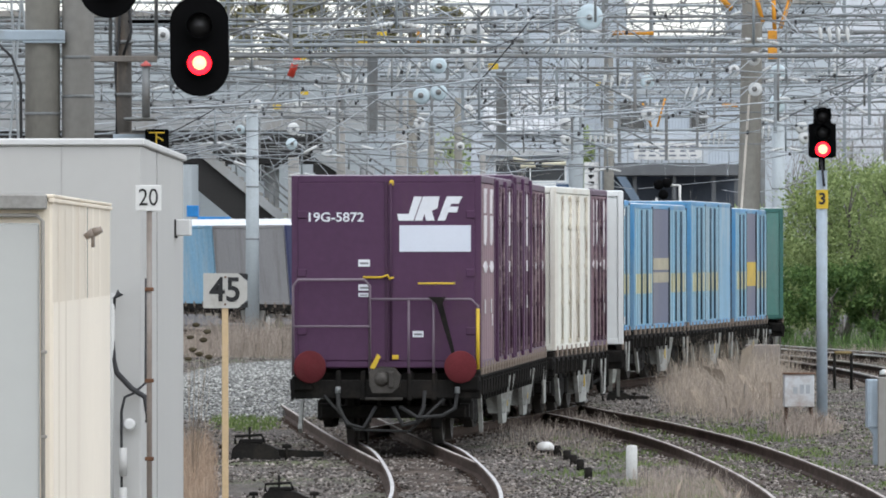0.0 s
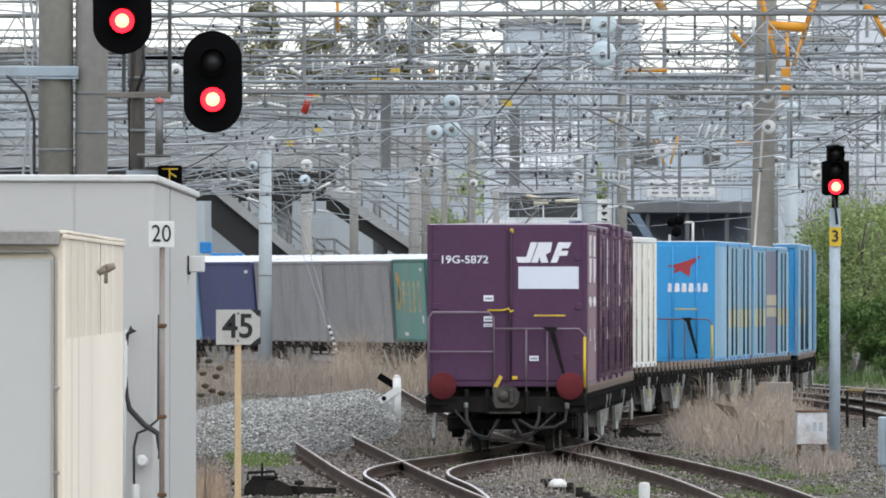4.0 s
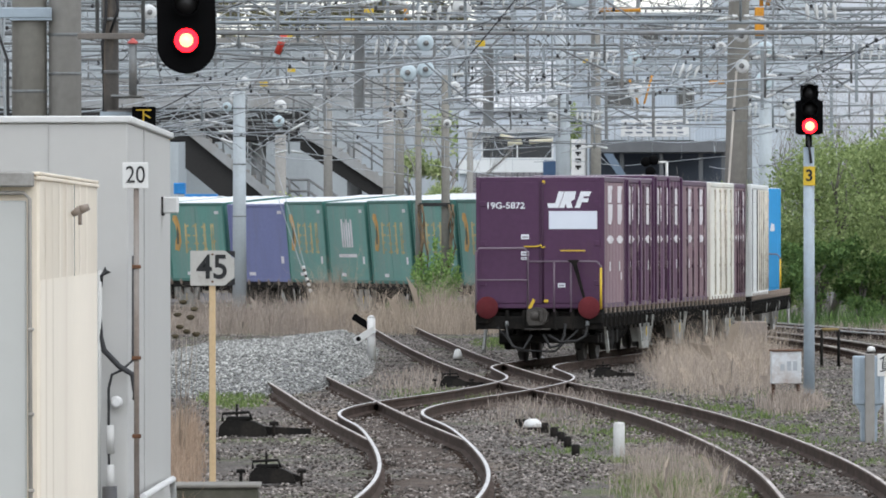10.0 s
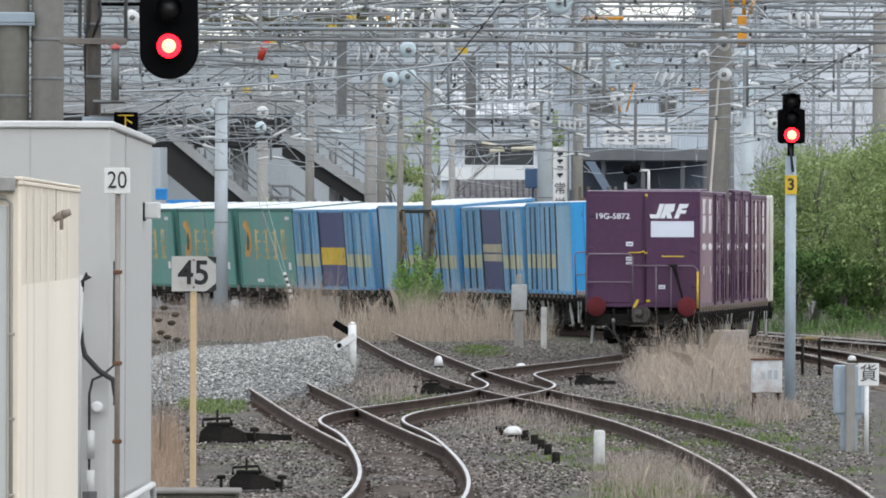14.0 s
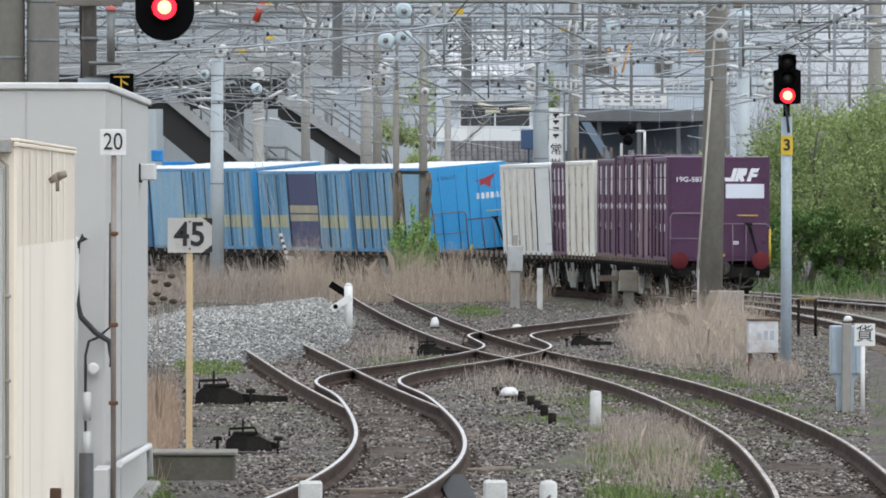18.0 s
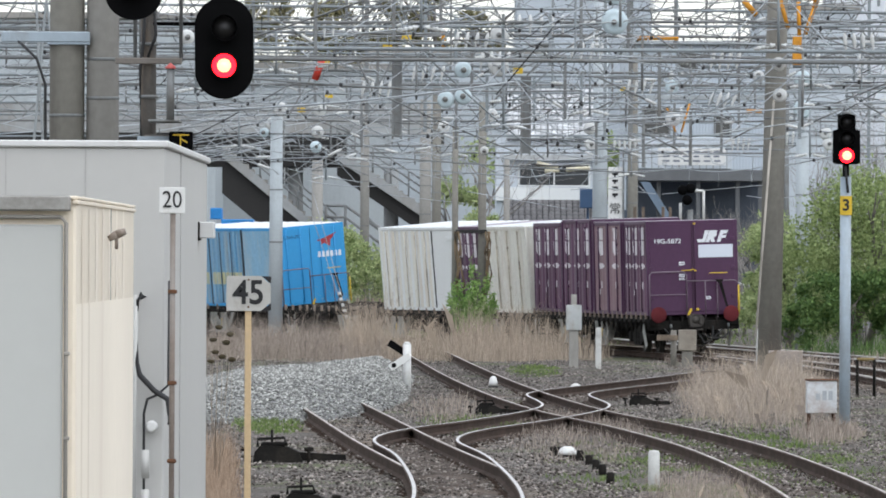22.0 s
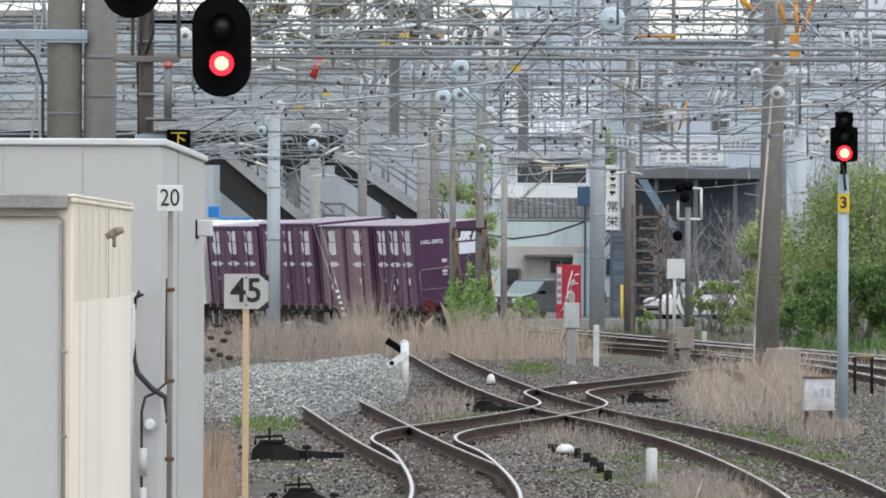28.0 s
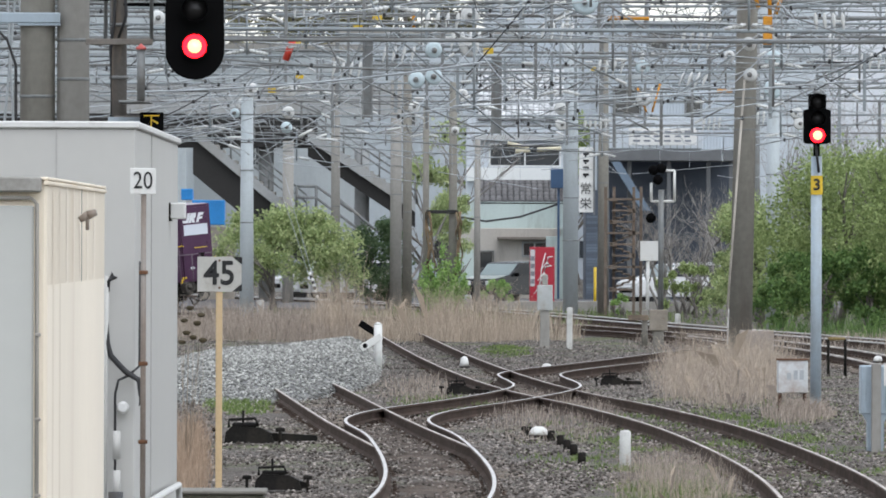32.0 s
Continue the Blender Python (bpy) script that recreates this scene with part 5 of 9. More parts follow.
oval_signal(*(-2.58, 84, 4.832), 1, 0.3)
oval_signal(*(-3.602, 84, 5.715), 1, -0.1)


def signal_mast():
    m = thing("signal_mast", "dark stained signal mast with steel arms", "mast")
    x, y = -3.471, 85.0
    bm = bmesh.new()
    rod(bm, (x, y, -0.2), (x, y, 8.0), 0.095, 12, 0.085)
    part("pole", bm, mat("dark_stained_steel", (0.10, 0.09, 0.08), 0.7, vary=0.3, dirt=(0.2, 0.15, 0.11), dirt_amount=0.4, streak=0.2), m)
    for z, a, b in ((4.705, -3.844, -3.084), (3.829, -3.516, -3.117), (5.873, -3.755, -2.274)):
        bm = bmesh.new()
        box(bm, a, b, y - 0.16, y - 0.1, z - 0.035, z + 0.035, 0.008)
        part("arm", bm, mat("brown_grey_arm", (0.20, 0.18, 0.16), 0.7, vary=0.2), m)
    for u in (303, 222):
        bm = bmesh.new()
        rod(bm, ((u - 784) / 13200 * 85, y - 0.13, 4.705), ((u - 784) / 13200 * 85, y - 0.13, 7.6), 0.022, 8)
        part("upright", bm, GALVDK, m)
    bm = bmesh.new()
    tube(bm, [(-3.499, 84.9, 5.584), (-3.524, 84.88, 4.94), (-3.562, 84.86, 4.618), (-3.549, 84.86, 3.686)], 0.018, 6)
    tube(bm, [(-3.422, 84.9, 5.584), (-3.382, 84.86, 5.004), (-3.472, 84.86, 4.747)], 0.018, 6)
    part("cable", bm, WIREDK, m)
    for z in (4.3, 4.9, 5.6):
        bm = bmesh.new()
        lathe(bm, [(0.1, -0.02), (0.115, -0.01), (0.115, 0.01), (0.1, 0.02)], 12, pose(x, y, z))
        part("band", bm, GALVDK, m)
    c = thing("capped_pipe", "grey pipe with a pink-red conical cap", "pipe")
    px, py, pz = (-3.182, 84, 4.596)
    bm = bmesh.new()
    rod(bm, (px, py, 4.024), (px, py, pz), 0.045, 12)
    part("pipe", bm, GALVDK, c)
    bm = bmesh.new()
    lathe(bm, [(0.062, 0.0), (0.06, 0.02), (0.0, 0.07)], 14, pose(px, py, pz))
    part("cap", bm, mat("pink_red_plastic", (0.48, 0.10, 0.09), 0.5), c, "pink-red cone")
    bm = bmesh.new()
    box(bm, px - 0.25, px + 0.1, py - 0.02, py + 0.9, 3.998, 4.024, 0.005)
    part("bracket", bm, GALVDK, c)
    t = thing("direction_sign", "small black plate with a yellow character", "sign")
    x, y, z = (-3.088, 84.75, 3.787)
    bm = bmesh.new()
    box(bm, -0.135, 0.135, -0.02, 0.1, -0.115, 0.115, 0.01)
    part("plate", bm, SIGBLACK, t)
    part("character", lettering("下", 0.2, 0.003), mat("yellow_character", (0.75, 0.5, 0.04), 0.5, vary=0.05), t, "yellow character", pose(0, -0.026, -0.01))
    bm = bmesh.new()
    box(bm, -0.5, -0.02, 0.06, 0.12, -0.02, 0.06, 0.005)
    part("arm", bm, PAINTBLUEG, t)
    t.matrix_basis = pose(x, y, z)


signal_mast()


def signal_three():
    s = thing("ground_signal", "black three-lamp signal with a red light on a pale blue post", "signal")
    d = 113.0
    k = d / 13200
    x = 5.958
    bm = bmesh.new()
    rod(bm, (x, d, -0.3), (x, d, 3.74), 0.083, 14)
    part("post", bm, PAINTBLUEG, s)
    bm = bmesh.new()
    rod(bm, (x, d, 3.74), (x, d, 3.95), 0.05, 12)
    part("neck", bm, SIGBLACK, s)
    z = 4.057
    bm = bmesh.new()
    slab(bm, [(-0.205, -0.1), (-0.205, 0.38), (-0.13, 0.4), (-0.13, 0.62), (0.13, 0.62), (0.13, 0.4), (0.205, 0.38), (0.205, -0.1), (0.15, -0.13), (-0.15, -0.13)], 0.0, 0.18)
    part("housing", bm, SIGBLACK, s, m=pose(x, d - 0.2, z))
    for i, dz in enumerate((0.0, 0.25, 0.5)):
        bm = bmesh.new()
        lathe(bm, [(0.13, 0.0), (0.13, 0.2), (0.12, 0.2), (0.118, 0.02)], 16, pose(x, d - 0.2, z + dz, 90))
        part("hood", bm, SIGBLACK, s)
        bm = bmesh.new()
        lathe(bm, [(0.0, 0.0), (0.112, 0.0), (0.1, 0.03), (0.0, 0.05)], 18, pose(x, d - 0.25, z + dz, 90))
        part("lens", bm, DARKLENS if i else REDLAMP, s, "unlit lens" if i else "glowing red lens")
    bm = bmesh.new()
    lathe(bm, [(0.0, 0.0), (0.07, 0.0), (0.0, 0.02)], 16, pose(x, d - 0.31, z, 90))
    part("lens_core", bm, LENSCORE, s, "bright centre of the red lens")
    bm = bmesh.new()
    lathe(bm, [(0.0, 0.0), (0.07, 0.0), (0.07, 0.05), (0.0, 0.06)], 12, pose(x, d - 0.1, z + 0.62))
    part("top_cap", bm, GALVDK, s)
    bm = bmesh.new()
    tube(bm, [(x - 0.02, d - 0.1, z - 0.12), (x + 0.0, d - 0.12, z - 0.3), (x + 0.03, d - 0.1, z - 0.56)], 0.02, 6)
    part("cable", bm, WIREDK, s)
    bm = bmesh.new()
    zz = 3.303
    box(bm, x - 0.09, x + 0.09, d - 0.1, d - 0.085, zz - 0.145, zz + 0.145, 0.004)
    part("number_plate", bm, YELLOW, s, "yellow plate reading 3")
    part("numeral", lettering("3", 0.24, 0.002, 1.0, 0.006), INK, s, m=pose(x, d - 0.104, zz))
    b = thing("equipment_box", "small rust-edged white steel box among dry weeds", "box", "lineside boxes")
    x0, x1 = 5.337, 5.787
    z0, z1 = 0.174, 0.666
    bm = bmesh.new()
    box(bm, x0, x1, 112, 112.4, z0, z1, 0.012)
    part("body", bm, mat("rust_edged_white_paint", (0.55, 0.57, 0.58), 0.6, vary=0.1, scale=5, dirt=(0.25, 0.15, 0.1), dirt_amount=0.4), b)
    for q in (0.3, 0.52, 0.72):
        bm = bmesh.new()
        box(bm, x0 + (x1 - x0) * q, x0 + (x1 - x0) * (q + 0.14), 111.994, 112, z0 + 0.2, z0 + 0.3 + 0.04 * (q > 0.5))
        part("faded_mark", bm, mat("faded_grey_mark", (0.32, 0.34, 0.36), 0.7, vary=0.2), b)
    bm = bmesh.new()
    box(bm, x0 - 0.015, x1 + 0.015, 111.98, 112.42, z1, z1 + 0.02, 0.005)
    part("lid", bm, RUSTY, b)
    for x in (x0 + 0.04, x1 - 0.04):
        bm = bmesh.new()
        rod(bm, (x, 112.2, -0.3), (x, 112.2, z0), 0.03, 8)
        part("leg", bm, RUSTY, b)


signal_three()


def freight_sign():
    b = thing("relay_cabinet", "pale blue-grey ribbed steel cabinet on a concrete post", "cabinet", "lineside boxes")
    d = 94.7
    x0, x1 = 5.563, 5.95
    z0, z1 = 0.266, 0.883
    bm = bmesh.new()
    box(bm, x0, x1, d, d + 0.35, z0, z1, 0.012)
    part("body", bm, PAINTBLUEG, b)
    for i in range(4):
        bm = bmesh.new()
        q = x0 + (x1 - x0) * (i + 0.5) / 4
        box(bm, q - 0.02, q + 0.02, d - 0.015, d, z0 + 0.02, z1 - 0.01, 0.004)
        part("rib", bm, PAINTBLUEG, b)
    bm = bmesh.new()
    box(bm, (x0 + x1) / 2 - 0.06, (x0 + x1) / 2 + 0.06, d - 0.14, d - 0.02, -0.25, z1 + 0.03, 0.01)
    part("post", bm, CONC, b)
    bm = bmesh.new()
    slab(bm, [(x0 + 0.03, z0), (x1 - 0.03, z0), (x1 - 0.09, z0 - 0.1), (x1 - 0.09, -0.2), (x0 + 0.09, -0.2), (x0 + 0.09, z0 - 0.1)], d + 0.02, d + 0.3)
    part("foot", bm, PAINTBLUEG, b)
    s = thing("freight_sign", "white square plate with one black character on a white post", "sign")
    x, y, z = (5.884, 93, 0.8)
    bm = bmesh.new()
    box(bm, x - 0.13, x + 0.13, y - 0.006, y + 0.006, z - 0.14, z + 0.14, 0.004)
    part("plate", bm, SIGNW, s)
    part("character", lettering("貨", 0.23, 0.002), INK, s, m=pose(x, y - 0.009, z))
    bm = bmesh.new()
    rod(bm, (x - 0.02, y + 0.03, -0.25), (x - 0.02, y + 0.03, z), 0.027, 10)
    part("post", bm, SIGNW, s)


freight_sign()


def dome(name, label, x, y, r, h):
    m = thing(name, label, "track fitting", "white covers")
    bm = bmesh.new()
    lathe(bm, [(r, 0), (r * 0.98, h * 0.35), (r * 0.75, h * 0.8), (r * 0.35, h), (0, h)], 14, pose(0, 0, 0))
    part("cover", bm, SIGNW, m)
    bm = bmesh.new()
    box(bm, -r * 1.05, r * 1.05, -r, r, -0.16, 0.0, 0.01)
    part("base", bm, BLACKISH, m)
    m.matrix_basis = pose(x, y, -0.13)


dome("white_dome", "white domed cover with a dark base between the tracks", *(1.55, 99.299), 0.125, 0.11)
dome("white_dome", "small white domed cover beside the crossing", *(2.474, 148.504), 0.11, 0.12)
dome("white_dome", "small white round cover on the crossing track", *(0.852, 152.165), 0.09, 0.2)
dome("white_dome", "white domed cover by the eastern track", *(9.763, 159.942), 0.1, 0.12)


def white_stub(name, label, x, y, w, h, round_top=True):
    m = thing(name, label, "marker post", "white posts")
    bm = bmesh.new()
    if round_top:
        lathe(bm, [(w, -0.3), (w, h - w * 0.5), (w * 0.8, h - w * 0.15), (w * 0.3, h), (0, h)], 12)
    else:
        box(bm, -w, w, -w, w, -0.3, h, w * 0.2)
    part("post", bm, mat("chalky_white_concrete", (0.58, 0.58, 0.56), 0.85, vary=0.15, scale=8, dirt=(0.35, 0.33, 0.3), dirt_amount=0.35), m)
    m.matrix_basis = pose(x, y, -0.12)
    return m


white_stub("marker_post", "short round-topped white marker post in the ballast", *(2.359, 86.723), 0.066, 0.38)
n9 = white_stub("marker_post", "short white post with a painted numeral", *(1.211, 58.007), 0.07, 0.42)
part("numeral", lettering("9", 0.2, 0.004), mat("grey_numeral", (0.12, 0.12, 0.12), 0.6), n9, m=pose(0, -0.075, 0.25) @ pose(0, 0, 0, 0, 180, 0))
for u, lab in ((543, "square pale concrete stub beside the rail"), (870, "square pale concrete stub beside the dark rail plate")):
    white_stub("concrete_stub", lab, *[{543: (-0.622, 56.425), 870: (0.78, 56.687)}[u][i] for i in (0, 1)], 0.09, 0.47, False)
white_stub("marker_post", "tall slim white post by the main track", *(3.571, 181.448), 0.07, 0.92, False)
white_stub("marker_post", "slim white post among dry brush", *(7.273, 176.867), 0.06, 0.95)
white_stub("marker_post", "low white marker beside the far line", *(7.688, 224.73), 0.08, 0.35)
white_stub("marker_post", "pale concrete stub in the dry grass", *(-5.315, 244.06), 0.12, 0.55, False)


def x_sign():
    s = thing("limit_marker", "white post with a crossed black and white board", "sign", "limit markers")
    x, y = (-0.898, 150.082)
    k = y / 13200
    bm = bmesh.new()
    rod(bm, (x, y, -0.3), (x, y, 66 * k - 0.02), 7.5 * k, 12, 7.2 * k)
    lathe(bm, [(7.2 * k, 0), (4 * k, 4 * k), (0, 5 * k)], 12, pose(x, y, 66 * k - 0.02))
    part("post", bm, SIGNW, s)
    bm = bmesh.new()
    box(bm, -0.24, 0.24, -0.02, 0.0, -0.07, 0.07, 0.006)
    part("board", bm, SIGNW, s, m=pose(x - 0.14, y - 0.09, 0.38) @ pose(0, 0, 0, 0, -32, 0))
    bm = bmesh.new()
    box(bm, -0.2, 0.2, -0.012, 0.0, -0.07, 0.07, 0.006)
    part("board", bm, SIGBLACK, s, "black board end", m=pose(x - 0.2, y + 0.1, 0.66) @ pose(0, 0, 0, 0, 32, 0))
    bm = bmesh.new()
    lathe(bm, [(0.05, 0), (0.05, 0.004), (0.035, 0.004), (0.035, 0)], 14, pose(x - 0.26, y - 0.113, 0.31, 90))
    part("ring_mark", bm, INK, s)
    s2 = thing("limit_marker", "white crossed limit board standing in dry grass", "sign", "limit markers")
    x, y = -2.802, 210.0
    bm = bmesh.new()
    rod(bm, (x, y, -0.3), (x, y, 0.55), 0.11, 10)
    part("post", bm, SIGNW, s2)
    bm = bmesh.new()
    box(bm, -0.02, 0.62, -0.14, -0.11, 0.2, 0.42, 0.01)
    part("board", bm, SIGNW, s2, m=pose(x, y, 0) @ pose(0, 0, 0, 0, 4, 0))
    bm = bmesh.new()
    box(bm, 0.0, 0.5, -0.18, -0.15, -0.08, 0.08, 0.01)
    part("board", bm, SIGBLACK, s2, "black board end", m=pose(x + 0.1, y, 0.5) @ pose(0, 0, 0, 0, -28, 0))


x_sign()


def point_machine(x, y, turn, label, size=1.0, reach=0.9):
    m = thing("point_machine", label, "point machine", "point machines")
    bm = bmesh.new()
    slab(bm, [(-0.3, 0.0), (0.34, 0.0), (0.3, 0.13), (0.16, 0.2), (-0.2, 0.22), (-0.28, 0.14)], -0.2, 0.2)
    box(bm, -0.2, 0.12, -0.15, 0.15, 0.2, 0.26, 0.02)
    part("case", bm, BLACKISH, m)
    bm = bmesh.new()
    tube(bm, [(-0.24, -0.17, 0.2), (-0.24, -0.17, 0.3), (0.1, -0.17, 0.32), (0.14, -0.17, 0.22)], 0.02, 6)
    part("handle", bm, BLACKISH, m)
    bm = bmesh.new()
    rod(bm, (-0.06, 0.0, 0.24), (-0.06, 0.0, 0.42), 0.016, 8)
    part("lever", bm, BLACKISH, m)
    bm = bmesh.new()
    slab(bm, [(0.3, 0.02), (reach, 0.03), (reach, 0.1), (0.3, 0.13)], -0.07, 0.07)
    part("rod_cover", bm, BLACKISH, m)
    for q in (-0.4, 0.42):
        bm = bmesh.new()
        rod(bm, (q, -0.1, -0.05), (q, -0.1, 0.2), 0.022, 7)
        rod(bm, (q - 0.06, -0.1, 0.17), (q + 0.06, -0.1, 0.17), 0.028, 7)
        part("foot_bolt", bm, BLACKISH, m)
    m.matrix_basis = pose(x, y, -0.17, 0, 0, turn) @ Matrix.Scale(size, 4)


point_machine(*(-2.256, 96.387), 0, "black hand point machine with a flat rod beside the siding")
point_machine(*(-1.53, 78.5), 0, "oily black point machine with levers by the rails", 0.78, 0.4)
point_machine(*(0.623, 126.394), 0, "low dark point rod gear at the crossing", 0.75, 0.9)
point_machine(*(3.422, 134.817), 0, "small dark point gear under dry weeds", 0.7, 0.8)


def small_gear():
    # dark stones and feet in a row by the dome
    for i, (u, v) in enumerate(((965, 745), (976, 746), (1012, 752), (1028, 760), (1040, 768), (1052, 776), (1066, 790))):
        m = thing("cable_clip", "small black cable foot in the ballast", "track fitting", "cable feet")
        bm = bmesh.new()
        lathe(bm, [(0.05, -0.1), (0.05, 0.02), (0.035, 0.04), (0, 0.04)], 9)
        part("foot", bm, BLACKISH, m)
        k = 32868 / (v + 4 - 421)
        m.matrix_basis = pose((u - 784) / 13200 * k, k, -0.08)
    m = thing("rail_plate", "flat black plate lying from the rail to the stub", "plate")
    a, b = (0.523, 68.193), (0.742, 60.658)
    bm = bmesh.new()
    d = Vector((b[0] - a[0], b[1] - a[1], 0))
    box(bm, 0, d.length, -0.13, 0.13, 0, 0.03, 0.006)
    part("plate", bm, mat("black_rubber", (0.02, 0.02, 0.02), 0.7), m)
    m.matrix_basis = pose(a[0], a[1], -0.06, 0, 2, math.degrees(math.atan2(d.y, d.x)))
    for a, b, r in (((-0.45, 67.025), (0.058, 67.328), 0.05), ((-1.05, 66.449), (-0.863, 67.553), 0.04), ((-0.872, 70.299), (-0.639, 71.074), 0.04), ((0.748, 72.411), (1.103, 73.076), 0.035)):
        t = thing("loose_timber", "weathered plank end lying in the ballast", "timber", "loose timbers")
        bm = bmesh.new()
        d = Vector((b[0] - a[0], b[1] - a[1], 0))
        box(bm, 0, d.length, -0.12, 0.12, 0, r, 0.01)
        part("plank", bm, mat("bleached_timber", (0.21, 0.165, 0.125), 0.9, vary=0.35, scale=5, dirt=(0.08, 0.06, 0.05), dirt_amount=0.4), t)
        t.matrix_basis = pose(a[0], a[1], -0.17, 0, 0, math.degrees(math.atan2(d.y, d.x)))
    t = thing("concrete_trough", "mossy grey concrete cable trough by the hut", "trough")
    bm = bmesh.new()
    box(bm, -2.29, -1.5, 70.62, 71.5, -0.25, 0.05, 0.02)
    part("body", bm, mat("mossy_dark_concrete", (0.10, 0.095, 0.075), 0.9, vary=0.3, scale=5, dirt=(0.055, 0.06, 0.035), dirt_amount=0.45), t)
    bm = bmesh.new()
    box(bm, -2.31, -1.48, 70.6, 71.52, 0.05, 0.085, 0.01)
    part("lid", bm, CONCDK, t)
    t = thing("trackside_post", "short dark steel post beside the cream hut", "post", "dark posts")
    bm = bmesh.new()
    x, y = -2.055, 50.0
    rod(bm, (x, y, -0.3), (x, y, 0.778), 0.05, 10)
    part("post", bm, mat("dark_grey_steel", (0.07, 0.07, 0.075), 0.6, vary=0.2), t)
    t = thing("trackside_post", "low brown steel stub beside the cream hut", "post", "dark posts")
    bm = bmesh.new()
    x, y = -1.943, 43.0
    box(bm, x - 0.033, x + 0.033, y - 0.03, y + 0.03, -0.3, 0.816, 0.006)
    part("post", bm, RUSTY, t)


small_gear()


def meter_posts():
    for u, v0, v1, vb, w, lab in ((1012, 535, 580, 632, 0.19, "pale grey meter box on a concrete post"), (1213, 578, 615, 632, 0.22, "weathered grey-brown box on a short post")):
        d = 32868 / (vb - 30.7 - 421)
        k = d / 13200
        x = (u - 12 - 784) * k
        m = thing("lineside_box", lab, "box", "lineside boxes")
        z0, z1 = 2.49 - (v1 - 30.7 - 421) * k, 2.49 - (v0 - 30.7 - 421) * k
        bm = bmesh.new()
        box(bm, x - w, x + w, d - 0.15, d + 0.15, z0, z1, 0.015)
        part("box", bm, mat("pale_box_paint", (0.42, 0.44, 0.44), 0.6, vary=0.1, dirt=(0.3, 0.26, 0.2), dirt_amount=0.3) if u < 1100 else mat("weathered_brown_box", (0.27, 0.24, 0.2), 0.8, vary=0.2, dirt=(0.16, 0.12, 0.09), dirt_amount=0.3), m)
        bm = bmesh.new()
        box(bm, x - w * 0.6, x + w * 0.6, d - 0.1, d + 0.1, -0.3, z0, 0.01)
        part("post", bm, CONC if u < 1100 else CONCDK, m)
        if u < 1100:
            bm = bmesh.new()
            box(bm, x - 0.07, x + 0.07, d - 0.07, d + 0.07, z1, z1 + 0.26, 0.02)
            part("cap", bm, CONC, m)
    m = thing("wooden_stake", "weathered stake with a short cross board", "stake")
    x, y = (5.478, 184.105)
    bm = bmesh.new()
    rod(bm, (x, y, -0.3), (x, y, 0.72), 0.075, 8)
    part("stake", bm, CONCDK, m)
    bm = bmesh.new()
    box(bm, x - 0.42, x + 0.1, y - 0.12, y - 0.08, 0.46, 0.6, 0.01)
    part("board", bm, mat("bleached_timber", (0.33, 0.26, 0.18)), m)
    m = thing("junction_box", "faded pinkish steel box among the brush", "box", "lineside boxes")
    x0, x1 = 6.683, 7.396
    bm = bmesh.new()
    box(bm, x0, x1, 157, 157.5, -0.2, 0.558, 0.02)
    part("box", bm, mat("faded_pink_paint", (0.30, 0.26, 0.235), 0.7, vary=0.12, dirt=(0.3, 0.25, 0.2), dirt_amount=0.35), m)
    m = thing("low_steel_frame", "low brown and black steel frame by the eastern track", "frame")
    for u in (1467, 1497):
        bm = bmesh.new()
        x = (u + 35 - 784) / 13200 * 145
        rod(bm, (x, 145, -0.2), (x, 145, 0.55), 0.03, 6)
        part("leg", bm, BLACKISH, m)
    bm = bmesh.new()
    rod(bm, ((1467 + 35 - 784) / 13200 * 145, 145, 0.55), ((1497 + 35 - 784) / 13200 * 145, 145, 0.55), 0.035, 6)
    part("rail", bm, mat("brown_yellow_bar", (0.26, 0.19, 0.08), 0.7, vary=0.2), m)


meter_posts()

# ---- poles of the yard ----
concrete_post("steel_pipe_pole", "pale grey tapered pole standing in dry grass", -5.058, 214.0, 0.21, 0.17, 6.5, group="overhead line poles", material=POLEPALE, bands=(2.9, 4.4, 5.2, 6.0))
concrete_post("concrete_mast", "thick leaning concrete mast behind dry brush", 7.013, 165.0, 0.265, 0.215, 11.5, 0.22, "overhead line poles", CONCDK, (4.9, 5.6, 6.1, 6.5, 6.9))
concrete_post("concrete_mast", "slim pale concrete pole with a round insulator on top", 10.41, 222.0, 0.21, 0.185, 7.1, group="overhead line poles", material=POLEPALE, bands=(3.2, 4.4))
concrete_post("concrete_mast", "thick grey pole beside the vending machine", 5.178, 262.0, 0.27, 0.25, 11.5, group="overhead line poles", material=POLEPALE, bands=(2.4, 3.9, 5.6))
concrete_post("utility_pole", "slim dark utility pole by the dark wall", 6.232, 258.0, 0.2, 0.16, 9.5, group="overhead line poles", material=CONCDK, bands=(4.4, 5.4))
concrete_post("utility_pole", "dark wooden pole with a black cross bar", 0.078, 212.0, 0.095, 0.085, 6.2, group="overhead line poles", material=CONCDK, bands=(3.0,))
concrete_post("utility_pole", "dark weathered pole joined by a black cross bar", 0.849, 212.0, 0.13, 0.11, 6.9, group="overhead line poles", material=CONCDK, bands=(3.2, 4.6))
concrete_post("utility_pole", "thin grey pole with cross arms by the house", 1.874, 258.0, 0.12, 0.10, 5.9, group="overhead line poles", material=CONC, bands=(3.2,))
concrete_post("concrete_mast", "paired grey concrete mast with clamped cables", -0.955, 262.0, 0.21, 0.19, 8.0, group="overhead line poles", material=CONC, bands=(4.0, 5.0))
concrete_post("concrete_mast", "second of the paired grey concrete masts", -0.567, 266.0, 0.17, 0.15, 8.5, group="overhead line poles", material=CONCDK, bands=(3.4, 4.8))
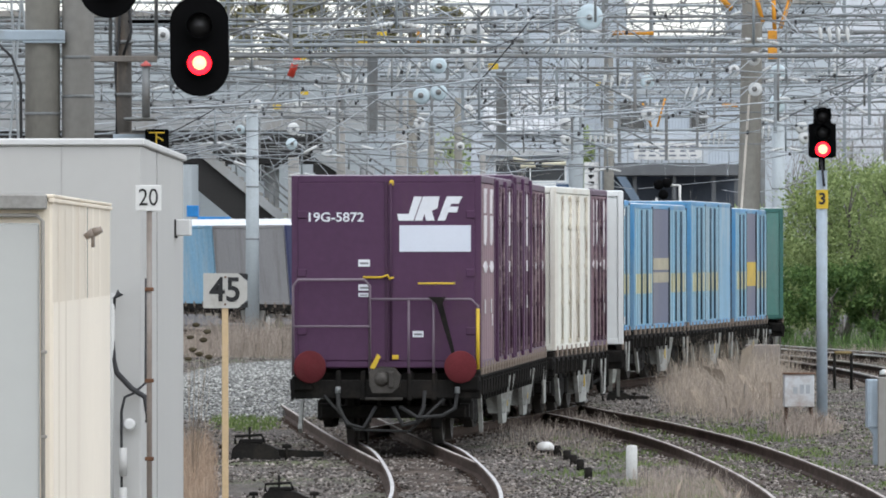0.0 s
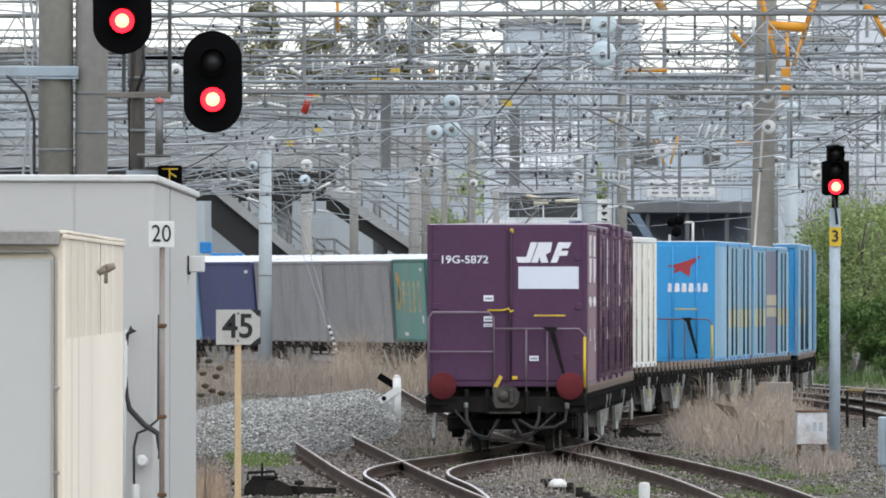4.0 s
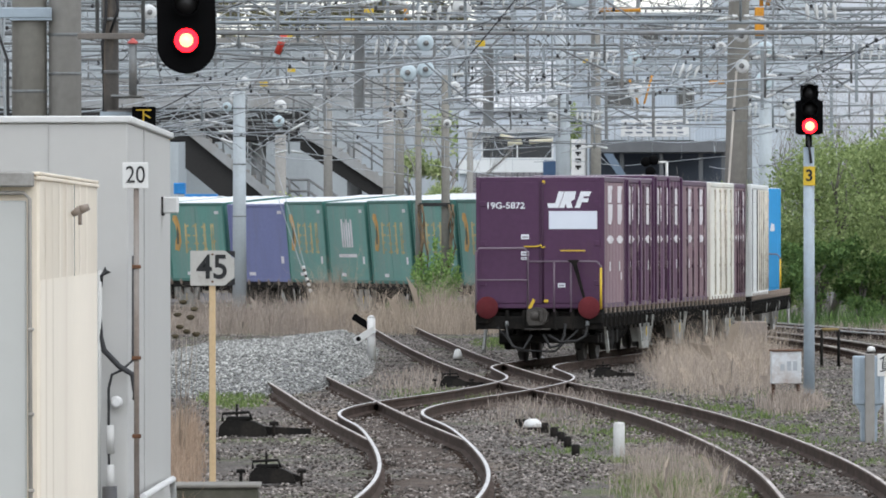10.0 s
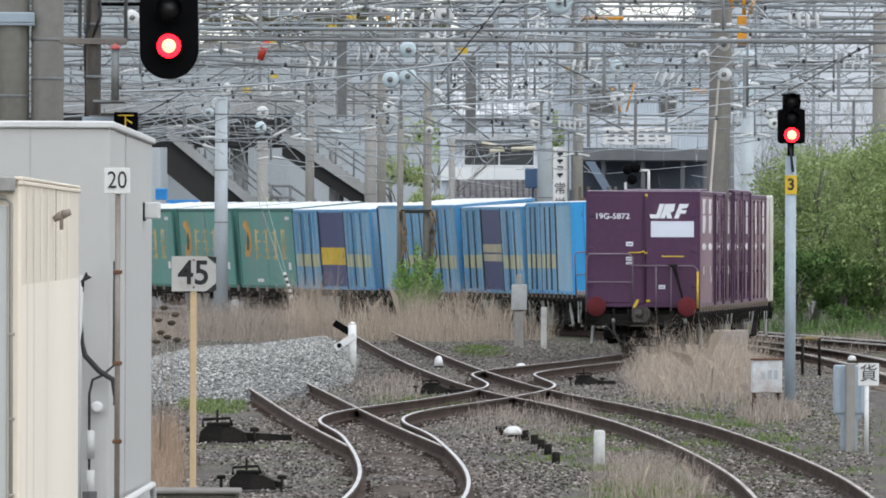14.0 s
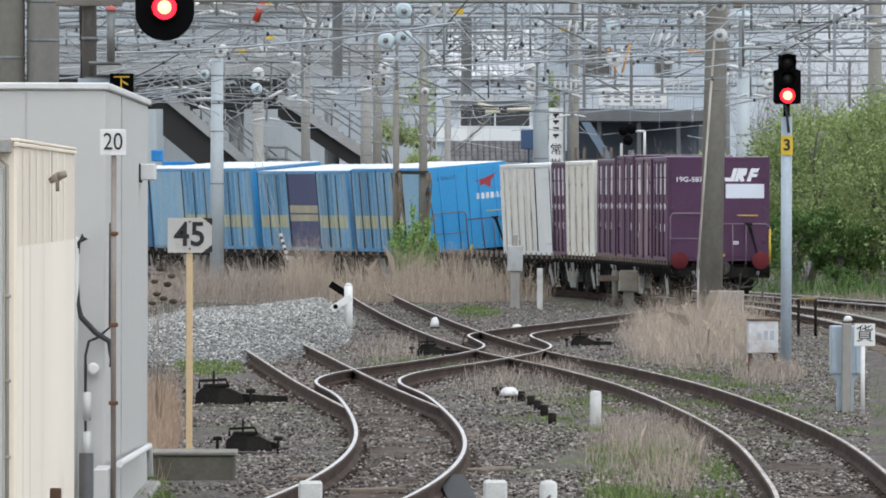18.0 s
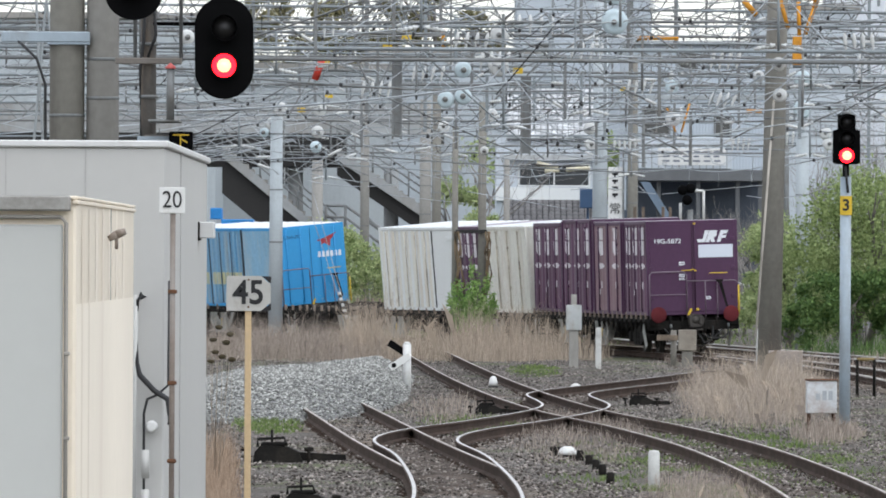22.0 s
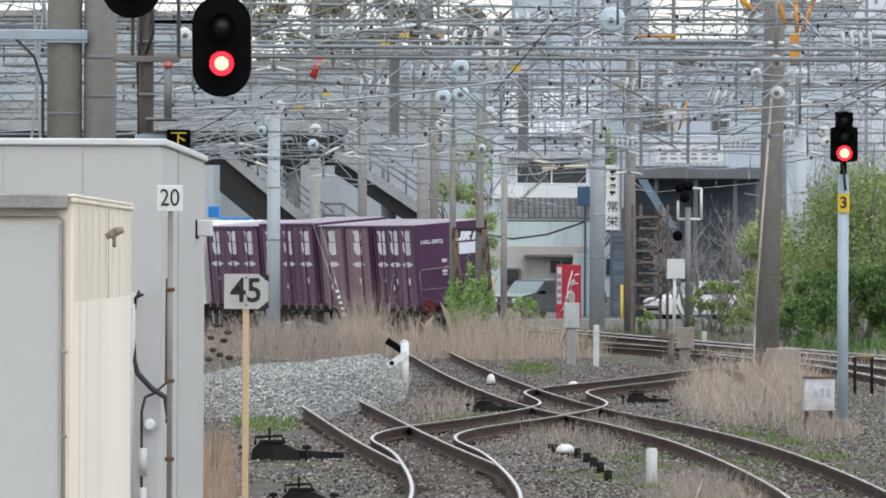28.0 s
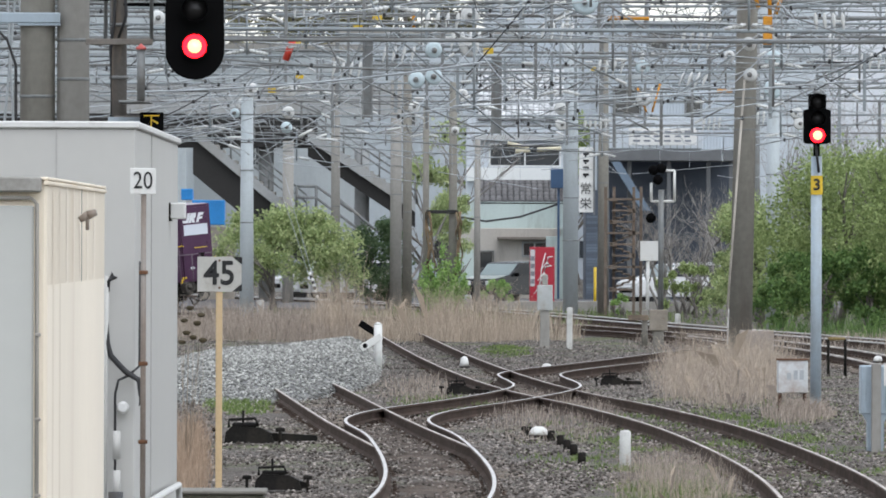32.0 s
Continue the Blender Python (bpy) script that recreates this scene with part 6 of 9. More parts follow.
concrete_post("concrete_mast", "grey concrete pole in front of the stairs", -3.15, 268.0, 0.17, 0.15, 9.5, group="overhead line poles", material=CONC, bands=(3.6, 5.2))
concrete_post("concrete_mast", "pale round pillar under the footbridge", -5.362, 296.0, 0.22, 0.22, 6.3, group="overhead line poles", material=CONC, bands=(5.9,))
concrete_post("concrete_mast", "weathered concrete mast against the green trees", 14.981, 232.0, 0.24, 0.2, 9.5, group="overhead line poles", material=CONCDK, bands=(3.1, 4.4))
concrete_post("utility_pole", "thin steel post among bare branches", 10.743, 240.0, 0.09, 0.08, 9.0, group="overhead line poles", material=GALVDK)


def cross_pair():
    m = thing("cross_bar", "black timber bar between two poles with hanging creepers", "cross bar")
    a, b = (0.091, 211.8, 3.223), (0.99, 211.8, 3.195)
    bm = bmesh.new()
    box(bm, a[0], b[0], a[1] - 0.06, a[1] + 0.06, a[2] - 0.05, a[2] + 0.05, 0.01)
    part("bar", bm, mat("black_rubber", (0.02, 0.02, 0.02)), m)
    for k, x in enumerate((a[0], b[0])):
        bm = bmesh.new()
        rng = random.Random(k)
        for i in range(4):
            pts = [(x + rng.uniform(-0.08, 0.12), a[1] - 0.1, a[2])]
            for j in range(6):
                pts.append((pts[-1][0] + rng.uniform(-0.08, 0.08), a[1] - 0.1, a[2] - 0.3 * (j + 1)))
            tube(bm, pts, 0.025, 4)
        part("creeper", bm, mat("dry_creeper_bark", (0.22, 0.16, 0.10), 0.9, vary=0.3), m, "dry hanging creeper")


cross_pair()


def ribbon_stay():
    m = thing("stay_wire", "slanting stay with a striped guard at its foot", "wire", "stay wires")
    a, b = (-4.781, 216, 6.341), (-3.009, 214, 0.72)
    for q in (-0.06, 0.06):
        bm = bmesh.new()
        rod(bm, (a[0] + q * 3, a[1], a[2]), (b[0] + q * 0.5, b[1], b[2]), 0.009, 5)
        part("wire", bm, GALV, m)
    d = (Vector(b) - Vector(a)).normalized()
    for i in range(9):
        bm = bmesh.new()
        p = Vector(b) - d * (0.1 + 0.09 * i)
        rod(bm, p, p + d * 0.09, 0.045, 8)
        part("guard_band", bm, INK if i % 2 else SIGNW, m)
    m = thing("stay_wire", "pale stay rod leaning on the concrete mast", "wire", "stay wires")
    a, b = (7.057, 164, 5.981), (6.643, 163, 0.774)
    bm = bmesh.new()
    rod(bm, a, b, 0.028, 6)
    part("rod", bm, mat("rope_grey", (0.38, 0.35, 0.31), 0.8, vary=0.2), m)


ribbon_stay()

# ---- overhead line: gantries, brackets, insulators and wires ----


def string_mesh(n, r, gap):
    """A string of porcelain sheds along z, hanging down from 0."""
    bm = bmesh.new()
    prof = [(0.025, 0.04)]
    for i in range(n):
        z = -i * gap
        prof += [(0.03, z), (r, z - gap * 0.45), (r * 0.9, z - gap * 0.6), (0.035, z - gap * 0.7)]
    prof += [(0.025, -n * gap - 0.05)]
    lathe(bm, prof, 10)
    me = finish(bm, "insulator")
    me.materials.append(PORC)
    for p in me.polygons:
        p.use_smooth = True
    return me


STRING = string_mesh(5, 0.085, 0.11)
SMALL = string_mesh(4, 0.05, 0.08)


def disc_mesh(material, r):
    bm = bmesh.new()
    lathe(bm, [(0.0, 0.1), (0.03, 0.1), (0.05, 0.03), (r * 0.6, 0.045), (r * 0.94, 0.02), (r, -0.05), (r * 0.85, -0.1), (0.06, -0.05), (0.05, -0.2), (0.0, -0.2)], 22, pose(0, 0, 0, 90))
    me = finish(bm, "disc_insulator")
    me.materials.append(material)
    for p in me.polygons:
        p.use_smooth = True
    return me


def hub_mesh():
    bm = bmesh.new()
    lathe(bm, [(0.0, 0.16), (0.055, 0.15), (0.06, 0.08), (0.05, 0.02)], 10, pose(0, 0, 0, 90))
    me = finish(bm, "hub")
    me.materials.append(GALVDK)
    return me


HUB = hub_mesh()


GANTRIES = []


def hang(y):
    """The gantry nearest to a distance, which carries what hangs there."""
    return min(GANTRIES, key=lambda q: abs(q[0] - y))[1]


OHSTEEL = mat("grey_overhead_steel", (0.25, 0.28, 0.295), 0.6, 0.2, vary=0.15, scale=4, dirt=(0.2, 0.19, 0.18), dirt_amount=0.3)


def gantry(y, chords, lean, braces, seed, material=None):
    """Steel beams across the yard at distance y: chord heights, thin braces between them, a few droppers with insulators."""
    rng = random.Random(seed)
    g = thing("overhead_gantry", "galvanised steel lattice gantry with hanging insulators over the tracks", "gantry", "gantries over the yard")
    GANTRIES.append((y, g))
    material = material or OHSTEEL
    w = 0.068 * y + 1.5
    for i, z in enumerate(chords):
        bm = bmesh.new()
        rod(bm, (-w, y, z - lean * w), (w, y, z + lean * w), rng.uniform(0.024, 0.04), 8)
        part("beam", bm, material if i % 2 == 0 else GALVDK, g)
    if braces:
        for a, b in zip(chords, chords[1:]):
            if b - a > 1.3:
                continue
            step = max((b - a) * 1.15, 0.55)
            x = -w
            up = True
            while x < w:
                if rng.random() < 0.7:
                    bm = bmesh.new()
                    za, zb = (a, b) if up else (b, a)
                    rod(bm, (x, y, za + lean * x), (x + step, y, zb + lean * x), 0.014, 4)
                    part("brace", bm, GALVDK, g)
                x += step
                up = not up
    for x in (-w, w):
        bm = bmesh.new()
        rod(bm, (x, y, -0.3), (x, y, max(chords) + 0.3), 0.2, 12, 0.17)
        part("post", bm, CONC, g)
    n = rng.randint(3, 5)
    low = min(chords)
    for i in range(n):
        x = -w * 0.9 + 1.8 * w * (i + rng.uniform(0.1, 0.9)) / n
        L = rng.uniform(0.5, 1.4)
        bm = bmesh.new()
        rod(bm, (x, y, low + lean * x), (x, y, low - L), 0.026, 6)
        part("hanger", bm, material if i % 2 else GALVDK, g)
        z = low - L + 0.1
        for s in (-1, 1):
            bm = bmesh.new()
            tip = (x + s * rng.uniform(0.9, 1.9), y - rng.uniform(0, 0.5), z - rng.uniform(-0.35, 0.3))
            rod(bm, (x + s * 0.05, y, z), tip, 0.014, 5)
            part("bracket", bm, GALV, g)
            bm = bmesh.new()
            rod(bm, (x, y, low - 0.1), Vector((x, y, z)).lerp(Vector(tip), 0.8), 0.011, 4)
            part("stay", bm, WIRE, g)
            if i % 2:
                part("insulator", SMALL, PORC, g, m=pose(x + s * 0.1, y, z) @ pose(0, 0, 0, 0, -s * 78, 0))
    return g


gantry(140.0, (7.931, 7.655), 0.004, True, 1)
gantry(150.0, (6.672, 6.456), -0.001, False, 2)
gantry(164.0, (8.59, 7.658, 7.559), 0.006, True, 3)
gantry(176.0, (7.53, 7.223), 0.004, True, 4)
gantry(188.0, (8.771, 8.116), -0.006, True, 5)
gantry(200.0, (7.354, 7.111), 0.003, False, 6)
gantry(213.0, (7.17, 6.702), 0.008, True, 7)
gantry(226.0, (8.637, 8.123), -0.004, True, 8)
gantry(240.0, (7.454, 6.872), 0.004, True, 9)
gantry(252.0, (6.595, 6.251), 0.006, False, 10)
gantry(266.0, (11.78, 10.369, 8.556), 0.002, True, 11)
gantry(280.0, (7.814, 6.414), 0.003, False, 12)


def aloft(u, v, y):
    """A place high over the yard from its bearing and rise at distance y."""
    k = y / 13200
    return Vector(((u + 35 - 784) * k, y, 2.49 - (v - 421) * k))


def disc(x, y, z, r, blue=True):
    """A round insulator seen end-on."""
    shed = part("disc_insulator", disc_mesh(PORCBLUE if blue else PORC, r), PORC, hang(y), "round pale blue porcelain insulator seen end-on" if blue else "round white porcelain insulator seen end-on",
                pose(x, y, z, random.uniform(-9, 9), 0, random.uniform(-12, 12)))
    part("hub", HUB, GALVDK, shed)
    bm = bmesh.new()
    rod(bm, (0, 0.1, 0), (0, 1.4, 0.05), 0.025, 6)
    part("rod", bm, GALVDK, shed)


for u, v, y, r, blue in ((767, 89, 152, 0.175, 1), (736, 142, 152, 0.175, 1), (767, 136, 152, 0.175, 1), (1034, 3, 150, 0.27, 1), (1035, -50, 150, 0.27, 1), (1369, 104, 221, 0.28, 1), (1368, 156, 221, 0.28, 1),
                         (831, 27, 166, 0.22, 0), (831, 84, 166, 0.22, 0), (1137, 118, 200, 0.20, 1), (1139, 174, 200, 0.21, 0), (1325, 77, 164, 0.16, 0), (1327, 131, 164, 0.16, 0),
                         (443, 160, 213, 0.21, 0), (510, 201, 232, 0.20, 0), (507, 227, 240, 0.19, 1), (428, 186, 216, 0.17, 0), (415, 202, 214, 0.14, 1), (513, 161, 236, 0.23, 0),
                         (818, 168, 212, 0.17, 0), (733, 190, 222, 0.18, 0), (991, 192, 230, 0.2, 0), (994, 220, 232, 0.2, 0), (1409, 198, 225, 0.19, 0), (1415, 217, 225, 0.19, 0),
                         (805, 232, 211, 0.12, 0), (1290, 98, 164, 0.13, 0), (278, 34, 160, 0.17, 0)):
    at = aloft(u, v, y)
    disc(at.x, at.y, at.z, r, blue)


def masts_above():
    """Uprights that hang between the wires: two wide channels and thin droppers."""
    for i, (u, v0, v1, y, w) in enumerate(((650, 62, 213, 178, 0.125), (878, 100, 240, 176, 0.125), (1018, -90, 210, 235, 0.05), (1064, -90, 240, 235, 0.06), (925, -90, 110, 190, 0.03), (596, -90, 170, 250, 0.07),
                                            (700, -90, 200, 258, 0.06), (1255, -90, 190, 200, 0.03), (1145, -90, 100, 190, 0.025), (505, -90, 150, 244, 0.05), (965, -90, 60, 160, 0.025),
                                            (395, -60, 150, 230, 0.05), (1485, -90, 300, 236, 0.05), (745, -90, 90, 165, 0.02), (1472, 0, 120, 170, 0.02))):
        k = y / 13200
        x = (u + 35 - 784) * k
        m = hang(y)
        z0, z1 = 2.49 - (v1 - 421) * k, 2.49 - (v0 - 421) * k
        bm = bmesh.new()
        if i < 2:
            for a, b in ((-w, -w + 0.05), (w - 0.05, w)):
                box(bm, x + a, x + b, y - 0.06, y + 0.04, z0, z1, 0.006)
            box(bm, x - w + 0.05, x + w - 0.05, y + 0.01, y + 0.04, z0 + 0.05, z1, 0.004)
        else:
            box(bm, x - w, x + w, y - w, y + w, z0, z1, 0.006)
        part("drop_arm", bm, GALVDK if i < 2 or i % 2 else OHSTEEL, m)


masts_above()


def sagging(a, b, sag, n=9):
    a, b = Vector(a), Vector(b)
    return [a.lerp(b, i / n) - Vector((0, 0, sag * 4 * (i / n) * (1 - i / n))) for i in range(n + 1)]


def catenaries():
    """Contact and messenger wires with droppers along the tracks, and fine span wires, stays and clamps across them."""
    rng = random.Random(21)
    for i in range(40):
        y0 = rng.choice((150, 164, 176, 188, 200, 213, 226, 240, 252))
        y1 = y0 + rng.choice((38, 50, 64, 76)) * (1 if rng.random() < 0.8 else 0.35)
        z = rng.uniform(5.0, 9.6) * (0.88 + y0 / 2000)
        x0 = rng.uniform(-0.066, 0.066) * y0
        x1 = x0 + rng.uniform(-5.0, 4.0)
        w = hang((y0 + y1) / 2)
        up = sagging((x0, y0, z), (x1, y1, z + rng.uniform(-0.7, 0.7)), rng.uniform(0.15, 0.5))
        bm = bmesh.new()
        tube(bm, up, rng.choice((0.009, 0.012, 0.015)), 4)
        part("messenger", bm, WIRE if i % 4 else GALVDK, w)
        if i % 2 == 0:
            low = [Vector((p.x, p.y, z - 0.85)) for p in up]
            bm = bmesh.new()
            tube(bm, low, 0.010, 4)
            part("contact_wire", bm, WIRE, w)
            for p, q in list(zip(up, low))[1:-1:2]:
                bm = bmesh.new()
                rod(bm, p, q, 0.006, 3)
                part("dropper", bm, WIRE, w)
    bm = bmesh.new()
    lathe(bm, [(0.0, -0.05), (0.032, -0.035), (0.036, 0.02), (0.0, 0.05)], 7)
    clamp = finish(bm, "clamp")
    clamp.materials.append(WIREDK)
    # fine wires across the yard, most of them nearly level, many with black clamps
    for i in range(330):
        y = rng.uniform(142, 275)
        k = y / 13200
        v = rng.uniform(-95, 120) if rng.random() < 0.66 else rng.uniform(105, 262)
        za = 2.49 + (421 - v) * k
        half = rng.choice((0.5, 0.8, 1.2, 1.8, 2.6, 5.0)) * rng.uniform(0.7, 1.3)
        x = rng.uniform(-0.058, 0.062) * y
        slope = rng.gauss(0, 0.09) if half > 1.6 else rng.gauss(0, 0.4)
        w = hang(y)
        pts = sagging((x - half, y + rng.uniform(-6, 6), za - slope * half), (x + half, y + rng.uniform(-6, 6), za + slope * half), rng.uniform(0.005, 0.05) * half)
        bm = bmesh.new()
        tube(bm, pts, rng.choice((0.006, 0.008, 0.010, 0.012, 0.014, 0.019)), 4)
        part("span_wire", bm, rng.choice((GALV, WIRE, OHSTEEL, GALVDK, GALVDK, WIREDK if half < 1.4 else GALVDK)), w)
        if i % 5 < 2:
            for p in rng.sample(pts, rng.randint(1, 4)):
                part("clamp", clamp, WIREDK, w, m=Matrix.Translation(p))
    # steep stays and steady arms set in pairs
    for i in range(110):
        y = rng.uniform(150, 262)
        k = y / 13200
        x, z = rng.uniform(-0.036, 0.06) * y, 2.49 + (421 - rng.uniform(-80, 190)) * k
        w = hang(y)
        a = rng.uniform(0.45, 1.2)
        L = rng.uniform(0.7, 1.7)
        for s in (-1, 1) if i % 3 else (1,):
            bm = bmesh.new()
            rod(bm, (x, y, z), (x + s * L * math.cos(a), y, z + L * math.sin(a)), rng.choice((0.010, 0.016, 0.022)), 5)
            part("steady_arm", bm, OHSTEEL if i % 2 else GALVDK, w)
        part("clamp", clamp, WIREDK, w, m=pose(x, y - 0.02, z))
    # curled jumper cables
    for i in range(84):
        y = rng.uniform(150, 260)
        k = y / 13200
        x, z = rng.uniform(-0.04, 0.055) * y, 2.49 + (421 - rng.uniform(-60, 230)) * k
        w = hang(y)
        bm = bmesh.new()
        r = rng.uniform(0.1, 0.5)
        a0 = rng.uniform(-0.4, 0.4)
        tube(bm, [(x + r * math.cos(a0 + t * 0.42) * 1.4, y, z - abs(r * math.sin(t * 0.42)) + 0.1 * math.sin(t)) for t in range(8)], 0.009, 5)
        part("jumper_cable", bm, WIREDK if i % 2 else WIRE, w)
    # the fan of pale pull-off arms beside the pale pole, some ending in white sleeves
    for i in range(20):
        y = 196 + i * 2.0
        w = hang(y)
        a, b = aloft(rng.uniform(262, 300), 148 + i * 6.2 + rng.uniform(-3, 3), y), aloft(rng.uniform(395, 480), 132 + i * 5.2 + rng.uniform(-5, 5), y)
        bm = bmesh.new()
        tube(bm, [a, a.lerp(b, 0.6) + Vector((0, 0, 0.03)), b, b + Vector((0.12, 0, -0.1))], 0.016, 5)
        part("pull_off_arm", bm, GALV if i % 3 else WIRE, w)
    for (u0, v0), (u1, v1), y in (((340, 237), (432, 268), 206), ((455, 285), (560, 226), 208), ((455, 240), (610, 250), 214), ((560, 216), (660, 238), 230), ((500, 268), (585, 236), 226), ((600, 250), (720, 224), 236), ((300, 250), (445, 244), 230)):
        w = hang(y)
        a, b = aloft(u0, v0, y), aloft(u1, v1, y)
        bm = bmesh.new()
        tube(bm, [a, a.lerp(b, 0.5), b, b + Vector((0.15, 0, -0.13))], 0.016, 5)
        part("pull_off_arm", bm, GALV, w)
        bm = bmesh.new()
        rod(bm, a.lerp(b, 0.7), a.lerp(b, 0.92), 0.045, 8, 0.035)
        part("sleeve", bm, PORC, w)
    # cream sleeves low by the house
    for u0, v0, u1, v1 in ((898, 254, 936, 262), (912, 268, 938, 266), (950, 265, 992, 262)):
        a, b = aloft(u0, v0, 240), aloft(u1, v1, 240)
        bm = bmesh.new()
        rod(bm, a, b, 0.075, 8, 0.06)
        part("sleeve", bm, mat("cream_insulator_sleeve", (0.60, 0.56, 0.42), 0.4, vary=0.1), hang(240), "cream insulating sleeve")


catenaries()


def sleeve_mesh():
    """A stubby ribbed insulator along x, from 0 to 0.42."""
    bm = bmesh.new()
    prof = [(0.03, 0.0)]
    for i in range(5):
        prof += [(0.045, 0.03 + i * 0.075), (0.075, 0.05 + i * 0.075), (0.045, 0.075 + i * 0.075)]
    lathe(bm, prof + [(0.03, 0.42)], 9, pose(0, 0, 0, 0, 90))
    me = finish(bm, "insulator")
    me.materials.append(PORC)
    return me


SLEEVE = sleeve_mesh()


def cantilevers():
    """Hinged bracket arms on short drop posts: a level tube, a raking tube, a registration tube and a bent steady arm."""
    rng = random.Random(77)
    for i in range(54):
        y = rng.choice((150, 158, 164, 170, 176, 182, 188, 196, 205, 213, 226, 240, 252)) + rng.uniform(-2, 2)
        u, v = 395 + (i * 193.7) % 1190, -75 + (i * 71.3) % 320
        at = aloft(u, v, y)
        if at.z < 4.9:
            continue
        g = hang(y)
        sd = rng.choice((-1, 1))
        L, H = rng.uniform(1.0, 1.7), rng.uniform(0.3, 0.55)
        steel = rng.choice((OHSTEEL, GALVDK, GALVDK))
        bm = bmesh.new()
        box(bm, at.x - 0.035, at.x + 0.035, y - 0.035, y + 0.035, at.z - H - 0.25, at.z + 0.6, 0.006)
        part("drop_post", bm, GALVDK if i % 3 else OHSTEEL, g)
        top, low = Vector((at.x + sd * 0.06, y, at.z)), Vector((at.x + sd * 0.06, y, at.z - H))
        tip = top + Vector((sd * L, -0.1, rng.uniform(-0.05, 0.12)))
        for a in (top, low):
            b = tip if a is top else top.lerp(tip, 0.82)
            way = (b - a).normalized()
            turn = Matrix.Translation(a) @ way.to_track_quat("X", "Z").to_matrix().to_4x4() @ Matrix.Scale(0.62, 4)
            part("insulator", SLEEVE, PORC, g, m=turn)
            bm = bmesh.new()
            rod(bm, a + way * 0.25, b, 0.017 if a is top else 0.02, 7)
            part("bracket_tube", bm, steel, g)
        bm = bmesh.new()
        a = low.lerp(top.lerp(tip, 0.82), 0.45)
        b = a + Vector((sd * L * 0.55, 0, -0.06))
        rod(bm, a, b, 0.013, 6)
        part("registration_tube", bm, OHSTEEL, g)
        bm = bmesh.new()
        tube(bm, [b, b + Vector((-sd * 0.25, 0, -0.1)), b + Vector((-sd * 0.75, 0, -0.17)), b + Vector((-sd * 0.95, 0, -0.28))], 0.012, 5)
        part("steady_arm", bm, WIRE, g)
        bm = bmesh.new()
        rod(bm, tip, (tip.x, tip.y, a.z), 0.008, 4)
        part("dropper", bm, WIREDK if i % 2 else WIRE, g)


cantilevers()


def upright_shed():
    bm = bmesh.new()
    lathe(bm, [(0.015, -0.22), (0.035, -0.18), (0.03, -0.06), (0.05, 0.0), (0.045, 0.12), (0.02, 0.2), (0.0, 0.21)], 9)
    me = finish(bm, "insulator")
    me.materials.append(PORC)
    for p in me.polygons:
        p.use_smooth = True
    return me


SHED = upright_shed()


def insulator_row(u, v, y, n, gap, tilt):
    """Slanting white insulators along a bar."""
    g = hang(y)
    at = aloft(u, v, y)
    bm = bmesh.new()
    rod(bm, (at.x - 0.25, y, at.z - 0.1), (at.x + n * gap + 0.15, y, at.z - 0.1), 0.03, 7)
    part("insulator_bar", bm, OHSTEEL, g)
    for i in range(n):
        part("insulator", SHED, PORC, g, m=pose(at.x + i * gap, y, at.z + 0.06) @ pose(0, 0, 0, 0, tilt, 0))


for q in ((1208, 73, 165, 4, 0.19, 12), (1035, 223, 230, 5, 0.16, 0), (1245, 221, 230, 4, 0.16, 6), (1443, 42, 165, 4, 0.2, -6), (1206, 144, 196, 4, 0.2, 20), (866, 12, 165, 5, 0.24, 0), (680, 100, 190, 4, 0.24, 14),
          (755, 44, 165, 4, 0.22, 10), (1370, 72, 165, 2, 0.3, 0), (1525, 110, 190, 4, 0.22, 8), (505, 20, 185, 3, 0.22, 0), (445, -60, 165, 4, 0.2, 0), (1000, -50, 165, 4, 0.2, 8), (1300, -40, 170, 4, 0.2, 0),
          (1140, 170, 205, 2, 0.2, 0), (590, 128, 190, 4, 0.22, 10), (960, 60, 172, 4, 0.22, 8), (800, 75, 172, 4, 0.2, 10), (1060, 120, 196, 4, 0.2, 12), (640, -30, 172, 4, 0.22, 0), (1330, 210, 228, 4, 0.18, 4)):
    insulator_row(*q)
for u, v, y in ((1003, 15, 172), (1135, 92, 200), (1100, -60, 172), (1470, 60, 172), (590, -80, 176)):
    at = aloft(u, v, y)
    s = part("insulator_string", STRING, PORC, hang(y), "hanging string of white porcelain sheds", Matrix.Translation(at))
    bm = bmesh.new()
    rod(bm, (0, 0, -0.8), (0, 0, 0.5), 0.014, 6)
    part("rod", bm, GALVDK, s)


